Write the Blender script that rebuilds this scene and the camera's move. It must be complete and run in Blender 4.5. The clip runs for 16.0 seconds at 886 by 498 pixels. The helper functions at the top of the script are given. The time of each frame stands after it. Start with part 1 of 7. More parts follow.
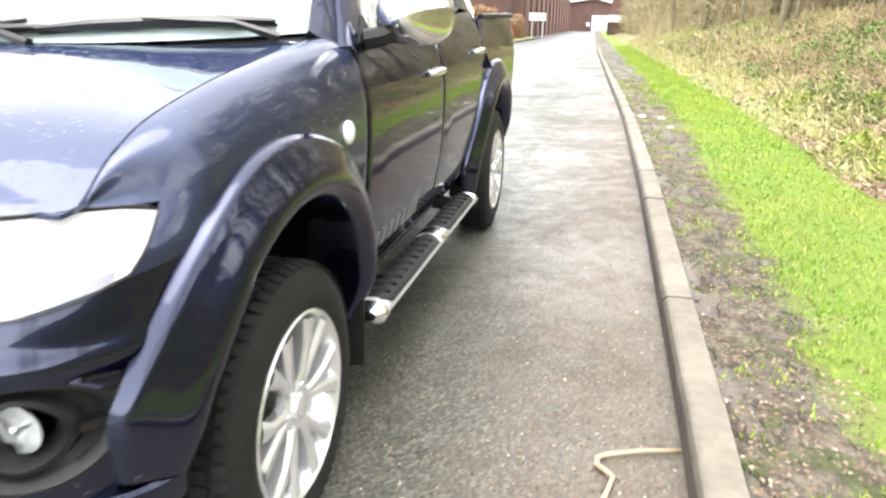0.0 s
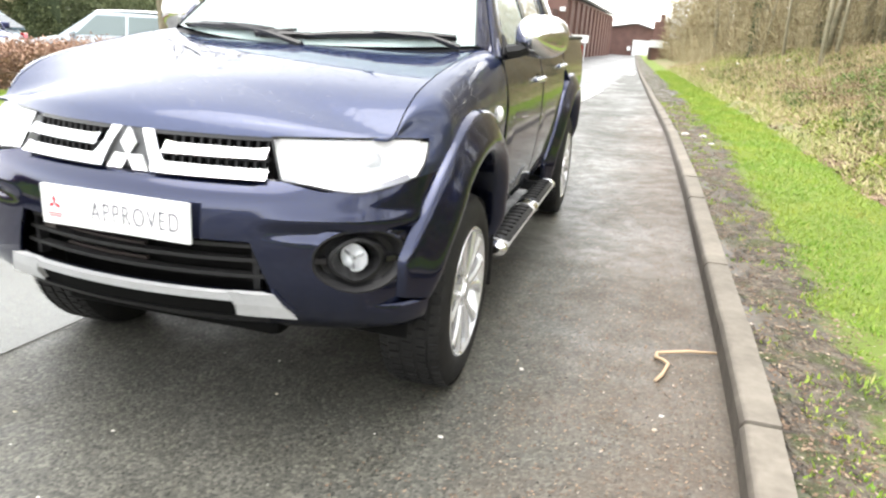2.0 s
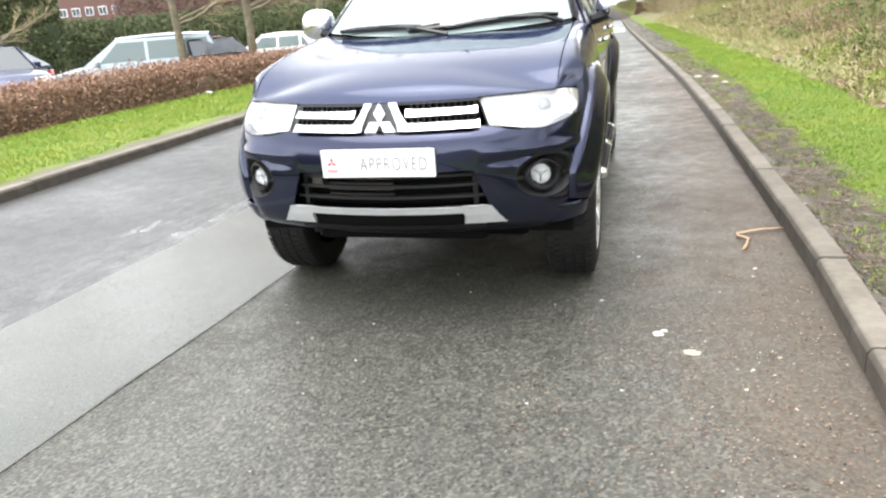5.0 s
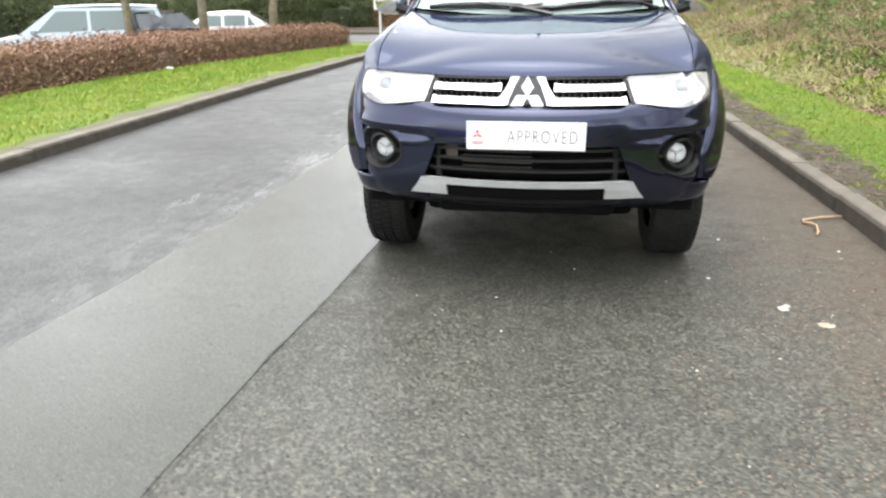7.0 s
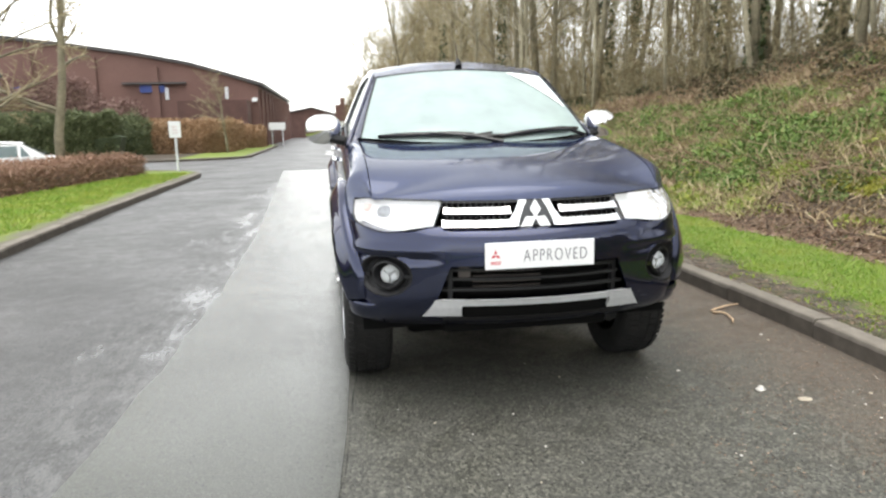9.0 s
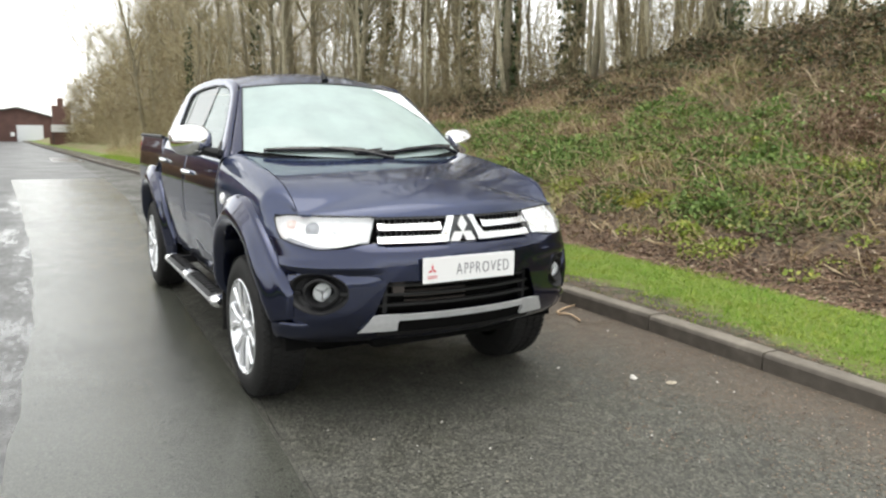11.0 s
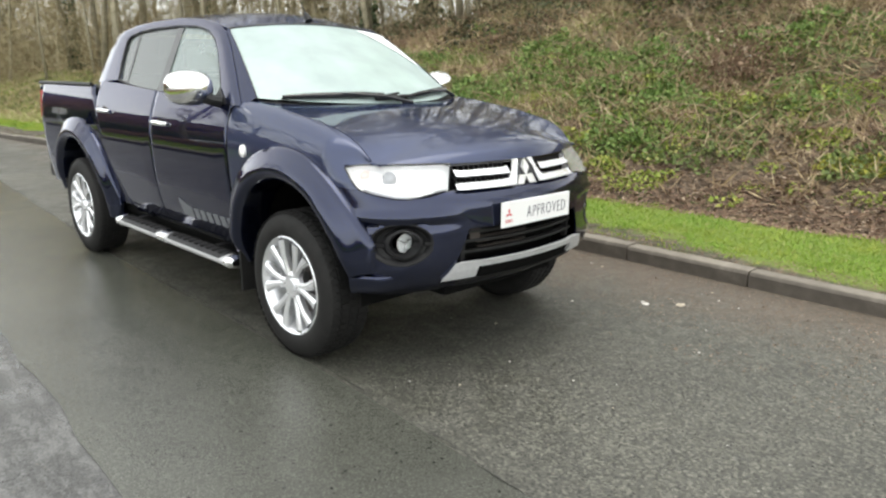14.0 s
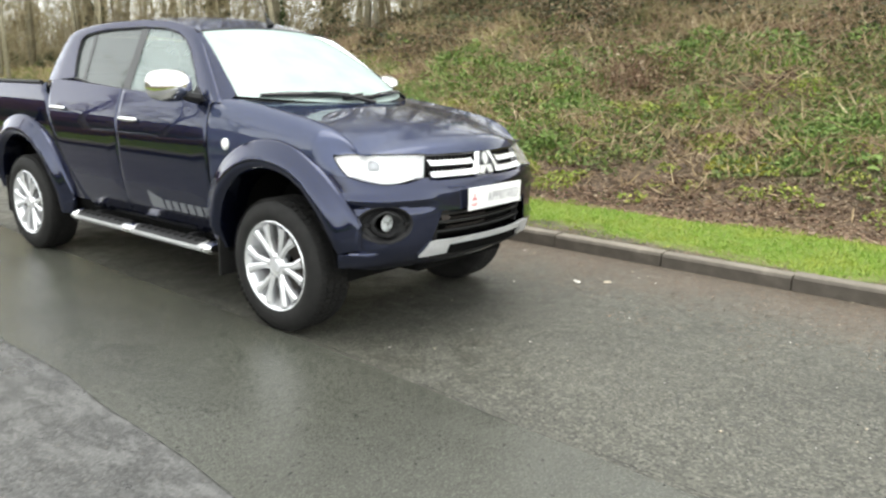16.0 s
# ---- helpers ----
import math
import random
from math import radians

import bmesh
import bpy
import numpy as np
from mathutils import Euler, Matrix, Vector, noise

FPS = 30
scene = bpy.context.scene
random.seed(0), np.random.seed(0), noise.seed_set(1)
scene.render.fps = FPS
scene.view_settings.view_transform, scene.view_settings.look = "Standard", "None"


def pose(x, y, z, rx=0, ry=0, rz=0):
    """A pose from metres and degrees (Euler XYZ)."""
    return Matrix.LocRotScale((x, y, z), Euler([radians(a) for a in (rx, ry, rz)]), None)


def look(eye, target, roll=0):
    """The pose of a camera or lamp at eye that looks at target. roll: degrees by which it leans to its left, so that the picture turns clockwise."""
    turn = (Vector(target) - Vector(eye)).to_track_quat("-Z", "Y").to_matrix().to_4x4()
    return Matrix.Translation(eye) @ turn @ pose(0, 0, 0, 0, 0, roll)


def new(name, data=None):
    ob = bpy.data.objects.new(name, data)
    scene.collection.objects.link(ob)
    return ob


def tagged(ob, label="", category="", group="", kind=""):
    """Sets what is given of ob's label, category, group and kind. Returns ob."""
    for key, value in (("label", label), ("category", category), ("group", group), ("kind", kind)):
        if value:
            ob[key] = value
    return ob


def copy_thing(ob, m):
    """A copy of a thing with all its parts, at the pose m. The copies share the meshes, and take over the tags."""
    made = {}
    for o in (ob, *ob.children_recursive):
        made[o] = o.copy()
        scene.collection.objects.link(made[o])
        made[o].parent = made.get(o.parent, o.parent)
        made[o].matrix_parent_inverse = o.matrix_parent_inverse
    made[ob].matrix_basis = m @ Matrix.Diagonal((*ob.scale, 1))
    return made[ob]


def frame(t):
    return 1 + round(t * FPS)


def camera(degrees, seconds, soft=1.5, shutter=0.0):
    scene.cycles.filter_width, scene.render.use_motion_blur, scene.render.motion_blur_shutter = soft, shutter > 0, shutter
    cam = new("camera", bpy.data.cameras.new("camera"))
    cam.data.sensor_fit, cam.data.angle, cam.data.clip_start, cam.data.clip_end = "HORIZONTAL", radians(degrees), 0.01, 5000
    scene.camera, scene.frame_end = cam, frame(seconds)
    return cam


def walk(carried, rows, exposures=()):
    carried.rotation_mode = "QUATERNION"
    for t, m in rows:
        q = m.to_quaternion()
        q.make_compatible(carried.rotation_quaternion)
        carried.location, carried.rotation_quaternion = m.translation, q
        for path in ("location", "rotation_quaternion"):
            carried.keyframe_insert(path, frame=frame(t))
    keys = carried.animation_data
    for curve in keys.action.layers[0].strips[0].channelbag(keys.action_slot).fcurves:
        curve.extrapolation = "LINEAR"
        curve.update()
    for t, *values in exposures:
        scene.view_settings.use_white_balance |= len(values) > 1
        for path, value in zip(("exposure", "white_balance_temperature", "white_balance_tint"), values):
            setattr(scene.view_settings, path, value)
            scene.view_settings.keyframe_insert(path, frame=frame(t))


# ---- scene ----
cam = camera(63.4, 16.0, soft=2.3, shutter=0.4)
PATH = [
    (0, (1.553, -1.532, 1.314), (1.13, 0.319, 0.683), 1.2),
    (0.5, (1.46, -1.842, 1.279), (1.051, 0.019, 0.672), 0.5),
    (1, (1.471, -2.097, 1.281), (1.158, -0.202, 0.722), 2.4),
    (1.5, (1.513, -2.354, 1.291), (1.168, -0.484, 0.672), 5.3),
    (2, (1.436, -2.571, 1.318), (0.935, -0.728, 0.725), 3.7),
    (2.5, (1.366, -2.812, 1.316), (0.946, -0.949, 0.724), 4.8),
    (3, (1.407, -2.982, 1.326), (0.973, -1.125, 0.723), 4.3),
    (3.5, (1.504, -3.199, 1.318), (1.049, -1.349, 0.709), 3.4),
    (4, (1.419, -3.358, 1.33), (0.911, -1.499, 0.795), 2.2),
    (4.5, (1.204, -3.597, 1.346), (0.67, -1.765, 0.746), -2.1),
    (4.7, (1.138, -3.645, 1.353), (0.607, -1.825, 0.716), -3.8),
    (6.8, (0.241, -3.977, 1.256), (-0.086, -2.11, 0.618), -0.3),
    (7, (0.107, -3.951, 1.307), (-0.178, -2.086, 0.644), -0.5),
    (7.5, (-0.172, -3.899, 1.337), (-0.379, -2.007, 0.723), -4.8),
    (8, (-0.401, -3.931, 1.339), (-0.37, -1.988, 0.863), -0.1),
    (8.5, (-0.689, -4.005, 1.379), (-0.489, -2.059, 0.964), 0.1),
    (9, (-0.933, -3.943, 1.352), (-0.617, -2.001, 0.994), -1.2),
    (9.5, (-1.169, -3.842, 1.358), (-0.69, -1.922, 1.069), 0.4),
    (10, (-1.44, -3.835, 1.371), (-0.758, -1.972, 1.118), 0.4),
    (10.2, (-1.547, -3.838, 1.388), (-0.777, -2.014, 1.106), 0.6),
    (12.3, (-2.054, -3.414, 1.377), (-0.861, -1.835, 1.085), 0.7),
    (12.5, (-2.156, -3.402, 1.371), (-0.922, -1.852, 1.09), 0.6),
    (13, (-2.405, -3.369, 1.391), (-1.125, -1.891, 0.972), 0.4),
    (13.5, (-2.544, -3.218, 1.364), (-1.231, -1.789, 0.88), 0.4),
    (14, (-2.67, -3.045, 1.388), (-1.327, -1.643, 0.907), 0.1),
    (14.5, (-2.827, -2.941, 1.381), (-1.356, -1.644, 0.991), -1.9),
    (15, (-3.0, -2.935, 1.368), (-1.448, -1.742, 0.956), -1.0),
    (15.5, (-3.143, -3.021, 1.347), (-1.559, -1.877, 0.921), 0.1),
    (16, (-3.291, -3.091, 1.349), (-1.75, -1.9, 0.896), 1.2),
]

EXPOSURES = [(0, 2.99, 6720, 9), (0.5, 2.95, 6700, 9), (1.5, 2.72, 6700, 9), (3.0, 2.43, 6620, 9), (4.5, 2.36, 6550, 9), (7.5, 2.1, 6600, 8), (9.5, 1.75, 6650, 8), (12.5, 1.57, 6730, 6), (14.0, 1.76, 6720, 6), (16, 2.05, 6740, 5)]
walk(cam, [(t, look(eye, target, roll)) for t, eye, target, roll in PATH], EXPOSURES)

# ---- world and light: a bright overcast day ----
world = bpy.data.worlds.new("overcast_sky")
scene.world = world
world.use_nodes = True
wn, wl = world.node_tree.nodes, world.node_tree.links
sky = wn.new("ShaderNodeTexSky")
sky.sky_type, sky.sun_disc = "NISHITA", False
sky.sun_elevation, sky.sun_rotation = radians(84), radians(200)
sky.air_density, sky.dust_density, sky.ozone_density = 1.0, 1.0, 1.0
grey = wn.new("ShaderNodeHueSaturation")
grey.inputs["Saturation"].default_value = 0.12
wl.new(sky.outputs[0], grey.inputs["Color"])
wl.new(grey.outputs[0], wn["Background"].inputs["Color"])
wn["Background"].inputs["Strength"].default_value = 0.15

sun_data = bpy.data.lights.new("sun", "SUN")
sun_data.energy, sun_data.angle, sun_data.color = 0.5, radians(60), (1.0, 0.97, 0.93)
sun = new("sun", sun_data)
sun.matrix_world = look((0, 0, 30), (2, 4, 0))


# ---- materials ----
def mat(name, color, rough=0.6, metal=0.0, **more):
    m = bpy.data.materials.new(name)
    m.use_nodes = True
    b = m.node_tree.nodes["Principled BSDF"]
    b.inputs["Base Color"].default_value = (*color, 1)
    b.inputs["Roughness"].default_value = rough
    b.inputs["Metallic"].default_value = metal
    for key, value in more.items():
        b.inputs[key.replace("_", " ")].default_value = value
    return m


class Nodes:
    """Short hand for wiring a node material."""

    def __init__(self, m):
        self.t = m.node_tree
        self.b = self.t.nodes["Principled BSDF"]

    def add(self, kind, **inputs):
        n = self.t.nodes.new("ShaderNode" + kind)
        for key, value in inputs.items():
            self.put(n.inputs[key.replace("_", " ")], value)
        return n

    def put(self, socket, value):
        if hasattr(value, "is_output"):
            self.t.links.new(value, socket)
        else:
            socket.default_value = value

    def coords(self):
        return self.add("TexCoord").outputs["Object"]

    def position(self):
        return self.add("NewGeometry").outputs["Position"]

    def noise(self, vector, scale, detail=4, rough=0.6):
        return self.add("TexNoise", Vector=vector, Scale=scale, Detail=detail, Roughness=rough).outputs[0]

    def cells(self, vector, scale, out="Distance"):
        return self.add("TexVoronoi", Vector=vector, Scale=scale).outputs[out]

    def ramp(self, value, *stops):
        r = self.add("ValToRGB", Fac=value)
        e = r.color_ramp.elements
        while len(e) < len(stops):
            e.new(0.5)
        for el, (p, c) in zip(e, stops):
            el.position = p
            el.color = (*c, 1) if isinstance(c, tuple) else (c, c, c, 1)
        return r.outputs["Color"]

    def mix(self, fac, a, b, blend="MIX"):
        n = self.t.nodes.new("ShaderNodeMix")
        n.data_type, n.blend_type = "RGBA", blend
        for i, v in ((0, fac), (6, a), (7, b)):
            self.put(n.inputs[i], (*v, 1) if isinstance(v, tuple) and len(v) == 3 else v)
        return n.outputs[2]

    def math(self, op, a, b=0.0):
        n = self.t.nodes.new("ShaderNodeMath")
        n.operation = op
        self.put(n.inputs[0], a)
        self.put(n.inputs[1], b)
        return n.outputs[0]

    def bump(self, height, strength=0.3, distance=0.01):
        n = self.add("Bump", Height=height, Strength=strength, Distance=distance)
        self.t.links.new(n.outputs[0], self.b.inputs["Normal"])

    def color(self, c):
        self.put(self.b.inputs["Base Color"], c)

    def rough(self, r):
        self.put(self.b.inputs["Roughness"], r)

    def attribute(self, name):
        n = self.t.nodes.new("ShaderNodeAttribute")
        n.attribute_name = name
        return n.outputs["Fac"]

    def random(self):
        return self.add("ObjectInfo").outputs["Random"]

    def island(self):
        return self.add("NewGeometry").outputs["Random Per Island"]


def varied(name, a, b, scale, rough=0.8, bump=0.3, distance=0.01, fine=6.0):
    """A surface between two colours at two scales, with grain."""
    m = mat(name, a, rough)
    n = Nodes(m)
    p = n.coords()
    broad, grain = n.noise(p, scale), n.noise(p, scale * fine, 6)
    n.color(n.mix(n.ramp(n.math("ADD", n.math("MULTIPLY", broad, 0.6), n.math("MULTIPLY", grain, 0.4)), (0.35, 0.0), (0.65, 1.0)), a, b))
    n.bump(grain, bump, distance)
    return m


def island_mat(name, stops, rough=0.7, spec=0.3):
    """Loose pieces in one mesh, each with its own tone."""
    m = mat(name, stops[0][1], rough)
    n = Nodes(m)
    n.color(n.ramp(n.island(), *stops))
    n.b.inputs["Specular IOR Level"].default_value = spec
    return m


def asphalt_mat(name, dark, light, wet, chip=130.0, stone=0.5, kerb_stain=False, streaks=False, coarse=0.0):
    m = mat(name, dark, 0.7)
    n = Nodes(m)
    p = n.position()
    chips = n.add("TexVoronoi", Vector=p, Scale=chip)
    big = n.noise(p, 0.7, 5)
    mid = n.noise(p, 6.0, 4)
    tone = n.ramp(chips.outputs["Color"], (0.15, dark), (0.55, light), (0.97, tuple(min(1, c * 2.6) for c in light)))
    base = n.mix(stone, dark, tone)
    base = n.mix(n.ramp(big, (0.35, 0.0), (0.7, 0.45)), base, tuple(c * 0.6 for c in dark))
    base = n.mix(n.ramp(mid, (0.45, 0.0), (0.75, 0.25)), base, light)
    speck = n.add("TexVoronoi", Vector=p, Scale=34.0)
    pit = n.math("MULTIPLY", n.ramp(speck.outputs["Distance"], (0.16, 1.0), (0.30, 0.0)), n.ramp(speck.outputs["Color"], (0.72, 0.0), (0.76, 0.7)))
    base = n.mix(pit, base, (0.012, 0.012, 0.011))
    if coarse:
        # open texture: wet black hollows between the stones, and single pale stones
        hole = n.add("TexVoronoi", Vector=n.add("Mapping", Vector=p, Scale=(1.0, 0.8, 1.0)).outputs[0], Scale=62.0)
        hollow = n.math("MULTIPLY", n.ramp(hole.outputs["Distance"], (0.25, 1.0), (0.48, 0.0)), n.ramp(hole.outputs["Color"], (0.50, 0.0), (0.62, coarse)))
        base = n.mix(hollow, base, (0.010, 0.010, 0.009))
        bits = n.add("TexVoronoi", Vector=p, Scale=48.0)
        stones = n.math("MULTIPLY", n.ramp(bits.outputs["Distance"], (0.20, 1.0), (0.34, 0.0)), n.ramp(bits.outputs["Color"], (0.70, 0.0), (0.85, coarse)))
        base = n.mix(n.math("MULTIPLY", stones, 0.6), base, (0.20, 0.175, 0.145))
    x = n.add("SeparateXYZ", Vector=p).outputs[0]
    if kerb_stain:
        edge = n.math("ADD", x, n.math("MULTIPLY", n.math("SUBTRACT", n.noise(p, 2.5, 6), 0.5), 1.1))
        edge = n.math("SUBTRACT", n.math("MULTIPLY", edge, 0.5), 0.1)
        base = n.mix(n.math("MULTIPLY", n.ramp(edge, (0.40, 0.0), (0.70, 0.9)), n.noise(p, 30, 4)), base, (0.115, 0.080, 0.055))
    n.color(base)
    damp = n.ramp(n.math("ADD", n.math("MULTIPLY", big, 0.55), n.math("MULTIPLY", mid, 0.45)), (0.40, wet[0]), (0.60, wet[1]))
    if streaks:
        # standing water in streaks along the old joint
        far = n.add("Mapping", Vector=p, Scale=(1.0, 0.35, 1.0)).outputs[0]
        y = n.add("SeparateXYZ", Vector=p).outputs[1]
        near = n.ramp(n.math("MULTIPLY", n.math("ADD", x, 4.4), 0.4), (0.45, 0.0), (0.75, 0.55), (0.97, 1.0))
        near = n.math("MULTIPLY", near, n.ramp(n.math("MULTIPLY", n.math("ADD", y, 10.0), 0.02), (0.45, 1.0), (0.62, 0.0)))
        lace = n.math("ADD", n.math("MULTIPLY", n.noise(far, 2.6, 4), 0.5), n.math("MULTIPLY", n.noise(far, 24.0, 7, 0.8), 0.5))
        pool = n.ramp(n.math("ADD", lace, n.math("MULTIPLY", n.math("SUBTRACT", near, 1.0), 0.20)), (0.475, 0.0), (0.575, 1.0))
        damp = n.mix(pool, damp, (0.15, 0.15, 0.15))
        wet_pool = pool
        # base colour turns paler in a band and in lace beside the joint
        pale_band = n.ramp(n.math("ADD", n.math("MULTIPLY", n.math("ADD", x, 4.0), 0.4), n.math("MULTIPLY", n.noise(p, 5, 6), 0.3)), (0.90, 0.0), (1.0, 0.30))
        base = n.mix(n.math("MULTIPLY", pale_band, n.noise(p, 22, 5)), base, (0.24, 0.24, 0.235))
        pale_lace = n.math("MULTIPLY", n.ramp(n.noise(far, 15.0, 8, 0.8), (0.49, 0.0), (0.57, 1.0)), n.ramp(n.math("MULTIPLY", n.math("ADD", x, 4.4), 0.4), (0.70, 0.0), (0.95, 0.30)))
        base = n.mix(n.math("MULTIPLY", near, 0.35), base, (0.026, 0.026, 0.025))
        base = n.mix(pale_lace, base, (0.23, 0.23, 0.225))
        n.color(n.mix(n.math("MULTIPLY", pool, 0.3), base, (0.03, 0.031, 0.032)))
    n.rough(damp)
    n.b.inputs["Specular IOR Level"].default_value = 0.5
    h = n.math("ADD", n.math("MULTIPLY", chips.outputs["Distance"], -1.0), n.math("MULTIPLY", mid, 0.5))
    if streaks:
        h = n.math("MULTIPLY", h, n.math("SUBTRACT", 1.0, wet_pool))
    n.bump(h, 0.42 if chip < 150 else 0.22, 0.004)
    return m


ASPHALT = asphalt_mat("coarse_asphalt", (0.038, 0.038, 0.032), (0.092, 0.090, 0.074), (0.36, 0.70), 90.0, 0.66, True, False, 0.75)
WORN = asphalt_mat("worn_wet_asphalt", (0.040, 0.040, 0.039), (0.086, 0.085, 0.083), (0.40, 0.54), 90.0, 0.6, False, True, 0.8)
PATCH = asphalt_mat("smooth_wet_asphalt", (0.052, 0.0535, 0.045), (0.086, 0.088, 0.075), (0.07, 0.24), 190.0, 0.4)
WATER = asphalt_mat("flooded_asphalt", (0.05, 0.051, 0.05), (0.08, 0.08, 0.078), (0.05, 0.22), 260.0, 0.4)
DARK_ROOF = varied("dark_roofing", (0.045, 0.042, 0.042), (0.075, 0.068, 0.065), 0.6, 0.7)
BARK = varied("grey_brown_bark", (0.125, 0.112, 0.072), (0.28, 0.245, 0.165), 6.0, 0.9, 0.8, 0.02)
BARK_PALE = varied("pale_green_bark", (0.20, 0.18, 0.12), (0.38, 0.34, 0.24), 5.0, 0.9, 0.6, 0.02)
TWIGS = island_mat("bare_twigs", [(0.0, (0.20, 0.155, 0.09)), (0.5, (0.32, 0.27, 0.16)), (1.0, (0.44, 0.39, 0.25))], 0.85)
IVY = island_mat("ivy_leaves", [(0.0, (0.026, 0.036, 0.014)), (0.6, (0.055, 0.075, 0.028)), (1.0, (0.11, 0.125, 0.055))], 0.5)


# ---- mesh building ----
class Shape:
    """Collects vertices and faces for one mesh."""

    def __init__(self):
        self.v, self.f = [], []

    def tube(self, points, radii, sides=6, cap=True):
        base = len(self.v)
        pts = [Vector(p) for p in points]
        last = None
        for i, p in enumerate(pts):
            way = (pts[min(i + 1, len(pts) - 1)] - pts[max(i - 1, 0)]).normalized()
            if last is None:
                side = way.orthogonal().normalized()
            else:
                side = (last - way * last.dot(way)).normalized()
            last = side
            up = way.cross(side)
            for k in range(sides):
                a = 2 * math.pi * k / sides
                self.v.append(p + (side * math.cos(a) + up * math.sin(a)) * radii[i])
        for i in range(len(pts) - 1):
            for k in range(sides):
                a, b = base + i * sides + k, base + i * sides + (k + 1) % sides
                self.f.append((a, b, b + sides, a + sides))
        if cap:
            self.f.append(tuple(base + k for k in range(sides))[::-1])
            self.f.append(tuple(base + (len(pts) - 1) * sides + k for k in range(sides)))
        return self

    def box(self, x0, x1, y0, y1, z0, z1, m=None):
        base = len(self.v)
        for z in (z0, z1):
            for x, y in ((x0, y0), (x1, y0), (x1, y1), (x0, y1)):
                p = Vector((x, y, z))
                self.v.append(m @ p if m else p)
        for q in ((3, 2, 1, 0), (4, 5, 6, 7), (0, 1, 5, 4), (1, 2, 6, 5), (2, 3, 7, 6), (3, 0, 4, 7)):
            self.f.append(tuple(base + k for k in q))
        return self

    def grid(self, rows, closed=False):
        """Rows of points of one length, joined into quads."""
        base, w = len(self.v), len(rows[0])
        for r in rows:
            self.v.extend(Vector(p) for p in r)
        for i in range(len(rows) - 1):
            for k in range(w if closed else w - 1):
                a, b = base + i * w + k, base + i * w + (k + 1) % w
                self.f.append((a, b, b + w, a + w))
        return self

    def prism(self, outline, z0, z1, top=None):
        """An upright prism over a plan outline (counter-clockwise)."""
        base, n = len(self.v), len(outline)
        for z in (z0, z1):
            for x, y in outline:
                self.v.append(Vector((x, y, z(x, y) if callable(z) else z)))
        self.f.append(tuple(range(base + n, base + 2 * n)))
        self.f.append(tuple(range(base, base + n))[::-1])
        for k in range(n):
            j = (k + 1) % n
            self.f.append((base + k, base + j, base + n + j, base + n + k))
        return self

    def lathe(self, profile, axis_at, steps=32, direction=1, arc=2 * math.pi):
        """A profile of (radius, x) turned round an axis along x through (y, z)."""
        y, z = axis_at
        rows = []
        for i in range(steps):
            a = arc * i / steps
            rows.append([(x, y + r * math.cos(a), z + r * math.sin(a) * direction) for r, x in profile])
        rows.append(rows[0])
        return self.grid(rows)

    def mesh(self, name, smooth=False, merge=False):
        me = bpy.data.meshes.new(name)
        me.from_pydata([tuple(p) for p in self.v], [], self.f)
        if merge:
            bm = bmesh.new()
            bm.from_mesh(me)
            bmesh.ops.remove_doubles(bm, verts=bm.verts, dist=0.0004)
            bmesh.ops.recalc_face_normals(bm, faces=bm.faces)
            bm.to_mesh(me)
            bm.free()
        if smooth:
            me.polygons.foreach_set("use_smooth", [True] * len(me.polygons))
        me.update()
        return me


def part(name, shape, material, parent=None, label="", smooth=False, merge=False, bevel=0.0, thick=0.0, sharp=40, subdiv=0):
    """Links a shape as one mesh object, under a thing or a part where one is given."""
    me = shape if isinstance(shape, bpy.types.Mesh) else shape.mesh(name, smooth, merge)
    me.materials.append(material)
    ob = new(name, me)
    if parent is not None:
        ob.parent = parent
    if label:
        ob["label"] = label
    if smooth and sharp:
        me.set_sharp_from_angle(angle=radians(sharp))
    if subdiv:
        md = ob.modifiers.new("subdivision", "SUBSURF")
        md.levels = md.render_levels = subdiv
    if thick:
        md = ob.modifiers.new("thickness", "SOLIDIFY")
        md.thickness, md.offset = thick, 0
        if smooth:
            md = ob.modifiers.new("crisp_rims", "EDGE_SPLIT")
            md.split_angle = radians(42)
    if bevel:
        md = ob.modifiers.new("bevel", "BEVEL")
        md.width, md.segments, md.limit_method, md.angle_limit = bevel, 2, "ANGLE", radians(35)
        md.harden_normals = False
    return ob


def thing(name, label, category, group="", at=(0, 0, 0)):
    e = new(name)
    e.empty_display_size = 0.1
    e.location = at
    return tagged(e, label, category, group)


def setting(name, shape, material, label="", category="", **more):
    return tagged(part(name, shape, material, None, **more), label, category, kind="structure")


def lerp(x, table):
    return float(np.interp(x, [a for a, _ in table], [b for _, b in table]))


CURVES = {}


def curve(x, table):
    """A smooth curve through a table of (x, value), with no overshoot."""
    key = id(table)
    if key not in CURVES:
        xs, vs = [a for a, _ in table], [b for _, b in table]
        d = [(vs[i + 1] - vs[i]) / (xs[i + 1] - xs[i]) for i in range(len(xs) - 1)]
        m = [d[0]] + [2 * a * b / (a + b) if a * b > 0 else 0.0 for a, b in zip(d, d[1:])] + [d[-1]]
        CURVES[key] = (table, xs, vs, m)
    _, xs, vs, m = CURVES[key]
    if x <= xs[0]:
        return vs[0]
    if x >= xs[-1]:
        return vs[-1]
    i = int(np.searchsorted(xs, x, "right")) - 1
    h = xs[i + 1] - xs[i]
    t = (x - xs[i]) / h
    return ((1 + 2 * t) * vs[i] + t * h * m[i]) * (1 - t) ** 2 + (vs[i + 1] * (3 - 2 * t) + h * m[i + 1] * (t - 1)) * t * t


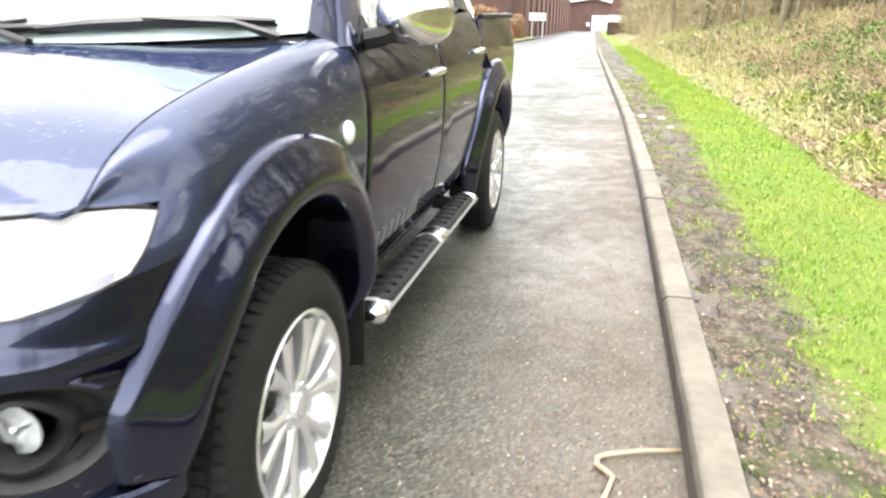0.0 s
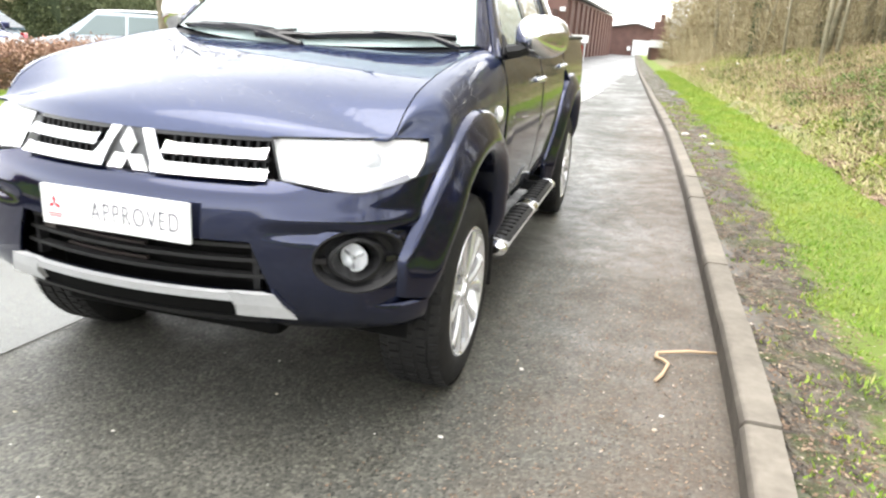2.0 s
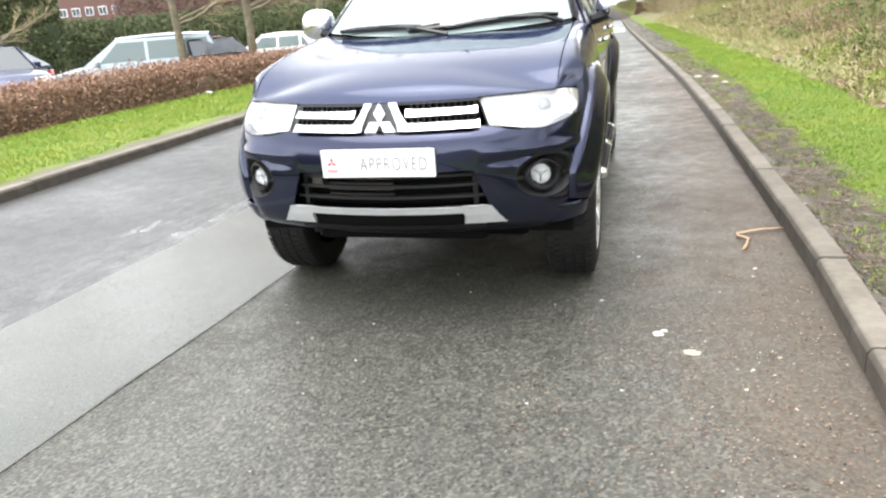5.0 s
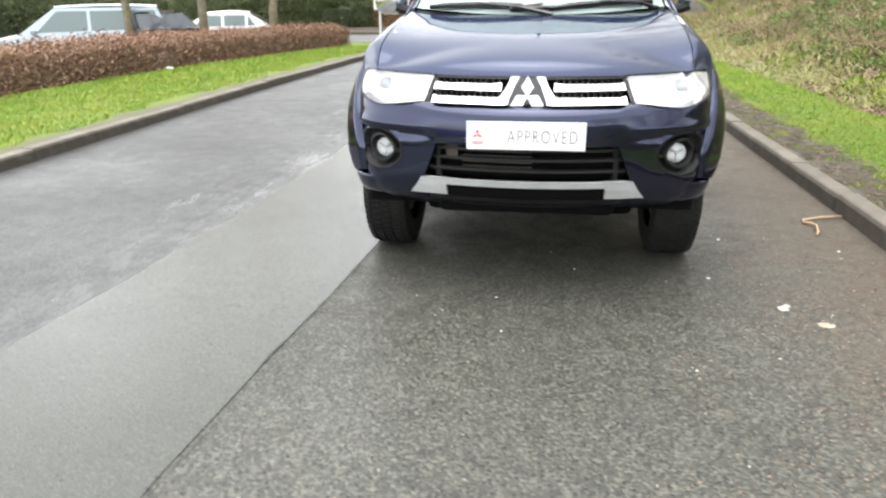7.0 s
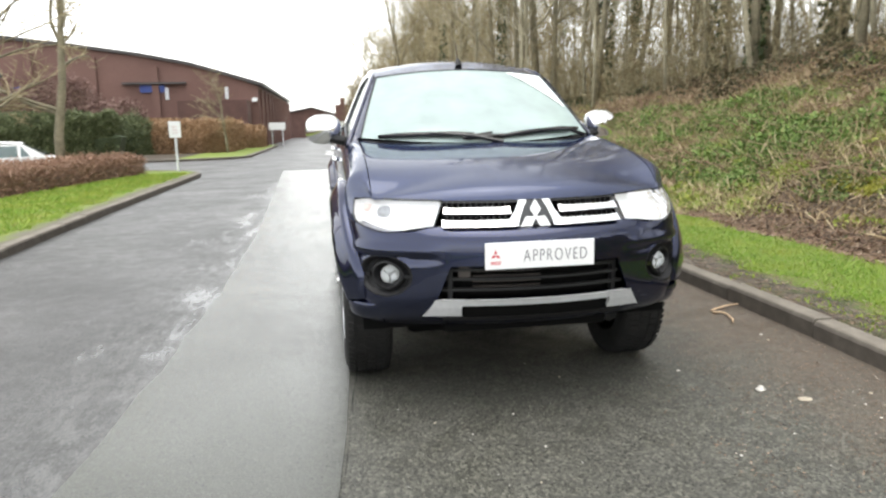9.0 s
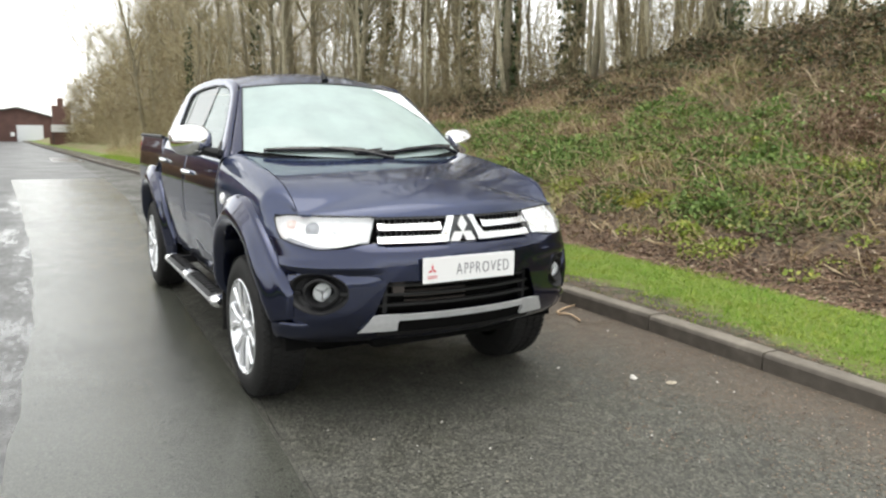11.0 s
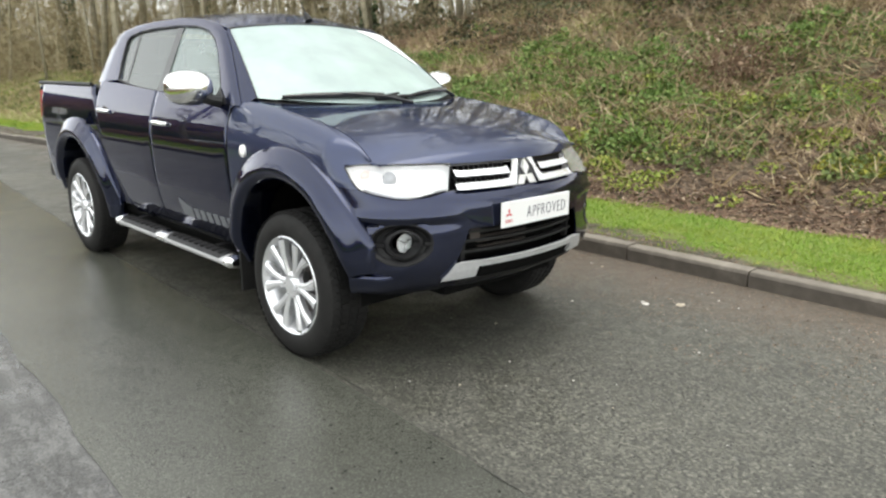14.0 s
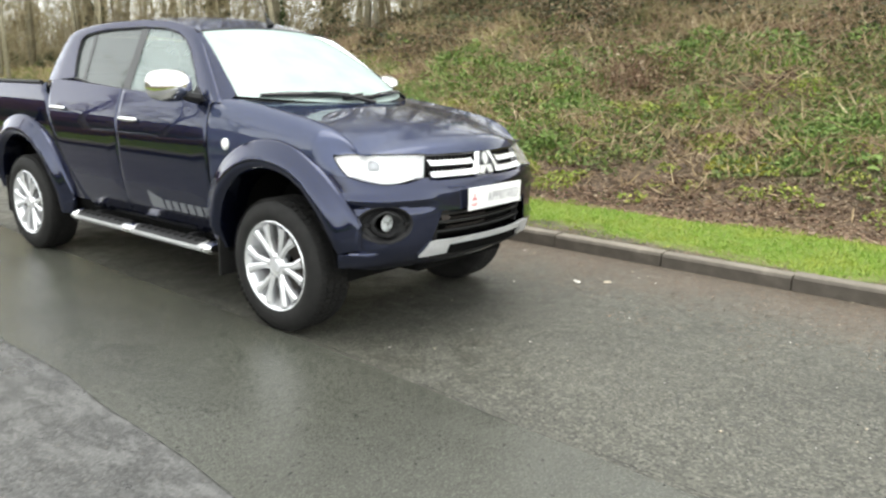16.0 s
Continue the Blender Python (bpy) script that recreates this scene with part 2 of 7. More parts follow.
# ---- the lie of the land ----
def drop(y):
    d = max(0.0, y - 5.0)
    return -0.022 - 0.012 * (d * d / (d + 4.0) if y < 200 else 195 * 195 / 199)


KERB_LINE = [(-30, 1.5), (-10, 1.68), (-2, 1.81), (0, 1.87), (4, 1.81), (8, 1.70), (16, 1.36), (32, 0.70), (60, -0.3), (130, -2.6), (400, -10)]


def kerb_x(y):
    return lerp(y, KERB_LINE)


def road_z(x, y):
    t = min(1.0, max(0.0, (x - 0.8) / 1.1))
    p = min(1.0, max(0.0, (-9.7 - x) / 2.5))
    return drop(y) + 0.055 * t * t * (3 - 2 * t) - 0.34 * p * p * (3 - 2 * p)


LEFT_KERB = -4.35
BANK = [(0, 0), (0.9, 0.33), (2.3, 1.0), (3.2, 1.45), (4.4, 2.05), (6.3, 2.8), (8, 3.2), (10, 3.32), (40, 3.4), (3000, 3.4)]


BANK_FALL = [(4, 1.0), (12, 0.74), (20, 0.66), (60, 0.6)]


def verge_z(x, y):
    """The ground to the side of the kerb: mud, grass and the bank."""
    d = x - kerb_x(y)
    z = drop(y) + 0.055 + 0.10
    if d > 0.13:
        z += 0.025 * (noise.noise((x * 1.3, y * 1.3, 0)) - 0.2) * min(1, (d - 0.13) * 4)
    e = d - 1.72
    if e > 0:
        rough_ground = noise.noise((x * 0.5, y * 0.5, 3)) * 0.35 + noise.noise((x * 1.7, y * 1.7, 7)) * 0.12
        z += lerp(e, BANK) * lerp(y, BANK_FALL) + rough_ground * min(1, e / 2.5) * lerp(y, [(5, 1.0), (12, 0.6)])
    return z


def spread(a, b, first, grow):
    out, step = [a], first
    while out[-1] < b:
        out.append(min(b, out[-1] + step))
        step *= grow
    return out


ROWS_Y = [-y for y in spread(3, 2500, 0.4, 1.22)][::-1] + [i * 0.35 - 3 for i in range(1, 52)] + spread(15.3, 2500, 0.4, 1.10)


def make_ground():
    right = [0.12, 0.2, 0.3, 0.42, 0.55, 0.75, 1.0, 1.3, 1.6, 1.72] + spread(1.9, 2500, 0.22, 1.055)
    left = [-x for x in spread(4.3, 2500, 4, 1.3)][::-1]
    s = Shape()
    rows, dist = [], []
    for y in ROWS_Y:
        k = kerb_x(y)
        row = [(x, y, drop(y) - (0.06 if x > -9 else 0.6)) for x in left] + [(k + 0.06, y, drop(y) - 0.06)]
        row += [(k + d, y, verge_z(k + d, y)) for d in right]
        rows.append(row)
        dist += [-1.0] * (len(left) + 1) + right
    s.grid(rows)
    me = s.mesh("ground", True)
    layer = me.attributes.new("from_kerb", "FLOAT", "POINT")
    layer.data.foreach_set("value", dist)
    m = mat("verge_and_bank_soil", (0.1, 0.09, 0.06), 0.9)
    n = Nodes(m)
    p, d = n.position(), n.attribute("from_kerb")
    along = n.add("SeparateXYZ", Vector=p).outputs[1]
    grown = n.math("MULTIPLY", n.ramp(n.math("MULTIPLY", n.math("ADD", along, 2.0), 0.05), (0.0, 1.0), (0.05, 0.75), (0.11, 0.42), (0.30, 0.34), (0.50, 0.16), (0.9, 0.0)), 0.60)
    grown = n.math("SUBTRACT", grown, 0.28)
    fray = n.math("ADD", grown, n.math("MULTIPLY", n.math("SUBTRACT", n.noise(p, 2.6, 6), 0.5), 0.55))
    mud = n.mix(n.ramp(n.noise(p, 11, 8, 0.7), (0.36, 0.0), (0.62, 1.0)), (0.036, 0.026, 0.018), (0.18, 0.152, 0.118))
    mud = n.mix(n.ramp(n.noise(p, 5, 6), (0.50, 0.0), (0.60, 0.9)), mud, (0.060, 0.082, 0.018))
    mud = n.mix(n.math("MULTIPLY", n.ramp(n.noise(p, 34, 5, 0.7), (0.50, 0.0), (0.60, 1.0)), 0.6), mud, (0.030, 0.020, 0.013))
    mud = n.mix(n.math("MULTIPLY", n.ramp(n.noise(p, 52, 3), (0.62, 0.0), (0.68, 1.0)), 0.8), mud, (0.26, 0.21, 0.15))
    grass = n.mix(n.noise(p, 9, 6), (0.11, 0.165, 0.02), (0.19, 0.26, 0.038))
    litter = n.mix(n.ramp(n.noise(p, 9, 8, 0.7), (0.36, 0.0), (0.64, 1.0)), (0.035, 0.022, 0.014), (0.22, 0.155, 0.10))
    weeds = n.math("MULTIPLY", n.ramp(n.noise(p, 1.1, 5), (0.42, 0.0), (0.56, 0.9)), n.ramp(n.math("MULTIPLY", d, 0.1), (0.24, 0.0), (0.31, 1.0), (0.55, 1.0), (0.70, 0.15)))
    litter = n.mix(weeds, litter, (0.075, 0.11, 0.028))
    # farther along, the bank is grown over with pale grass
    afar = n.ramp(n.math("MULTIPLY", along, 0.08), (0.26, 0.0), (0.62, 0.85))
    meadow = n.mix(n.ramp(n.noise(p, 0.8, 5), (0.42, 0.0), (0.58, 1.0)), (0.30, 0.245, 0.14), (0.20, 0.245, 0.075))
    meadow = n.mix(n.math("MULTIPLY", n.noise(p, 14, 6), 0.5), meadow, (0.13, 0.10, 0.055))
    litter = n.mix(afar, litter, meadow)
    c = n.mix(n.ramp(n.math("ADD", d, fray), (0.43, 0.0), (0.55, 1.0)), mud, grass)
    c = n.mix(n.ramp(n.math("MULTIPLY", n.math("ADD", d, n.math("SUBTRACT", fray, grown)), 0.25), (0.375, 0.0), (0.43, 1.0)), c, litter)
    n.color(c)
    # rain lying in the trodden mud
    bare = n.ramp(n.math("ADD", d, fray), (0.40, 1.0), (0.52, 0.0))
    puddle = n.math("MULTIPLY", bare, n.ramp(n.noise(n.add("Mapping", Vector=p, Scale=(1.4, 0.6, 1.0)).outputs[0], 3.2, 6), (0.52, 0.0), (0.56, 1.0)))
    n.rough(n.mix(puddle, (0.85, 0.85, 0.85), (0.48, 0.48, 0.48)))
    n.color(n.mix(n.math("MULTIPLY", puddle, 0.55), c, (0.03, 0.024, 0.018)))
    n.bump(n.math("MULTIPLY", n.math("ADD", n.noise(p, 40, 6), n.noise(p, 9, 5)), n.math("SUBTRACT", 1.0, puddle)), 0.9, 0.05)
    me.materials.append(m)
    return tagged(new("ground", me), "muddy verge, mown grass and a wooded bank of dry litter", "ground", kind="structure")


make_ground()


def strip(x0, x1, ys, lift, nx):
    s = Shape()
    rows = []
    for y in ys:
        a, b = (f(y) if callable(f) else f for f in (x0, x1))
        rows.append([(a + (b - a) * i / nx, y, road_z(a + (b - a) * i / nx, y) + lift) for i in range(nx + 1)])
    return s.grid(rows)


PATCH_EDGE = [(-400, -1.1), (-6, -1.05), (-2.4, -0.99), (-1.5, -0.955), (-0.9, -0.89), (-0.2, -0.85), (3, -0.75), (8, -0.36), (11, -0.12), (18, 0.08), (160, 0.08)]
PATCH_LEFT = [(-6, -2.12), (-1.6, -2.03), (-0.7, -1.96), (0, -1.91), (2, -1.82), (5, -1.80), (10, -1.92), (19, -2.2)]


def patch_edge(y):
    return lerp(y, PATCH_EDGE)


ROAD_Y = [y for y in ROWS_Y if -400 < y < 160]
setting("road", strip(lambda y: patch_edge(y) - 0.02, lambda y: kerb_x(y) + 0.02, ROAD_Y, 0.0, 10), ASPHALT, "coarse grey asphalt road strewn with debris by the kerb", "road", smooth=True)
setting("road_lane", strip(-60.0, lambda y: patch_edge(y) - 0.02, ROAD_Y, 0.0, 60), WORN, "worn damp asphalt lane with wet shining streaks", "road", smooth=True)
PATCH_Y = [y for y in ROWS_Y if -6 < y < 19.3]
setting("road_patch", strip(lambda y: lerp(y, PATCH_LEFT) + 0.03 * noise.noise((y * 1.8, 0, 0)), lambda y: patch_edge(y) + 0.02 * noise.noise((y, 3, 0)), PATCH_Y, 0.004, 4),
        PATCH, "smooth grey repair strip of wet asphalt along the road", "road", smooth=True)
crack = Shape()
crack_rows = []
for i in range(150):
    y = -6 + 14 * i / 149
    x = patch_edge(y) + 0.02 + 0.03 * noise.noise((y * 2.2, 8, 0)) + 0.012 * noise.noise((y * 9, 8, 0))
    w = max(0.0003, 0.0008 + 0.006 * noise.noise((y * 3, 2, 0)))
    crack_rows.append([(x - w, y, road_z(x, y) + 0.0075), (x + w, y, road_z(x, y) + 0.0075)])
setting("road_crack", crack.grid(crack_rows), mat("black_open_joint", (0.010, 0.010, 0.009), 0.9), "dark ragged joint along the edge of the repair", "road")
FAR_Y = [32 + 7.5 * i / 6 for i in range(7)]
setting("road_patch_far", strip(lambda y: -0.8 + 0.12 * noise.noise((y * 0.7, 0, 0)), lambda y: 0.5 - 0.02 * (y - 32), FAR_Y, 0.006, 3), WATER, "shallow sheet of rainwater lying farther along the road", "road", smooth=True)

# ---- camera side of the verge: kerbs in single stones ----
def kerb_run(name, points, label):
    """A run of kerb stones along a plan line; the line is the face to the road, and the back lies to its right."""
    whole = thing(name, label, "kerb")
    whole["kind"] = "structure"
    s = Shape()
    for a in (0, 1):
        y = 0.005 if a == 0 else 0.91
        s.v += [Vector(p) for p in ((0, y, -0.12), (0, y, 0.085), (0.012, y, 0.105), (0.03, y, 0.11), (0.125, y, 0.11), (0.125, y, -0.12))]
    s.f = [(k, (k + 1) % 6, 6 + (k + 1) % 6, 6 + k) for k in range(6)] + [(5, 4, 3, 2, 1, 0), (6, 7, 8, 9, 10, 11)]
    me = s.mesh("kerb_stone")
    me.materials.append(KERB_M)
    length = [0.0]
    for p, q in zip(points, points[1:]):
        length.append(length[-1] + math.dist(p, q))
    rng = random.Random(5)
    at = 0.0
    while at + 0.915 < length[-1]:
        ends = []
        for t in (at, at + 0.915):
            ends.append((float(np.interp(t, length, [p[0] for p in points])), float(np.interp(t, length, [p[1] for p in points]))))
        (x0, y0), (x1, y1) = ends
        ob = new("kerb_stone", me)
        ob.parent = whole
        turn = math.degrees(math.atan2(-(x1 - x0), y1 - y0))
        pitch = math.degrees(math.atan2(road_z(x1, y1) - road_z(x0, y0), 0.915))
        ob.matrix_basis = pose(x0, y0, road_z(x0, y0) + rng.uniform(-0.006, 0.006), pitch, rng.uniform(-0.8, 0.8), turn)
        at += 0.915
    return whole


KERB_M = varied("weathered_kerb_concrete", (0.122, 0.106, 0.085), (0.218, 0.194, 0.160), 4.0, 0.8, 0.4, 0.006)
kn = Nodes(KERB_M)
kern = kn.b.inputs["Base Color"].links[0].from_socket
kern = kn.mix(kn.math("MULTIPLY", kn.random(), 0.3), kern, (0.09, 0.08, 0.065))
# each stone turns darker brown towards its road-side face
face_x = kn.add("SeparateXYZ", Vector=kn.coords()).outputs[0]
face_tone = kn.ramp(kn.math("ADD", kn.math("MULTIPLY", face_x, 10.0), kn.math("MULTIPLY", kn.noise(kn.coords(), 9, 5), 0.3)), (0.12, 0.92), (0.42, 0.0))
kn.color(kn.mix(face_tone, kern, (0.052, 0.043, 0.034)))

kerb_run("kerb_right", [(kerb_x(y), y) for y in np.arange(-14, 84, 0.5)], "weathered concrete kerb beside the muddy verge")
corner = [(LEFT_KERB - 3.0 + 3.0 * math.cos(a), 17.0 + 3.0 * math.sin(a)) for a in np.linspace(math.pi / 2, 0, 8)]
LEFT_PLAN = [(-12.0, 20.0)] + corner + [(LEFT_KERB, y) for y in np.arange(16.5, -16.5, -0.5)]
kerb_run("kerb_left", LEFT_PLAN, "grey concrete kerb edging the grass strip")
ISLAND = [(-15.0, 29.0)] + [(-7.5 + 3.2 * math.sin(a), 32.2 - 3.2 * math.cos(a)) for a in np.linspace(0, math.pi / 2, 8)] + [(-4.4, y) for y in np.arange(33, 54, 1.0)]
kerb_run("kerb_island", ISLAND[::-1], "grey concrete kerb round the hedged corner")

GRASS_M = mat("mown_grass_ground", (0.12, 0.19, 0.03), 0.9)
gn = Nodes(GRASS_M)
gp = gn.position()
gx = gn.add("SeparateXYZ", Vector=gp).outputs[0]
near_kerb = gn.ramp(gn.math("ADD", gn.math("MULTIPLY", gn.math("ADD", gx, 4.88), 1.4), gn.math("MULTIPLY", gn.noise(gp, 3, 6), 0.9)), (0.6, 0.0), (0.9, 1.0))
under = gn.ramp(gn.math("ADD", gn.math("MULTIPLY", gn.math("ADD", gx, 7.6), 1.2), gn.math("MULTIPLY", gn.noise(gp, 3, 6), 0.5)), (0.3, 0.0), (0.6, 1.0))
gcol = gn.mix(gn.noise(gp, 8, 6), (0.10, 0.145, 0.018), (0.18, 0.23, 0.035))
gcol = gn.mix(under, gn.mix(gn.noise(gp, 12, 6), (0.03, 0.022, 0.014), (0.07, 0.05, 0.03)), gcol)
gn.color(gn.mix(near_kerb, gcol, (0.125, 0.115, 0.085)))
gn.bump(gn.noise(gp, 45, 6), 0.6, 0.02)


s = Shape()
rows = []
for y in [float(v) for v in np.arange(-40, 16.6, 0.5)] + [17.5, 18.2, 18.9, 19.4, 19.75]:
    edge = LEFT_KERB - 0.12 if y <= 17 else LEFT_KERB - 3.12 + math.sqrt(max(0.0, 9 - (y - 17) ** 2))
    z = drop(y) + 0.105
    row = [(-9.6, y, z - 0.4), (-9.6, y, z)] + [(-9.6 + (edge + 9.6) * f, y, z + 0.03 * noise.noise((f * 6, y, 2))) for f in (0.2, 0.35, 0.5, 0.65, 0.8, 0.93)] + [(edge, y, z), (edge, y, z - 0.15)]
    rows.append(row)
s.grid(rows)
setting("verge_left", s, GRASS_M, "mown grass strip in front of the clipped hedge", "verge", smooth=True)
s = Shape()
rows = []
for y in [29.1, 29.6, 30.3, 31.2, 32.2] + [float(v) for v in np.arange(33, 58, 1.0)]:
    edge = -4.52 if y > 32.2 else -7.62 + math.sqrt(max(0.0, 9.61 - (32.2 - y) ** 2))
    rows.append([(-26, y, drop(y) - 0.2), (-26, y, drop(y) + 0.1), (-12, y, drop(y) + 0.1), (edge, y, drop(y) + 0.1), (edge, y, drop(y) - 0.1)])
s.grid(rows)
setting("verge_island", s, GRASS_M, "bare grass corner under the hedges at the junction", "verge")


# ---- bare hedges: a twiggy core wrapped in many small leaves ----
def leaf_cloud(name, points, sizes, material, rng, long=1.0, parent=None, label="", up=0.0):
    """Many small bent leaves or twigs at given points, as one mesh."""
    n = len(points)
    pts = np.asarray(points)
    axis = rng.normal(size=(n, 3))
    axis[:, 2] = axis[:, 2] * (1 - min(up, 0.8)) + up * 1.5 if up >= 0 else axis[:, 2] * 0.15
    axis /= np.linalg.norm(axis, axis=1)[:, None]
    lean = rng.normal(size=(n, 3))
    side = np.cross(axis, lean if up >= 0 else lean * 0.22 + (0, 0, 1))
    side /= np.linalg.norm(side, axis=1)[:, None] + 1e-9
    w = np.asarray(sizes)[:, None]
    a, b = axis * w * long, side * w * 0.5
    v = np.empty((n, 4, 3))
    v[:, 0], v[:, 1], v[:, 2], v[:, 3] = pts, pts + a * 0.5 + b, pts + a, pts + a * 0.5 - b
    me = bpy.data.meshes.new(name)
    me.from_pydata(v.reshape(-1, 3).tolist(), [], np.arange(4 * n).reshape(-1, 4).tolist())
    me.update()
    return part(name, me, material, parent, label)


BEECH = island_mat("dry_brown_leaves", [(0.0, (0.145, 0.080, 0.054)), (0.4, (0.255, 0.148, 0.100)), (0.8, (0.345, 0.22, 0.155)), (1.0, (0.44, 0.31, 0.23))], 0.7)
BEECH_TAN = island_mat("dry_tan_leaves", [(0.0, (0.20, 0.12, 0.062)), (0.5, (0.32, 0.20, 0.11)), (1.0, (0.42, 0.29, 0.18))], 0.7)
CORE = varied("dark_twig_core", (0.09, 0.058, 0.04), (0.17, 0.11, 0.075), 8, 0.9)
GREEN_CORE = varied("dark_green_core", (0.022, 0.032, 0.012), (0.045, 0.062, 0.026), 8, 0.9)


def hedge(name, x0, x1, y0, y1, height, leaf, core, label, count, size=0.05, seed=1, category="hedge", sway=((0, 0), (1, 0)), long=2.4):
    rng = np.random.default_rng(seed)
    top = thing(name, label, category)
    s = Shape()
    ny = max(2, int((y1 - y0) / 0.5))
    rows = []
    for i in range(ny + 1):
        y = y0 + (y1 - y0) * i / ny
        g = drop(y) + 0.09
        end = 0.55 * (1 - min(1.0, min(y - y0, y1 - y) / (height * 0.7))) ** 2
        row = []
        for fx, fz in ((0, -0.4), (-0.02, 0.5), (0.1, 0.92), (0.3, 1.0), (0.7, 1.0), (0.9, 0.92), (1.02, 0.5), (1, -0.4)):
            j = 0.08 * noise.noise((fx * 5, y * 1.6, seed))
            row.append((x0 + lerp(y, sway) + (x1 - x0) * (0.5 + (fx - 0.5) * (1 - end)) + j, y, g + height * fz * (1 - end) * (0.93 + 1.1 * j)))
        rows.append(row)
    s.grid(rows)
    s.f.append(tuple(range(8)))
    s.f.append(tuple(len(s.v) - 1 - k for k in range(8)))
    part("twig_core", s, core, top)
    f = rng.random((count, 3))
    y = y0 + (y1 - y0) * f[:, 0]
    way = rng.random(count)
    onto = rng.random(count)
    end_share = rng.random(count)
    y = np.where(end_share < 0.16, y0 + height * 0.7 * rng.random(count), y)
    x = np.where(way < 0.45, x1 + rng.normal(0, 0.05, count), np.where(way < 0.9, x0 + (x1 - x0) * onto, x0 + rng.normal(0, 0.05, count)))
    g = np.array([drop(v) for v in y]) + 0.09
    z = np.where((way >= 0.45) & (way < 0.9), height + rng.normal(0, 0.06, count), height * onto)
    face = end_share > 0.90
    y = np.where(face, y0 - 0.04 + 0.08 * rng.random(count), y)
    x = np.where(face, x0 + (x1 - x0) * rng.random(count), x)
    z = np.where(face, height * onto, z)
    tip = 1 - 0.5 * (1 - np.minimum(1.0, np.minimum(y - y0, y1 - y) / (height * 0.7))) ** 2
    x = (x0 + x1) / 2 + (x - (x0 + x1) / 2) * tip
    z = z * tip
    lump = np.array([noise.noise((a * 1.2, b * 1.2, seed + 4)) for a, b in zip(x, y)])
    pts = np.stack([x + 0.07 * lump + np.array([lerp(v, sway) for v in y]), y, g + np.maximum(0.02, z * (1 + 0.12 * lump))], 1)
    tagged(leaf_cloud("leaves", pts, rng.uniform(0.5, 1.3, count) * size, leaf, rng, long, top), kind="stuff")
    return top


hedge("clipped_hedge", -8.5, -7.3, -16, 17.6, 0.54, BEECH, CORE, "clipped beech hedge with dry russet leaves along the grass", 170000, 0.026, 1, "hedge", ((-16, 0), (6, 0), (10, 0.25), (18, 1.5)))
LAUREL = island_mat("evergreen_leaves", [(0.0, (0.060, 0.074, 0.032)), (0.6, (0.10, 0.122, 0.054)), (1.0, (0.17, 0.19, 0.09))], 0.6)
SHRUB = island_mat("purple_brown_twigs", [(0.0, (0.095, 0.055, 0.048)), (0.5, (0.19, 0.115, 0.098)), (1.0, (0.29, 0.20, 0.17))], 0.85)
hedge("corner_hedge", -11.0, -6.2, 38.0, 47.0, 1.75, BEECH_TAN, CORE, "rounded tan beech hedge at the road junction", 80000, 0.06, 2)
hedge("far_hedge", -7.2, -5.2, 48.0, 53.0, 1.4, BEECH_TAN, CORE, "small tan beech hedge before the brick warehouse", 24000, 0.06, 3)
hedge("green_hedge", -34, -11.3, 33.0, 37.0, 2.15, LAUREL, GREEN_CORE, "tall dark green hedge behind the car park", 110000, 0.075, 4)
hedge("evergreen_thicket", -36, -25.0, 23.0, 28.0, 4.3, LAUREL, GREEN_CORE, "dense evergreen thicket at the car park edge", 80000, 0.09, 5)


def shrub_mound(x, y, wide, deep, height, leaf, core, label, count, size, seed):
    """A rounded shrub: a lumpy core under a haze of twigs."""
    rng = np.random.default_rng(seed)
    top = thing("shrub", label, "shrub", "shrubs before the warehouse")
    g = drop(y) + 0.05
    rows = []
    for i in range(9):
        e = math.pi / 2 * i / 8
        row = []
        for k in range(20):
            a = 2 * math.pi * k / 20
            j = 0.86 + 0.16 * noise.noise((math.cos(a) * 2, math.sin(a) * 2, i * 0.4 + seed))
            row.append((x + wide * j * math.cos(e) ** 0.7 * math.cos(a), y + deep * j * math.cos(e) ** 0.7 * math.sin(a), g - 0.3 + (height + 0.25) * j * math.sin(e)))
        rows.append(row)
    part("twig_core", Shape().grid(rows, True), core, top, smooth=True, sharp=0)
    a, e = rng.random(count) * 6.283, np.arcsin(rng.random(count))
    r = 0.92 + 0.16 * rng.random(count) ** 2
    lump = np.array([0.92 + 0.18 * noise.noise((math.cos(p) * 2, math.sin(p) * 2, q * 2 + seed)) for p, q in zip(a, e)])
    c = np.cos(e) ** 0.7
    pts = np.stack([x + wide * r * lump * c * np.cos(a), y + deep * r * lump * c * np.sin(a), g + height * r * lump * np.sin(e)], 1)
    tagged(leaf_cloud("twig_haze", pts, rng.uniform(0.6, 1.3, count) * size, leaf, rng, 3.5, top, "", 0.3), kind="stuff")


for i, (x, wide, height) in enumerate(((-13.4, 2.2, 3.3), (-16.6, 2.8, 4.9), (-20.4, 3.0, 4.5), (-24.5, 3.2, 5.0), (-29.0, 3.4, 4.6), (-33.5, 3.2, 5.0))):
    shrub_mound(x, 43.5 + 0.8 * (i % 2), wide, 1.9, height, SHRUB, CORE, "bare purple-brown shrub before the brick warehouse", 16000, 0.06, 60 + i)
shrub_mound(-11.4, 38.6, 1.5, 1.6, 2.3, LAUREL, GREEN_CORE, "rounded grey-green conifer beside the tan hedge", 9000, 0.05, 68)


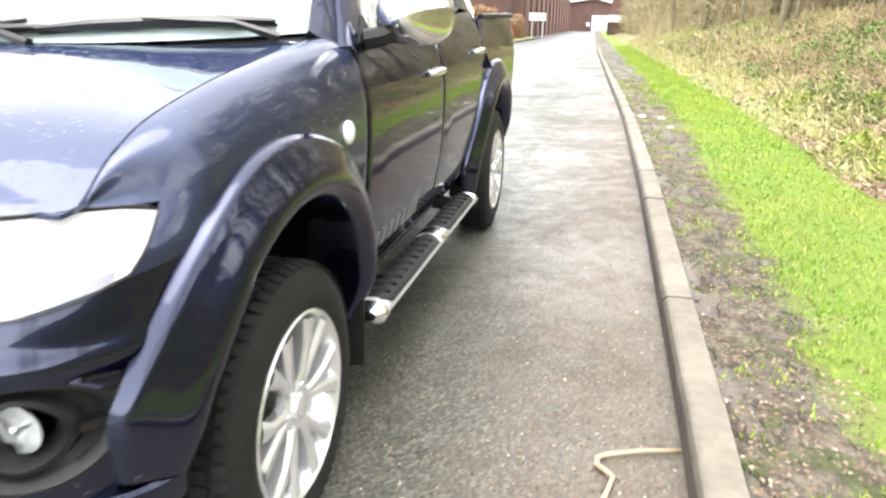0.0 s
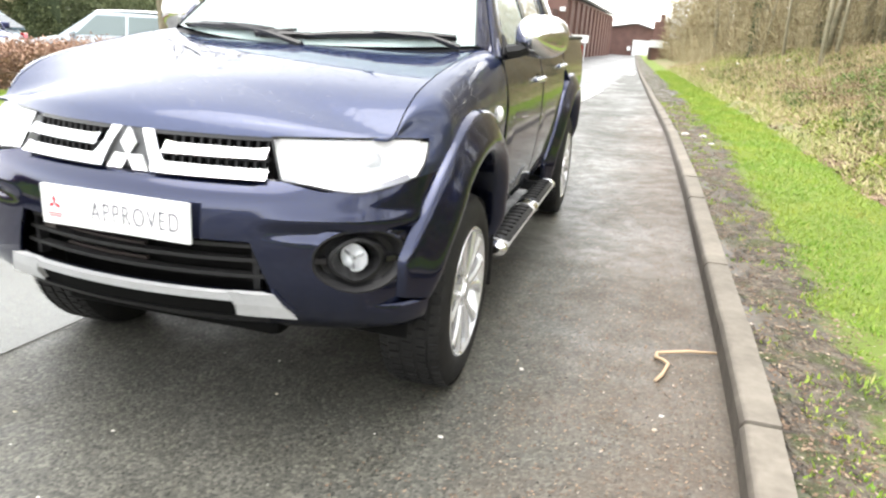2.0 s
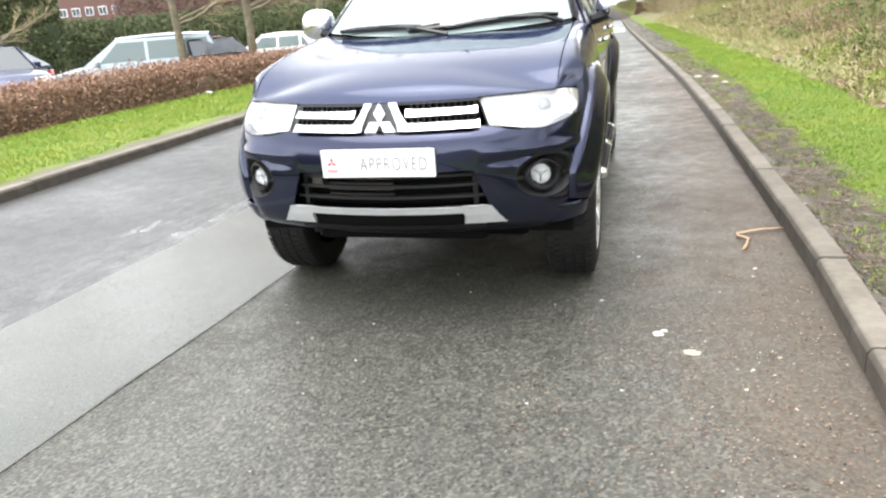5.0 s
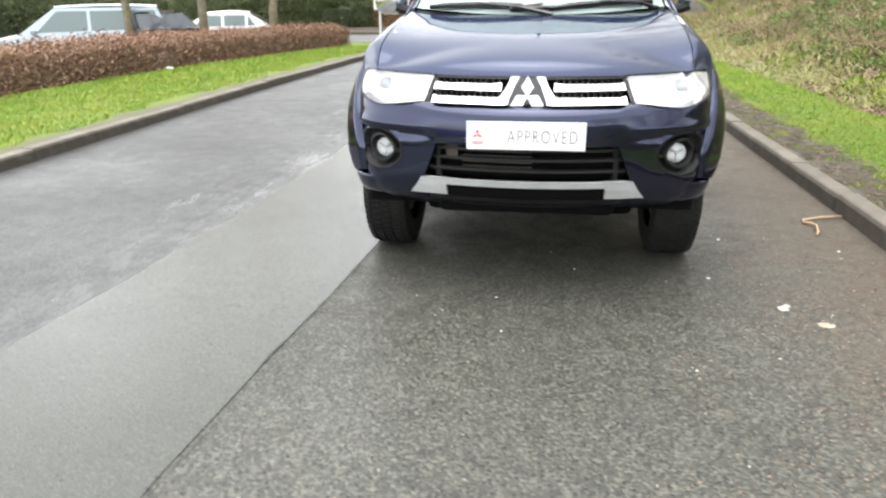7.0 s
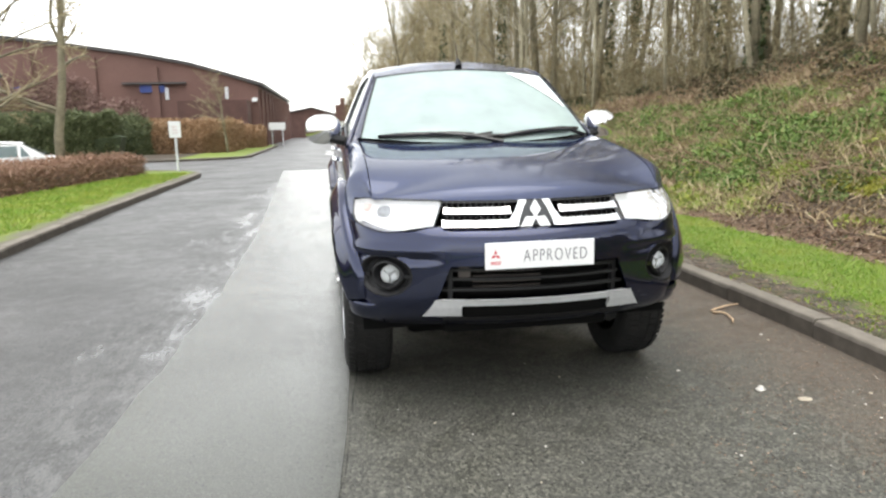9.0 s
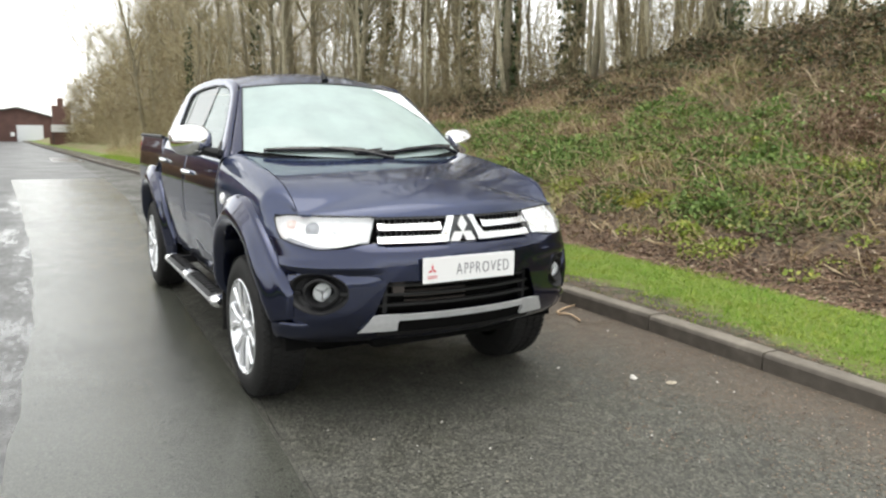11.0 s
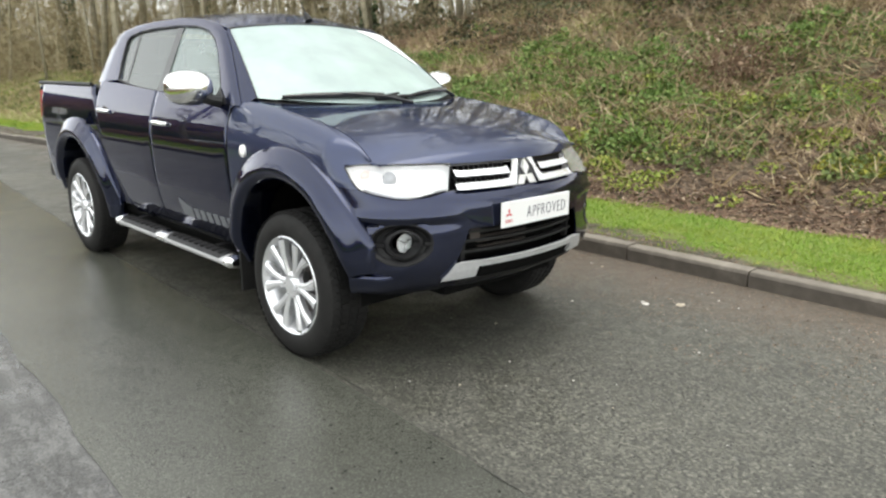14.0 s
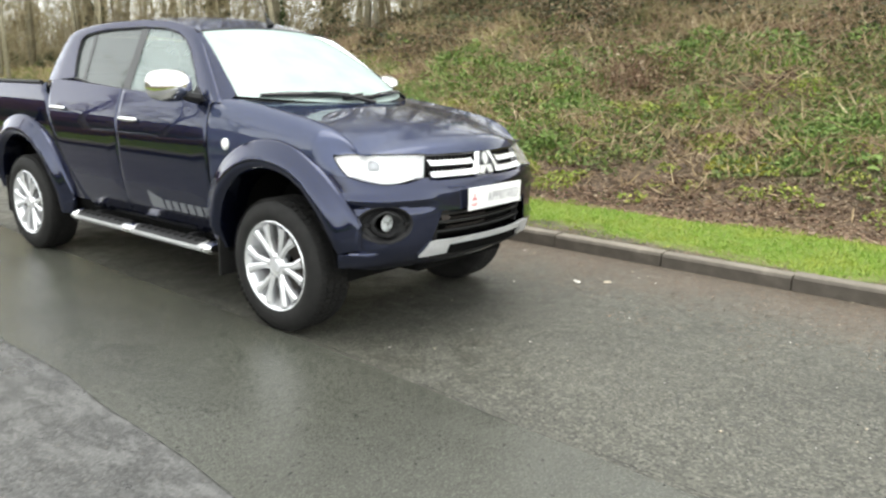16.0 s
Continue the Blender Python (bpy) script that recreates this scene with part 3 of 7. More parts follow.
# ---- bare trees ----
def grow(s, twigs, base, way, length, radius, level, rng, spread_angle=0.6, budget=None):
    """A limb with its branches: thick ones into s, the finest into twigs."""
    steps = 5 if level < 2 else 3
    pts, radii = [Vector(base)], [radius]
    d = Vector(way).normalized()
    for i in range(steps):
        bend = Vector((rng.gauss(0, 1), rng.gauss(0, 1), rng.gauss(0.25, 0.6))) * (0.09 if level == 0 else 0.19)
        d = (d + bend).normalized()
        pts.append(pts[-1] + d * length / steps)
        radii.append(radius * (1 - 0.75 * (i + 1) / steps))
    (s if level < 2 else twigs).tube(pts, radii, 7 if level == 0 else (5 if level == 1 else 3), level < 1)
    if level >= 3:
        return
    n = (14, 8, 7)[level]
    for i in range(n):
        f = rng.uniform(0.24 if level == 0 else 0.2, 1.0)
        k = min(steps - 1, int(f * steps))
        p = pts[k].lerp(pts[k + 1], f * steps - k)
        ang = rng.uniform(0, 2 * math.pi)
        tilt = rng.uniform(0.35, spread_angle + 0.35)
        o = d.orthogonal().normalized()
        side = (o * math.cos(ang) + d.cross(o) * math.sin(ang)).normalized()
        nd = d * math.cos(tilt) + side * math.sin(tilt)
        grow(s, twigs, p, nd, length * rng.uniform(0.32, 0.5) * (1.15 - 0.5 * f), max(0.0075, radii[k] * rng.uniform(0.35, 0.55)), level + 1, rng, spread_angle)


def tree(seed, height, radius, bark, label, spread_angle=0.6, ivy=0.0):
    rng = random.Random(seed)
    top = thing("bare_tree", label, "tree", "trees on the bank")
    s, twigs = Shape(), Shape()
    grow(s, twigs, (0, 0, -0.25), (rng.gauss(0, 0.05), rng.gauss(0, 0.05), 1), height, radius, 0, rng, spread_angle)
    part("trunk", s, bark, top, smooth=True, sharp=0)
    tagged(part("crown", twigs, TWIGS, top, smooth=False), kind="stuff")
    if ivy:
        r = np.random.default_rng(seed)
        n = 700
        z = r.random(n) ** 1.4 * height * ivy
        a = r.random(n) * 6.283
        rad = radius * 1.1 + 0.12 * r.random(n) * (1 - z / (height * ivy) * 0.6)
        tagged(leaf_cloud("ivy", np.stack([rad * np.cos(a), rad * np.sin(a), z], 1), r.uniform(0.08, 0.16, n), IVY, r, 1.0, top, "dark green ivy"), kind="stuff")
    return top


KINDS = [tree(11, 11, 0.095, BARK, "slim bare woodland tree on the bank", 0.5),
         tree(12, 12, 0.125, BARK, "tall bare tree with forked limbs on the bank", 0.6),
         tree(13, 9, 0.065, BARK_PALE, "thin pale-barked sapling on the bank", 0.45),
         tree(14, 11, 0.11, BARK, "bare tree clad in dark ivy on the bank", 0.6, 0.55),
         tree(15, 12, 0.066, BARK_PALE, "straight pale-barked tree on the bank", 0.5),
         tree(16, 7, 0.07, BARK_PALE, "whip-thin bare sapling at the wood's edge", 0.4),
         tree(17, 6.2, 0.12, BARK, "small bare street tree behind the hedge", 0.8)]


def plant(kind, x, y, turn, scale, first):
    m = pose(x, y, verge_z(x, y) if x > 2 else drop(y) + 0.1, 0, 0, turn)
    if first:
        kind.matrix_basis = m
        return kind
    ob = copy_thing(kind, m)
    ob.scale = (scale, scale, scale)
    return ob


tree_rng = random.Random(21)
used = set()
SPOTS = []
for i in range(104):
    y = 9.0 + 66 * (i / 104) ** 1.1 + tree_rng.uniform(-0.8, 0.8)
    near = lerp(y, [(10, 5.6), (18, 3.4), (32, 2.7), (50, 2.0)])
    x = kerb_x(y) + 1.72 + near + tree_rng.choice((tree_rng.uniform(0, 2.5), tree_rng.uniform(1.5, 7.0), tree_rng.uniform(4, 15)))
    SPOTS.append((x, y, tree_rng.choice((0, 1, 2, 2, 4, 4, 5, 5, 3))))
for i in range(48):
    SPOTS.append((tree_rng.uniform(11.0, 21), -26 + 46 * i / 48 + tree_rng.uniform(-0.5, 0.5), tree_rng.choice((0, 4, 2, 3, 4, 2, 5, 5))))
SPOTS += [(5.65, 19.5, 4), (5.95, 28.0, 4), (6.6, 22.5, 4), (7.3, 17.5, 4), (6.9, 25.5, 2), (8.2, 20.5, 4)]
for x, y, k in SPOTS:
    plant(KINDS[k], x, y, tree_rng.uniform(0, 360), tree_rng.uniform(0.85, 1.15), k not in used)
    used.add(k)
for x, y, k, sc in ((11.6, 12.5, 3, 1.45), (12.4, 8.6, 1, 1.35), (10.9, 17.0, 3, 1.5), (13.2, 5.6, 3, 1.2), (12.2, 10.4, 0, 1.5), (9.3, 21.5, 3, 1.35), (12.8, 2.0, 1, 1.2), (8.2, 26.0, 1, 1.4), (11.2, 14.6, 1, 1.5)):
    t = plant(KINDS[k], x, y, tree_rng.uniform(0, 360), sc, False)
    t["label"] = "stout bare tree with ivy on its trunk on the crest" if k == 3 else "stout bare tree on the crest of the bank"
park_trees = []
for x, y, k, sc in ((-10.2, 13.0, 6, 1.0), (-8.75, 14.0, 6, 1.05), (-7.35, 15.2, 6, 1.1), (-6.2, 38.0, 6, 0.7), (-18.5, 14.8, 6, 1.0)):
    t = plant(KINDS[k], x, y, tree_rng.uniform(0, 360), sc, not park_trees)
    t.location.z = road_z(x, y) + (0.1 if x > -9.7 else 0.0)
    t["label"], t["group"] = "small bare street tree behind the hedge", "trees by the car park"
    park_trees.append(t)


# ---- brick buildings beyond ----
def brick_mat():
    m = mat("red_brickwork", (0.2, 0.08, 0.06), 0.85)
    n = Nodes(m)
    p = n.coords()
    tone = n.mix(n.noise(p, 0.35, 4), (0.145, 0.080, 0.066), (0.225, 0.127, 0.104))
    n.color(n.mix(n.math("MULTIPLY", n.noise(p, 9, 3), 0.6), tone, (0.085, 0.048, 0.042)))
    n.bump(n.noise(p, 9, 3), 0.3, 0.01)
    return m


BRICKWORK = brick_mat()
DARK_BRICK = varied("dark_brown_brick", (0.075, 0.04, 0.034), (0.115, 0.06, 0.05), 1.2, 0.85)
WHITE = mat("white_painted_metal", (0.75, 0.76, 0.76), 0.5)
PALE = mat("pale_grey_door", (0.62, 0.64, 0.66), 0.5)
BLUE_SIGN = mat("blue_sign_panel", (0.03, 0.06, 0.25), 0.5)
WINDOW = mat("dark_window_glass", (0.05, 0.06, 0.07), 0.08)


def warehouse():
    top = thing("brick_warehouse", "long red-brick warehouse with a shallow curved roof", "warehouse")
    roofline = [(-5.7, 4.15), (-8, 4.95), (-10.7, 5.75), (-14, 6.4), (-19, 7.15), (-26, 8.0), (-34, 8.6), (-46, 8.6)]
    g = drop(55) - 0.9
    s = Shape()
    front, back = [], []
    for x, z in roofline:
        front.append((x, 55.0, z))
    s.grid([[(x, 55.0, g) for x, z in roofline], front])
    part("front_wall", s, BRICKWORK, top, thick=0.3)
    s = Shape().box(-6.0, -5.7, 55.05, 108, g - 0.6, 4.15)
    part("side_wall", s, BRICKWORK, top)
    for i in range(13):
        y = 56.0 + i * 4.2
        part("pilaster", Shape().box(-5.7, -5.5, y, y + 0.7, g - 0.6, 3.9), BRICKWORK, top)
    s = Shape().grid([[(x + (0.35 if i == 0 else 0), y, z + 0.12) for i, (x, z) in enumerate(roofline)] for y in (54.6, 108)])
    part("roof", s, DARK_ROOF, top, thick=0.25)
    for i in range(9):
        x = -8.6 - i * 4.4
        part("pilaster", Shape().box(x - 0.5, x, 54.55, 54.80, g, lerp(-x, [(5.7, 4.15), (10.7, 5.75), (19, 7.15), (34, 8.6), (60, 8.6)]) - 0.5), BRICKWORK, top)
    part("plinth", Shape().box(-46, -11.25, 54.5, 54.79, g, 1.5), DARK_BRICK, top)
    part("ledge", Shape().box(-15.6, -11.0, 54.4, 54.80, 4.35, 4.5), DARK_ROOF, top)
    for x0, x1 in ((-25.2, -24.1), (-23.9, -22.8), (-14.4, -12.6)):
        part("blue_panel", Shape().box(x0, x1, 54.70, 54.80, 3.75, 4.3), BLUE_SIGN, top, "blue sign panel")
    for x in (-8.2, -12.6):
        part("vent", Shape().box(x, x + 0.25, 54.72, 54.82, 3.2, 4.1), PALE, top)
    part("annexe", Shape().box(-11.2, -6.3, 51.5, 54.48, g, 3.0), DARK_BRICK, top)
    part("wall_lamp", Shape().box(-6.2, -5.8, 54.6, 54.98, 2.95, 3.25), WHITE, top)
    return top


def office():
    top = thing("brick_office", "two-storey red-brick office with a row of small windows", "office building")
    g = drop(46) - 0.9
    part("wall", Shape().box(-52, -24, 46.0, 54, g, 4.9), BRICKWORK, top)
    part("roof", Shape().box(-52.3, -23.7, 45.7, 54.3, 4.91, 5.2), DARK_ROOF, top)
    for i in range(13):
        x = -45.0 + i * 1.22
        w = part("window", Shape().box(x, x + 0.72, 45.93, 46.1, 2.62, 3.24), WHITE, top)
        part("pane", Shape().box(x + 0.06, x + 0.33, 45.915, 45.94, 2.68, 3.18), WINDOW, w)
        part("pane", Shape().box(x + 0.39, x + 0.66, 45.915, 45.94, 2.68, 3.18), WINDOW, w)
    return top


def shed():
    top = thing("brick_shed", "brick shed with a shallow gable and a pale roller door", "warehouse")
    g = drop(120) - 0.4
    s = Shape()
    prof = [(-6.4, 2.75), (-2.5, 3.45), (2.2, 2.1)]
    s.grid([[(x, 120.0, g) for x, z in prof], [(x, 120.0, z) for x, z in prof]])
    part("front_wall", s, DARK_BRICK, top, thick=0.3)
    part("roof", Shape().grid([[(x, y, z + 0.1) for x, z in prof] for y in (119.5, 150)]), DARK_ROOF, top, thick=0.25)
    door = part("roller_door", Shape().box(-2.8, 0.6, 119.6, 119.98, g, 1.05), PALE, top, "pale roller door")
    part("lamp", Shape().box(-3.6, -3.1, 119.5, 119.98, -0.6, 0.0), WHITE, top)
    tower = thing("brick_tower", "square red-brick tower with a small chimney", "tower")
    g = drop(75) - 0.3
    part("shaft", Shape().box(0.6, 2.2, 75, 76.8, g, 3.05), BRICKWORK, tower)
    part("chimney", Shape().box(1.1, 1.6, 75.5, 76.2, 3.05, 3.75), BRICKWORK, tower)
    banner = thing("white_banner", "long white banner on the wall by the tower", "banner")
    part("board", Shape().box(0.4, 2.4, 74.7, 74.85, 0.55, 1.25), WHITE, banner)
    for x in (0.5, 2.25):
        part("post", Shape().box(x, x + 0.08, 74.75, 74.83, drop(75) - 0.2, 0.56), DARK_ROOF, banner)
    wall = thing("brick_boundary_wall", "low brick wall closing the end of the road", "wall")
    part("wall", Shape().box(0.3, 6.5, 77.5, 77.9, g, 0.6), BRICKWORK, wall)
    board = thing("white_notice_board", "white notice board by the warehouse corner", "sign")
    part("board", Shape().box(-5.0, -3.75, 54.0, 54.08, 0.75, 1.3), WHITE, board)
    for x in (-4.8, -4.0):
        part("post", Shape().box(x, x + 0.07, 54.0, 54.07, drop(54) - 0.1, 0.76), PALE, board)


warehouse()
office()
shed()


SIGN_INK = mat("faded_red_sign_ink", (0.42, 0.22, 0.20), 0.6)


def sign():
    top = thing("car_park_sign", "small white notice on a grey post beside the junction", "sign", at=(-5.25, 18.7, drop(18.7) + 0.08))
    part("post", Shape().tube([(0, 0, -0.2), (0, 0, 1.45)], [0.035, 0.035], 10), PALE, top)
    p = part("plate", Shape().box(-0.17, 0.17, -0.06, -0.03, 1.02, 1.5), WHITE, top, "white plate with faint lines", bevel=0.01)
    for z in (1.15, 1.24, 1.33):
        part("text_bar", Shape().box(-0.08, 0.08, -0.066, -0.06, z, z + 0.018), SIGN_INK, p)


sign()


# ---- the pickup truck ----
def paint_mat(name, drops):
    m = mat(name, (0.02, 0.026, 0.09), 0.22, 0.9, Coat_Weight=1.0, Coat_Roughness=0.03, Specular_IOR_Level=0.1, Specular_Tint=(0.30, 0.34, 0.46, 1.0))
    n = Nodes(m)
    p = n.coords()
    fleck = n.noise(p, 900, 2)
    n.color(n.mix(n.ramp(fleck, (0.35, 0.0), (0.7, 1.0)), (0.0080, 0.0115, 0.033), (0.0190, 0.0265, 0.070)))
    if drops:
        # a thin film of rain with standing beads
        a = n.ramp(n.cells(p, 85), (0.10, 1.0), (0.34, 0.0))
        pick = n.ramp(n.noise(p, 30, 2), (0.47, 0.0), (0.54, 1.0))
        h = n.math("MULTIPLY", a, pick)
        b = n.add("Bump", Height=h, Strength=0.30, Distance=0.003)
        n.t.links.new(b.outputs[0], n.b.inputs["Coat Normal"])
        n.put(n.b.inputs["Coat Roughness"], n.ramp(n.noise(p, 5, 5), (0.35, 0.012), (0.7, 0.045)))
        # same blue with a lighter base: sky sheen of upward panels put into the colour
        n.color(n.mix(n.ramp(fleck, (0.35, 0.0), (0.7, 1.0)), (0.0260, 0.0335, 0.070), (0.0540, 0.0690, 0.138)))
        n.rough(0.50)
    else:
        haze = n.noise(p, 7, 5)
        n.put(n.b.inputs["Coat Roughness"], n.ramp(haze, (0.4, 0.015), (0.75, 0.06)))
    return m


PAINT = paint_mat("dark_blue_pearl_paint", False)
WET_SKYLIT_PAINT = paint_mat("rain_beaded_skylit_paint", True)
PLASTIC = varied("black_textured_plastic", (0.007, 0.007, 0.008), (0.012, 0.012, 0.013), 20, 0.5, 0.1, 0.001)
Nodes(PLASTIC).b.inputs["Specular IOR Level"].default_value = 0.3
GLOSS_BLACK = mat("gloss_black_trim", (0.006, 0.006, 0.007), 0.15)
RUBBER = varied("tyre_rubber", (0.007, 0.007, 0.007), (0.016, 0.0155, 0.015), 14, 0.7, 0.2, 0.002)
Nodes(RUBBER).b.inputs["Specular IOR Level"].default_value = 0.3
CHROME = mat("chrome", (0.90, 0.905, 0.91), 0.12, 1.0)
SATIN = mat("satin_chrome", (0.92, 0.925, 0.93), 0.42, 0.6)
REFLECTOR = mat("bright_reflector", (0.95, 0.955, 0.96), 0.35, 0.25)
SILVER = varied("satin_silver_paint", (0.38, 0.385, 0.39), (0.47, 0.475, 0.48), 10, 0.33, 0.05, 0.001)
ALLOY = mat("machined_alloy", (0.80, 0.81, 0.83), 0.24, 0.7)
DULL_ALLOY = mat("dull_alloy", (0.10, 0.10, 0.105), 0.5, 0.5)
# near-black: the shade of openings and underbody put into the colour
INSIDE_SHADE = mat("cavity_shade", (0.004, 0.004, 0.004), 0.9, Specular_IOR_Level=0.1)
CLOTH = varied("dark_grey_cloth", (0.03, 0.03, 0.032), (0.05, 0.05, 0.053), 30, 0.9)
AMBER = mat("amber_lens", (0.86, 0.64, 0.58), 0.3)
RED_LENS = mat("red_lens", (0.45, 0.02, 0.02), 0.15, Coat_Weight=1.0)
WHITE_LENS = mat("white_lens", (0.86, 0.86, 0.84), 0.12)
PLATE_WHITE = mat("white_plate_plastic", (0.80, 0.80, 0.80), 0.3)
INK = mat("dark_grey_ink", (0.10, 0.10, 0.12), 0.5)
RED_INK = mat("red_ink", (0.55, 0.03, 0.05), 0.5)
MIRROR = mat("mirror_glass", (0.9, 0.9, 0.9), 0.01, 1.0)
SLAT = mat("matt_black_slats", (0.007, 0.007, 0.007), 0.7)
EMBLEM_GREY = mat("grey_emblem_backing", (0.06, 0.062, 0.066), 0.35)
FIN = mat("brown_grey_cooler_fins", (0.06, 0.05, 0.045), 0.5, 0.4)


def glass_mat(name, tint, ior=1.5, sky_sheen=0.0, veil=(0.66, 0.80, 0.78)):
    m = bpy.data.materials.new(name)
    m.use_nodes = True
    t = m.node_tree
    t.nodes.clear()
    out, mixer = t.nodes.new("ShaderNodeOutputMaterial"), t.nodes.new("ShaderNodeMixShader")
    clear, gloss, fres = t.nodes.new("ShaderNodeBsdfTransparent"), t.nodes.new("ShaderNodeBsdfGlossy"), t.nodes.new("ShaderNodeFresnel")
    clear.inputs["Color"].default_value = (*tint, 1)
    gloss.inputs["Roughness"].default_value = 0.01
    fres.inputs["IOR"].default_value = ior
    t.links.new(fres.outputs[0], mixer.inputs[0])
    t.links.new(clear.outputs[0], mixer.inputs[1])
    t.links.new(gloss.outputs[0], mixer.inputs[2])
    last = mixer.outputs[0]
    if sky_sheen:
        # sky glare on the pane, painted as a pale, slightly mottled diffuse veil
        white, wet = t.nodes.new("ShaderNodeBsdfDiffuse"), t.nodes.new("ShaderNodeMixShader")
        white.inputs["Color"].default_value = (*veil, 1)
        speck, coord, ramp = t.nodes.new("ShaderNodeTexNoise"), t.nodes.new("ShaderNodeTexCoord"), t.nodes.new("ShaderNodeMapRange")
        speck.inputs["Scale"].default_value, speck.inputs["Detail"].default_value = 5.0, 8.0
        ramp.inputs["From Min"].default_value, ramp.inputs["From Max"].default_value = 0.3, 0.7
        ramp.inputs["To Min"].default_value, ramp.inputs["To Max"].default_value = sky_sheen * 0.88, sky_sheen * 1.08
        t.links.new(coord.outputs["Object"], speck.inputs["Vector"])
        t.links.new(speck.outputs[0], ramp.inputs["Value"])
        t.links.new(ramp.outputs[0], wet.inputs[0])
        t.links.new(last, wet.inputs[1])
        t.links.new(white.outputs[0], wet.inputs[2])
        last = wet.outputs[0]
    t.links.new(last, out.inputs["Surface"])
    return m


# the last share whitens each pane in place of reflected sky
SCREEN = glass_mat("greenish_windscreen_glass", (0.62, 0.78, 0.75), 1.75, 0.44)
SIDE_GLASS = glass_mat("greenish_side_glass", (0.64, 0.78, 0.72), 1.8, 0.24)
TINTED = glass_mat("tinted_side_glass", (0.14, 0.16, 0.16), 1.8, 0.07)
LENS = glass_mat("clear_lamp_lens", (0.97, 0.975, 0.98), 1.3, 0.19, (0.88, 0.89, 0.90))
CLEAR_LENS = glass_mat("clear_fog_lens", (0.95, 0.96, 0.97), 1.4)

FRONT = [(0.38, (-0.77, 0.30)), (0.46, (-0.845, 0.31)), (0.52, (-0.874, 0.325)), (0.56, (-0.885, 0.34)), (0.65, (-0.895, 0.37)), (0.80, (-0.885, 0.37)), (0.845, (-0.86, 0.34)),
         (0.87, (-0.825, 0.31)), (0.93, (-0.815, 0.38)), (1.00, (-0.80, 0.48))]
SIDE = [(0.38, 0.750), (0.45, 0.780), (0.55, 0.802), (0.62, 0.808), (0.70, 0.820), (0.85, 0.832), (0.98, 0.836), (1.08, 0.824), (1.18, 0.797), (1.25, 0.770), (1.34, 0.725)]
XC, YC = 0.65, -0.36
FRONT_A, FRONT_B = [(h, c[0]) for h, c in FRONT], [(h, c[1]) for h, c in FRONT]


def front_y(x, z):
    return curve(z, FRONT_A) + curve(z, FRONT_B) * x * x


def side_x(z):
    return curve(z, SIDE)


def corner(z):
    """The three control points of the rounded corner in plan."""
    b = curve(z, FRONT_B)
    y0, xs = front_y(XC, z), side_x(z) + 0.018 * min(1.0, max(0.0, (0.86 - z) / 0.25))
    pull = 0.055 * min(1.3, max(0.0, (z - 0.92) / 0.07))
    return (XC, y0), (xs - pull, y0 + 2 * b * XC * (xs - XC)), (xs, YC)


def skin(a, z, out=0.0):
    """The body's outer skin: a runs 0 to 1 across the front, 1 to 2 round the corner, then on along the side in metres."""
    def raw(a):
        if a <= 1:
            return XC * a, front_y(XC * a, z)
        p, q, r = corner(z)
        if a <= 2:
            t = a - 1
            return tuple((1 - t) ** 2 * p[i] + 2 * t * (1 - t) * q[i] + t * t * r[i] for i in (0, 1))
        return side_x(z), YC + (a - 2)

    x, y = raw(a)
    if out:
        (x0, y0), (x1, y1) = raw(max(0, a - 0.01)), raw(a + 0.01)
        if a < 0.01:
            x0 = -x1
            y0 = y1
        l = math.hypot(x1 - x0, y1 - y0)
        x, y = x + out * (y1 - y0) / l, y - out * (x1 - x0) / l
    return x, y, z


def skin_at_x(x, z, out=0.0):
    """The skin on the front and corner at a distance x from the middle."""
    if abs(x) <= XC:
        p = skin(abs(x) / XC, z, out)
    else:
        lo, hi = 1.0, 2.0
        for _ in range(24):
            mid = (lo + hi) / 2
            lo, hi = (mid, hi) if skin(mid, z)[0] < abs(x) else (lo, mid)
        p = skin(lo, z, out)
    return (math.copysign(p[0], x) if x else p[0], p[1], z)


def skin_x_at_y(y, z):
    if y >= YC:
        return side_x(z)
    lo, hi = 1.0, 2.0
    for _ in range(22):
        mid = (lo + hi) / 2
        lo, hi = (mid, hi) if skin(mid, z)[1] < y else (lo, mid)
    return skin(lo, z)[0]


WHEEL_Z, WHEEL_R, ARCH_Z, ARCH_Y = 0.352, 0.374, 0.385, -0.035
truck = thing("pickup_truck", "dark blue double-cab pickup with chrome trim parked on the road", "pickup truck")


def mirrored(rows, s):
    return [[(p[0] * s, p[1], p[2]) for p in r] for r in rows]


def cut(shape, keep):
    """Drops the faces whose middle fails the test."""
    out = []
    for f in shape.f:
        c = sum((Vector(shape.v[k]) for k in f), Vector()) / len(f)
        if keep(c):
            out.append(f)
    shape.f = out
    return shape


def sealed(shape):
    """A shape without the vertices that no face uses."""
    used_ids = sorted({k for f in shape.f for k in f})
    table = {k: i for i, k in enumerate(used_ids)}
    shape.v = [shape.v[k] for k in used_ids]
    shape.f = [tuple(table[k] for k in f) for f in shape.f]
    return shape


def biggest(shape):
    """The largest connected piece of a shape."""
    link = {}

    def root(k):
        while link.setdefault(k, k) != k:
            k = link[k]
        return k

    for f in shape.f:
        for k in f[1:]:
            link[root(k)] = root(f[0])
    size = {}
    for f in shape.f:
        size[root(f[0])] = size.get(root(f[0]), 0) + 1
    best = max(size, key=size.get)
    shape.f = [f for f in shape.f if root(f[0]) == best]
    return sealed(shape)


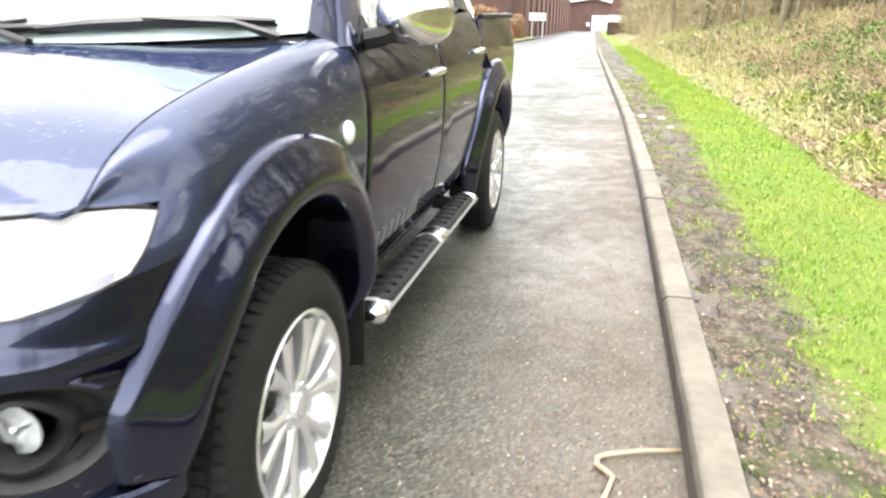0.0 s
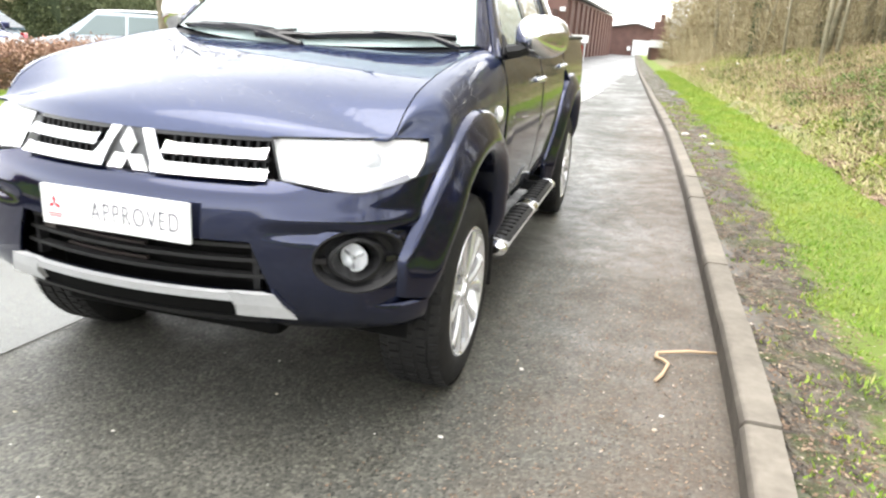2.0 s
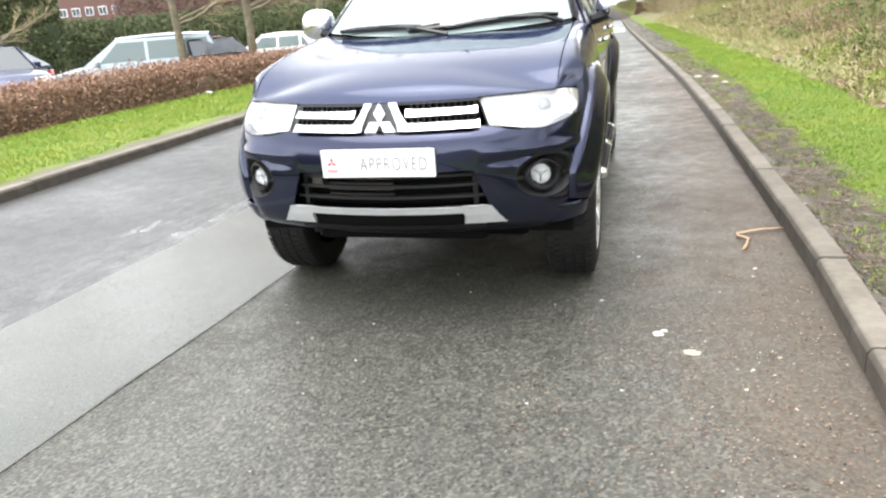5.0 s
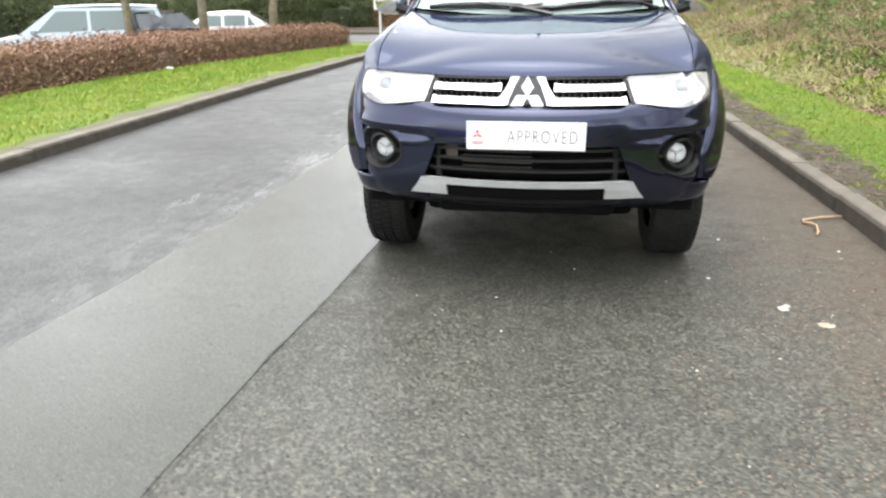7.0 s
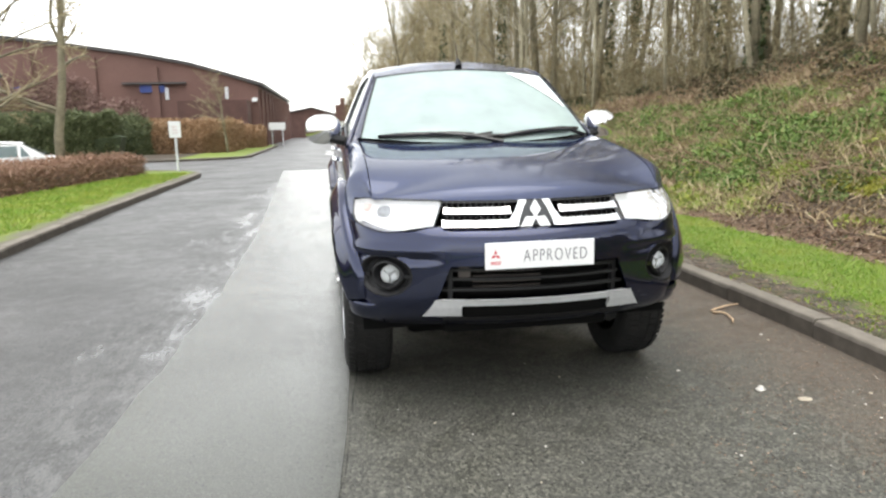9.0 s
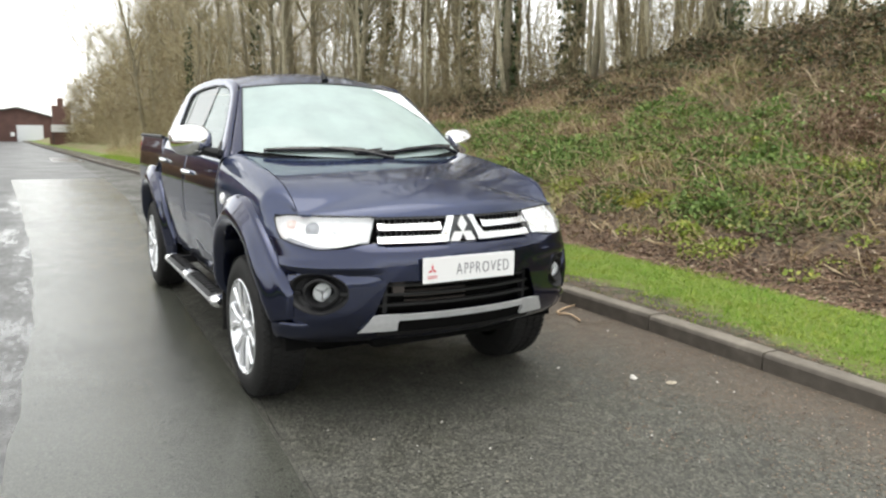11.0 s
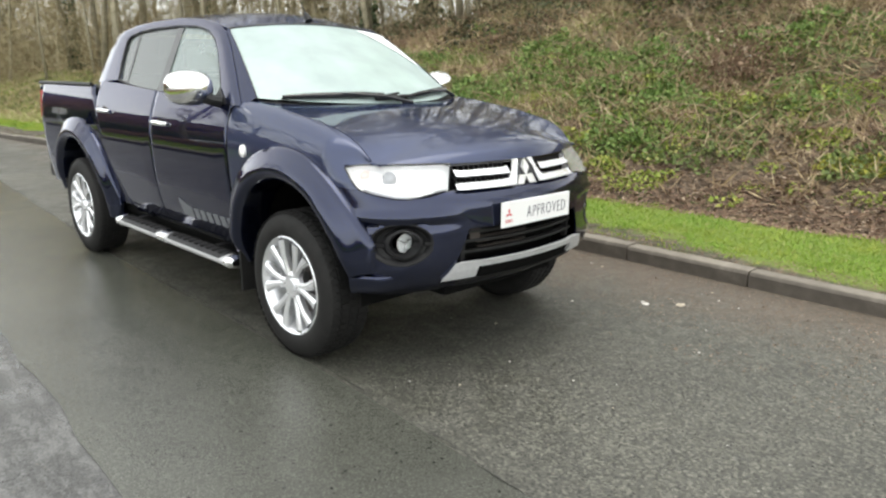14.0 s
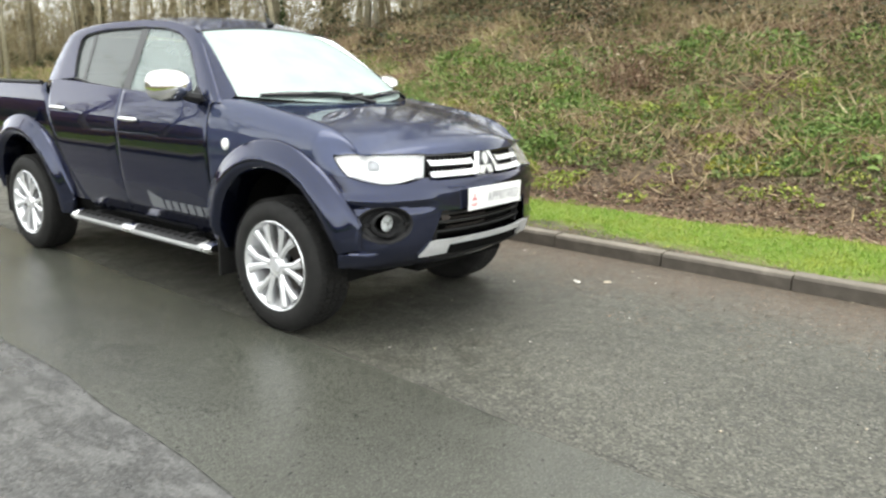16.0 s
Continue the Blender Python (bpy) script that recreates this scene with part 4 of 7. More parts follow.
def bumper_top(a):
    return lerp(a, [(0, 0.857), (0.64, 0.862), (0.74, 0.862), (0.90, 0.842), (1.1, 0.846), (1.5, 0.876), (1.8, 0.888), (2.0, 0.89)])


FOG_RX = 0.108


def fog_shape(dx, dz):
    """Under 1 inside the fog lamp's opening."""
    rz = 0.091 * (1 - 0.25 * abs(dx) / FOG_RX) if dx < 0 else 0.091
    return (abs(dx) / FOG_RX) ** 2.6 + (abs(dz) / max(0.03, rz)) ** 2.6


def intake_flare(x, z):
    """The intake grows wider towards its foot; 1 outside it."""
    k = 0.075 * min(1.0, max(-1.0, (0.630 - z) / 0.08))
    return 1 + k * (1.0 if x <= 0.42 else max(0.0, (0.62 - x) / 0.20))


def brow(x, z):
    """The moulded ridge over the fog lamp and the hollow beneath it."""
    across = min(1.0, max(0.0, (x - 0.44) / 0.10)) * min(1.0, max(0.0, (0.84 - x) / 0.05))
    return across * (0.013 * math.exp(-((z - 0.765) / 0.020) ** 2) - 0.010 * math.exp(-((z - 0.728) / 0.016) ** 2))


def bumper():
    cols = [0.42 / XC * i / 8 for i in range(9)] + [0.42 / XC + (1 - 0.42 / XC) * i / 10 for i in range(1, 11)] + [1 + i * 0.04 for i in range(1, 21)] + [1.84]
    levels = [0.40, 0.43, 0.46, 0.50, 0.525, 0.545, 0.565, 0.585, 0.605, 0.625, 0.645, 0.665, 0.682, 0.698, 0.712, 0.724, 0.736, 0.748, 0.76, 0.772, 0.785, 0.81, 0.835]
    rows = []
    for i, z in enumerate(levels + [None]):
        row = []
        for a in cols:
            zz = bumper_top(a) if z is None else min(z, bumper_top(a) - 0.002 * (len(levels) - i))
            tuck = 0.03 if i == 0 else (0.008 if i == 1 else 0.0)
            row.append(skin(a * intake_flare(a * XC, zz), zz, brow(skin(a, zz)[0], zz) - tuck))
        rows.append(row)
    rows.append([skin(a, bumper_top(a) + 0.003, -0.05) for a in cols])
    whole = Shape()
    for s in (1, -1):
        whole.grid(mirrored(rows, s))

    def keep(c):
        x = abs(c.x)
        if x / intake_flare(0.3, c.z) < 0.42 and 0.545 < c.z < 0.698:
            return False
        if fog_shape(x - 0.672, c.z - 0.648) < 1:
            return False
        return not math.hypot(c.y - ARCH_Y, c.z - ARCH_Z) < 0.50

    every = list(whole.f)
    cut(whole, keep)
    kept = {k for f in whole.f for k in f}
    gone = set()
    left_faces = set(whole.f)
    for f in every:
        if f not in left_faces:
            gone.update(f)
    for k in kept & gone:
        v = whole.v[k]
        dx, dz = abs(v.x) - 0.672, v.z - 0.648
        if abs(dx) < 0.17 and abs(dz) < 0.13:
            for _ in range(30):
                q = fog_shape(dx, dz)
                if abs(q - 1) < 0.02:
                    break
                g = q ** (-1 / 2.6) if q > 1e-6 else 1.5
                dx, dz = dx * (1 + (g - 1) * 0.7), dz * (1 + (g - 1) * 0.7)
            p = skin_at_x(min(0.80, 0.672 + dx), 0.648 + dz)
            whole.v[k] = Vector((math.copysign(p[0], v.x), p[1], p[2]))
    return part("front_bumper", sealed(whole), PAINT, truck, smooth=True, merge=True, thick=0.012)


front_bumper = bumper()
for s in (1, -1):
    rows = []
    for z, o, push in ((0.400, -0.02, 0.45), (0.416, 0.006, 1.0), (0.440, 0.010, 1.0), (0.480, 0.010, 1.0), (0.497, 0.008, 0.97), (0.505, 0.003, 0.88), (0.511, -0.006, 0.0)):
        row = []
        for i in range(13):
            t = i / 12
            row.append(skin(1.16 + 0.53 * t, z, (o if o < 0 else o * min(1.0, 0.25 + 2.5 * t)) + 0.046 * push * t * t * (3 - 2 * t)))
        row.append(skin(1.70, z, -0.05))
        rows.append(row)
    part("bumper_corner", Shape().grid(mirrored(rows, s)), PAINT, truck, smooth=True)


def strip_on_skin(poly_rows, out_front, out_back, s=1):
    """A slab that follows the front: rows of (x, z) pairs give its face; it goes back to a second depth."""
    fronts = out_front if isinstance(out_front, tuple) else (out_front,) * len(poly_rows)
    face = [[skin_at_x(x, z, o) for x, z in r] for r, o in zip(poly_rows, fronts)]
    rear = [[skin_at_x(x, z, out_back) for x, z in r] for r in poly_rows]
    sh = Shape()
    sh.grid(mirrored(face, s)).grid(mirrored(rear, s))
    n, w = len(face), len(face[0])
    ring = [(0, k) for k in range(w)] + [(i, w - 1) for i in range(1, n)] + [(n - 1, k) for k in range(w - 2, -1, -1)] + [(i, 0) for i in range(n - 2, 0, -1)]
    m = n * w
    ids = [i * w + k for i, k in ring]
    for p, q in zip(ids, ids[1:] + ids[:1]):
        sh.f.append((p, q, q + m, p + m))
    return sh


def band(x0, x1, z0, z1, n=10):
    """Rows for a level band; the ends may have their own heights as pairs."""
    zs0, zs1 = (z0 if isinstance(z0, tuple) else (z0, z0)), (z1 if isinstance(z1, tuple) else (z1, z1))
    low = [(x0 + (x1 - x0) * i / n, zs0[0] + (zs0[1] - zs0[0]) * i / n) for i in range(n + 1)]
    high = [(x0 + (x1 - x0) * i / n, zs1[0] + (zs1[1] - zs1[0]) * i / n) for i in range(n + 1)]
    return [low, high]


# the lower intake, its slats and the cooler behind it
intake = part("lower_grille", strip_on_skin(band(-0.47, 0.47, 0.535, 0.705, 16), -0.10, -0.12), INSIDE_SHADE, truck)
for z in (0.575, 0.625, 0.668):
    part("slat", strip_on_skin(band(-0.425 * intake_flare(0.3, z), 0.425 * intake_flare(0.3, z), z, z + 0.012, 16), -0.03, -0.06), SLAT, intake)
for x in (-0.41, 0.39):
    part("slat", strip_on_skin(band(x, x + 0.02, 0.54, 0.70, 2), -0.03, -0.06), PLASTIC, intake)
for i in range(4):
    part("cooler_fin", strip_on_skin(band(-0.30, 0.03, 0.585 + i * 0.024, 0.593 + i * 0.024, 8), -0.07, -0.085), FIN, intake)
part("cooler_bracket", strip_on_skin(band(-0.365, -0.31, 0.63, 0.69, 2), -0.04, -0.08), FIN, intake)

# the silver skid bar with its angled ends
skid = part("skid_plate", strip_on_skin(band(-0.36, 0.36, 0.521, 0.544, 14), 0.024, -0.01), SILVER, truck, "satin silver skid bar", bevel=0.005)
for s in (1, -1):
    rows = [[(0.345, 0.468), (0.40, 0.467), (0.455, 0.467), (0.505, 0.466)], [(0.345, 0.505), (0.39, 0.505), (0.44, 0.505), (0.478, 0.503)], [(0.335, 0.545), (0.38, 0.545), (0.425, 0.545), (0.455, 0.542)]]
    part("skid_end", strip_on_skin(rows, 0.024, -0.01, s), SILVER, skid, bevel=0.005)
# no opening here: a near-black slab on the bumper paints the slot's shade
part("lower_slot", strip_on_skin(band(-0.345, 0.345, 0.450, 0.519, 12), 0.011, -0.02), INSIDE_SHADE, truck)
part("lower_lip", strip_on_skin(band(-0.42, 0.42, 0.438, 0.455, 12), 0.016, -0.02), PLASTIC, truck, bevel=0.003)


def fog_lamp(s):
    cx, cz = 0.672, 0.648
    top = part("fog_lamp_housing", Shape(), PLASTIC, truck)
    sh = Shape()
    rows = []
    turns = 40
    for rx, rz, out, sq in ((0.115, 0.099, -0.004, 2.5), (0.113, 0.097, 0.0075, 2.5), (0.108, 0.092, 0.0075, 2.5), (0.102, 0.087, 0.000, 2.5), (0.092, 0.080, -0.022, 2.3), (0.078, 0.074, -0.028, 2.0), (0.070, 0.068, -0.006, 2.0), (0.060, 0.060, -0.004, 2.0), (0.046, 0.046, -0.035, 2.0), (0.041, 0.041, -0.055, 2.0)):
        row = []
        for k in range(turns):
            t = 2 * math.pi * k / turns
            c, d = math.cos(t), math.sin(t)
            e = 2 / sq
            dx, dz = rx * math.copysign(abs(c) ** e, c), rz * math.copysign(abs(d) ** e, d)
            if dx < 0:
                dz *= 1 - 0.25 * abs(dx) / rx
            p = skin_at_x(min(0.785, cx + dx), cz + dz)
            row.append((s * (p[0] + out * 0.45), p[1] - out * 0.89, p[2]))
        rows.append(row)
    sh.grid(rows, True)
    part("bezel", sh, PLASTIC, top, smooth=True)
    for x0 in (-0.114, 0.072):
        part("bezel_bar", strip_on_skin(band(cx + x0, cx + x0 + 0.040, cz - 0.008, cz + 0.008, 2), 0.004, -0.03, s), GLOSS_BLACK, top)
    p = skin_at_x(cx, cz)
    c = Vector((s * (p[0] - 0.016), p[1] + 0.032, cz))
    glass, bowl = Shape(), Shape()
    for target, profile in ((glass, [(0.041, 0.0), (0.037, 0.008), (0.024, 0.014), (0.001, 0.016)]), (bowl, [(0.043, 0.0), (0.040, -0.010), (0.024, -0.022), (0.001, -0.026)])):
        rows = []
        for r, d in profile:
            rows.append([(c.x + s * 0.45 * d + r * math.cos(2 * math.pi * k / 24), c.y - 0.89 * d, c.z + r * math.sin(2 * math.pi * k / 24)) for k in range(24)])
        target.grid(rows, True)
    lamp = part("fog_lamp", bowl, REFLECTOR, top, "round clear fog lamp", smooth=True)
    part("bulb", Shape().tube([c + Vector((0, 0.02, 0)), c + Vector((0, -0.006, 0))], [0.012, 0.009], 10), CHROME, lamp)
    for k in range(3):
        t = k * 2.094 + 0.5
        part("lens_rib", Shape().tube([c + Vector((0, -0.006, 0)), c + Vector((0.034 * math.cos(t), 0.0, 0.034 * math.sin(t)))], [0.005, 0.004], 6), CHROME, lamp)
    part("lens", glass, CLEAR_LENS, lamp, smooth=True)
    return top


for s in (1, -1):
    fog_lamp(s)

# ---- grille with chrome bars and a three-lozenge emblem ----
grille = part("grille", strip_on_skin(band(-0.425, 0.425, 0.858, 0.985, 16), -0.045, -0.06), INSIDE_SHADE, truck, "black grille with chrome bars")
part("surround", strip_on_skin(band(-0.425, 0.425, 0.972, 0.988, 16), 0.0, -0.05), GLOSS_BLACK, grille)
part("surround", strip_on_skin(band(-0.44, 0.44, 0.857, 0.871, 16), 0.004, -0.05), GLOSS_BLACK, grille)
for s in (1, -1):
    part("chrome_bar", strip_on_skin(band(0.100, 0.412, (0.872, 0.874), (0.899, 0.898), 10), (0.026, 0.008), -0.02, s), CHROME, grille, bevel=0.004)
    part("chrome_bar", strip_on_skin([[(0.040, 0.982), (0.067, 0.982)], [(0.057, 0.940), (0.088, 0.936)], [(0.075, 0.896), (0.112, 0.902)], [(0.084, 0.873), (0.145, 0.874)]], (0.004, 0.012, 0.020, 0.026), -0.02, s), CHROME, grille, bevel=0.004)
    part("chrome_bar", strip_on_skin(band(0.116, 0.402, (0.929, 0.931), (0.954, 0.953), 8), (0.024, 0.006), -0.02, s), CHROME, grille, bevel=0.004)
    for i in range(11):
        x = 0.125 + i * 0.027
        part("grille_rib", strip_on_skin([[(x, 0.872), (x + 0.007, 0.872)], [(x, 0.972), (x + 0.007, 0.972)]], -0.012, -0.045, s), PLASTIC, grille)
    part("grille_slat", strip_on_skin(band(0.10, 0.41, 0.914, 0.922, 8), -0.008, -0.045, s), PLASTIC, grille)
part("emblem_plate", strip_on_skin([[(-0.085, 0.866), (0.0, 0.866), (0.085, 0.866)], [(-0.042, 0.98), (0.0, 0.98), (0.042, 0.98)]], 0.002, -0.03), EMBLEM_GREY, grille, "grey emblem plate")
for ang in (90, 210, 330):
    a, c0 = 0.042, 0.906
    pts = []
    for t, r in ((0, 0.004), (30, a), (0, a * 1.732), (-30, a)):
        w = radians(ang + t)
        pts.append((r * math.cos(w), c0 + r * math.sin(w)))
    part("lozenge", strip_on_skin([[pts[0], pts[1]], [pts[3], pts[2]]], 0.018, 0.002), SATIN, grille, "silver lozenge", bevel=0.004)


# ---- headlights ----
def headlight(s):
    n = 22
    top_z = [(0.0, 0.984), (0.5, 0.990), (0.8, 0.986), (0.93, 0.980), (1.0, 0.974)]
    low_z = [(0.0, 0.866), (0.12, 0.862), (0.34, 0.846), (0.5, 0.848), (0.75, 0.862), (0.92, 0.878), (1.0, 0.886)]

    def patch(out, shrink=0.0):
        rows = []
        for i in range(n + 1):
            u = shrink + (1 - 2 * shrink) * i / n
            row = []
            for k in range(7):
                f = shrink + (1 - 2 * shrink) * k / 6
                z0, z1 = lerp(u, low_z), lerp(u, top_z)
                z = z0 + (z1 - z0) * f
                a0 = 0.700 - 0.072 * f
                a = a0 + (1.53 + 0.12 * f - a0) * u
                row.append(skin(a, z, out))
            rows.append(row)
        return mirrored(rows, s)

    top = part("headlight", Shape().grid(patch(-0.035)), REFLECTOR, truck, "clear headlight with bright reflector", smooth=True)
    outer, inner = patch(0.004), patch(-0.036)
    ring = [(i, 0) for i in range(n)] + [(n, k) for k in range(6)] + [(i, 6) for i in range(n, 0, -1)] + [(0, k) for k in range(6, 0, -1)]
    sh = Shape().grid([[outer[i][k] for i, k in ring], [inner[i][k] for i, k in ring]], True)
    part("rim", sh, REFLECTOR, top)
    seal = Shape().tube([outer[i][k] for i, k in ring] + [outer[0][0]], [0.004] * (len(ring) + 1), 5, False)
    part("seal", seal, GLOSS_BLACK, top)

    def disc(a, z, r, out, depth, material, name, label=""):
        c = Vector(skin(a, z, out))
        q = Vector(skin(a, z, out + 0.01))
        w = (q - c).normalized()
        o = w.orthogonal().normalized()
        o2 = w.cross(o)
        rows = []
        for rr, d in ((r, -depth), (r, 0.0), (r * 0.86, 0.006), (r * 0.8, 0.0), (r * 0.5, 0.008), (0.001, 0.012)):
            rows.append([tuple(c + w * d + (o * math.cos(2 * math.pi * j / 24) + o2 * math.sin(2 * math.pi * j / 24)) * rr) for j in range(24)])
        part(name, Shape().grid(mirrored(rows, s), True), material, top, label, smooth=True)

    disc(1.10, 0.925, 0.032, -0.024, 0.03, SILVER_LENS, "dip_lamp", "grey round projector lens")
    disc(0.90, 0.922, 0.040, -0.032, 0.02, REFLECTOR, "main_lamp")
    disc(1.42, 0.938, 0.024, -0.028, 0.02, AMBER, "indicator", "pinkish amber indicator")
    part("lens", Shape().grid(patch(0.004)), LENS, top, "clear lens", smooth=True)


SILVER_LENS = mat("grey_projector_lens", (0.30, 0.32, 0.36), 0.12, 0.3)
for s in (1, -1):
    headlight(s)

# ---- white show plate on the bumper ----
plate = thing("show_plate", "white plastic show plate reading approved on the bumper", "plate")
part("backing", Shape().box(-0.2515, 0.2515, -0.912, -0.902, 0.688, 0.807), PLATE_WHITE, plate, bevel=0.002)
part("bracket", Shape().box(-0.20, 0.20, -0.902, -0.872, 0.705, 0.79), PLASTIC, plate)
font = bpy.data.curves.new("lettering", "FONT")
font.body, font.size, font.extrude, font.align_x = "APPROVED", 0.080, 0.0008, "LEFT"
font.space_character = 1.24
font.offset = -0.0013
letters = new("lettering", font)
letters.data.materials.append(INK)
letters.matrix_basis = pose(-0.078, -0.9131, 0.718, 90, 0, 0) @ Matrix.Diagonal((0.64, 1.0, 1, 1))
letters.parent = plate
bpy.context.view_layer.update()
flat = bpy.data.meshes.new_from_object(letters.evaluated_get(bpy.context.evaluated_depsgraph_get()))
bpy.data.objects.remove(letters)
lettering = part("lettering", flat, INK, plate, "dark outlined word approved")
flat.materials.clear()
flat.materials.append(INK)
lettering.matrix_basis = pose(-0.078, -0.9131, 0.718, 90, 0, 0) @ Matrix.Diagonal((0.64, 1.0, 1, 1))
for ang in (90, 210, 330):
    sh = Shape()
    for t, r in ((0, 0.0), (30, 0.013), (0, 0.024), (-30, 0.013)):
        w = radians(ang + t)
        sh.v.append(Vector((-0.205 + r * math.cos(w), -0.9126, 0.752 + r * math.sin(w))))
    sh.f.append((0, 1, 2, 3))
    part("red_lozenge", sh, RED_INK, plate, thick=0.001)
for i, (w, z) in enumerate(((0.026, 0.719), (0.022, 0.711))):
    part("red_bar", Shape().box(-0.205 - w, -0.205 + w, -0.9128, -0.9118, z, z + 0.004), RED_INK, plate)

# ---- bonnet, wings and cowl ----
SEAM_X = 0.722
SEAM_LINE = [(-0.67, 0.700), (-0.60, 0.710), (-0.53, 0.719), (-0.45, 0.722), (0.6, 0.722)]


def seam_x(y):
    return lerp(y, SEAM_LINE)


SEAM = [(-0.62, 0.986), (-0.56, 0.993), (-0.545, 1.003), (-0.515, 1.030), (-0.485, 1.054), (-0.445, 1.077), (-0.384, 1.104), (-0.27, 1.134), (-0.1, 1.166), (0.0, 1.180), (0.2, 1.208), (0.4, 1.228), (0.56, 1.238)]
MID = [(-0.82, 0.985), (-0.808, 1.008), (-0.78, 1.034), (-0.72, 1.060), (-0.62, 1.086), (-0.45, 1.120), (-0.2, 1.160), (0.0, 1.188), (0.2, 1.210), (0.5, 1.235)]


CROWN = 2.7


def cowl_y(x):
    return 0.12 + 0.62 * x * x


def bonnet():
    n = 36
    rows = []
    for i in range(31):
        f = (i / 30) ** 1.25
        row = []
        zc = curve(-0.815 + 0.905 * f, MID) + 0.010 * min(1.0, f * 3)
        for k in range(n + 1):
            w = 2 * k / n - 1
            x = SEAM_X * w
            for _ in range(4):
                y0, y1 = front_y(x, 0.99) - 0.004, cowl_y(x) - 0.03
                y = y0 + (y1 - y0) * f
                x = (seam_x(y) - 0.0025) * w
            zs = curve(y, SEAM)
            z = zc - (zc - zs) * abs(w) ** CROWN
            if i == 0:
                z -= 0.012 * (1 - w**6)
            row.append((x, y, z))
        rows.append(row)
    part("bonnet", Shape().grid(rows), WET_SKYLIT_PAINT, truck, "bonnet beaded with rain", smooth=True, thick=0.008)


bonnet()


def arch_clear(c, r=0.50):
    return math.hypot(c.y - ARCH_Y, c.z - ARCH_Z) > r and math.hypot(c.y - 3.0, c.z - ARCH_Z) > r


KNEE = [(-0.62, 0.986), (-0.40, 0.984), (-0.30, 0.968), (-0.16, 0.95), (0.6, 0.95)]


def bonnet_slope(y):
    """How steeply the bonnet falls where it meets the wing."""
    x = seam_x(y)
    f = min(1.0, max(0.0, (y - front_y(x, 0.99)) / (cowl_y(x) - 0.03 - front_y(x, 0.99))))
    zc = curve(-0.815 + 0.905 * f, MID) + 0.010 * min(1.0, f * 3)
    return -CROWN * max(0.0, zc - curve(y, SEAM)) / x


def wing(s):
    whole = Shape()
    # the crown of the wing, from the shoulder up to the bonnet's shut line
    rows = []
    for i in range(70):
        y = -0.60 + 1.148 * i / 69
        knee, zs = curve(y, KNEE), curve(y, SEAM)
        xa, xe = skin_x_at_y(y, knee), seam_x(y) + 0.0025
        lean = (skin_x_at_y(y, knee) - skin_x_at_y(y, knee - 0.012)) / 0.012
        reach, rise, slope = max(0.004, xa - xe), max(0.002, zs - knee), bonnet_slope(y)
        p1 = (xe + 0.62 * reach, zs + 0.62 * reach * slope)
        p2 = (xa + lean * 0.55 * rise, knee + 0.55 * rise)
        row = []
        for k in range(13):
            t = k / 12
            c = ((1 - t) ** 3, 3 * t * (1 - t) ** 2, 3 * t * t * (1 - t), t**3)
            row.append((c[0] * xa + c[1] * p2[0] + c[2] * p1[0] + c[3] * xe - (0.006 if i == 69 else 0), y, c[0] * knee + c[1] * p2[1] + c[2] * p1[1] + c[3] * zs))
        rows.append(row)
    whole.grid(mirrored(rows, s))
    # the flank below the shoulder, behind the headlight
    rows = []
    for k in range(9):
        f = k / 8
        row = []
        for i in range(10):
            t = i / 9
            z0 = 0.880 + 0.106 * f
            a0 = 1.536 + 0.12 * f
            y = skin(a0, z0)[1] + (YC - skin(a0, z0)[1]) * t
            z = 0.880 + (curve(y, KNEE) - 0.880) * f
            row.append((skin_x_at_y(y, z), y, z))
        rows.append(row)
    whole.grid(mirrored(rows, s))
    rows = []
    for i in range(44):
        y = YC + (0.548 - YC) * i / 43
        knee = curve(y, KNEE)
        rows.append([(side_x(0.42 + (knee - 0.42) * k / 21) - (0.006 if i == 43 else 0), y, 0.42 + (knee - 0.42) * k / 21) for k in range(22)])
    whole.grid(mirrored(rows, s))
    sh = sealed(cut(whole, lambda c: arch_clear(c, 0.51)))
    part("front_wing", sh, WET_SKYLIT_PAINT, truck, smooth=True, merge=True, thick=0.008)


def flare(s, yc, a0, a1):
    """The broad lip round a wheel arch; angles in degrees from the rear, over the top."""
    prof = ((0.652, -0.006), (0.651, 0.016), (0.647, 0.026), (0.638, 0.032), (0.622, 0.039), (0.602, 0.050), (0.580, 0.063), (0.560, 0.073), (0.545, 0.077), (0.530, 0.076), (0.515, 0.069), (0.502, 0.056), (0.495, 0.038), (0.492, -0.05), (0.492, -0.12))
    rows = []
    n = 48
    for i in range(n + 1):
        t = radians(a0 + (a1 - a0) * i / n)
        fade = min(1, i / 5 + 0.15, (n - i) / 5 + 0.40)
        row = []
        for r, out in prof:
            rr = 0.492 + (r - 0.492) * (0.55 + 0.45 * fade)
            y, z = yc + rr * math.cos(t), ARCH_Z + rr * math.sin(t)
            base = bed_x(z)
            if yc < 1:
                base = skin_x_at_y(y, z)
                base += 0.30 * max(0.0, side_x(z) - base)
            row.append((base + out * (0.6 + 0.4 * fade), y, z))
        rows.append(row)
    part("wheel_arch_flare", Shape().grid(mirrored(rows, s)), PAINT, truck, smooth=True, thick=0.006)
    rows = []
    for i in range(25):
        t = radians(-5 + 190 * i / 24)
        rows.append([(s * x, yc + 0.50 * math.cos(t), ARCH_Z + 0.50 * math.sin(t)) for x in (0.78, 0.6, 0.42)])
    lining = Shape().grid(rows)
    lining.f.append(tuple(3 * i + 2 for i in range(25)))
    part("wheel_arch_liner", lining, INSIDE_SHADE, truck)


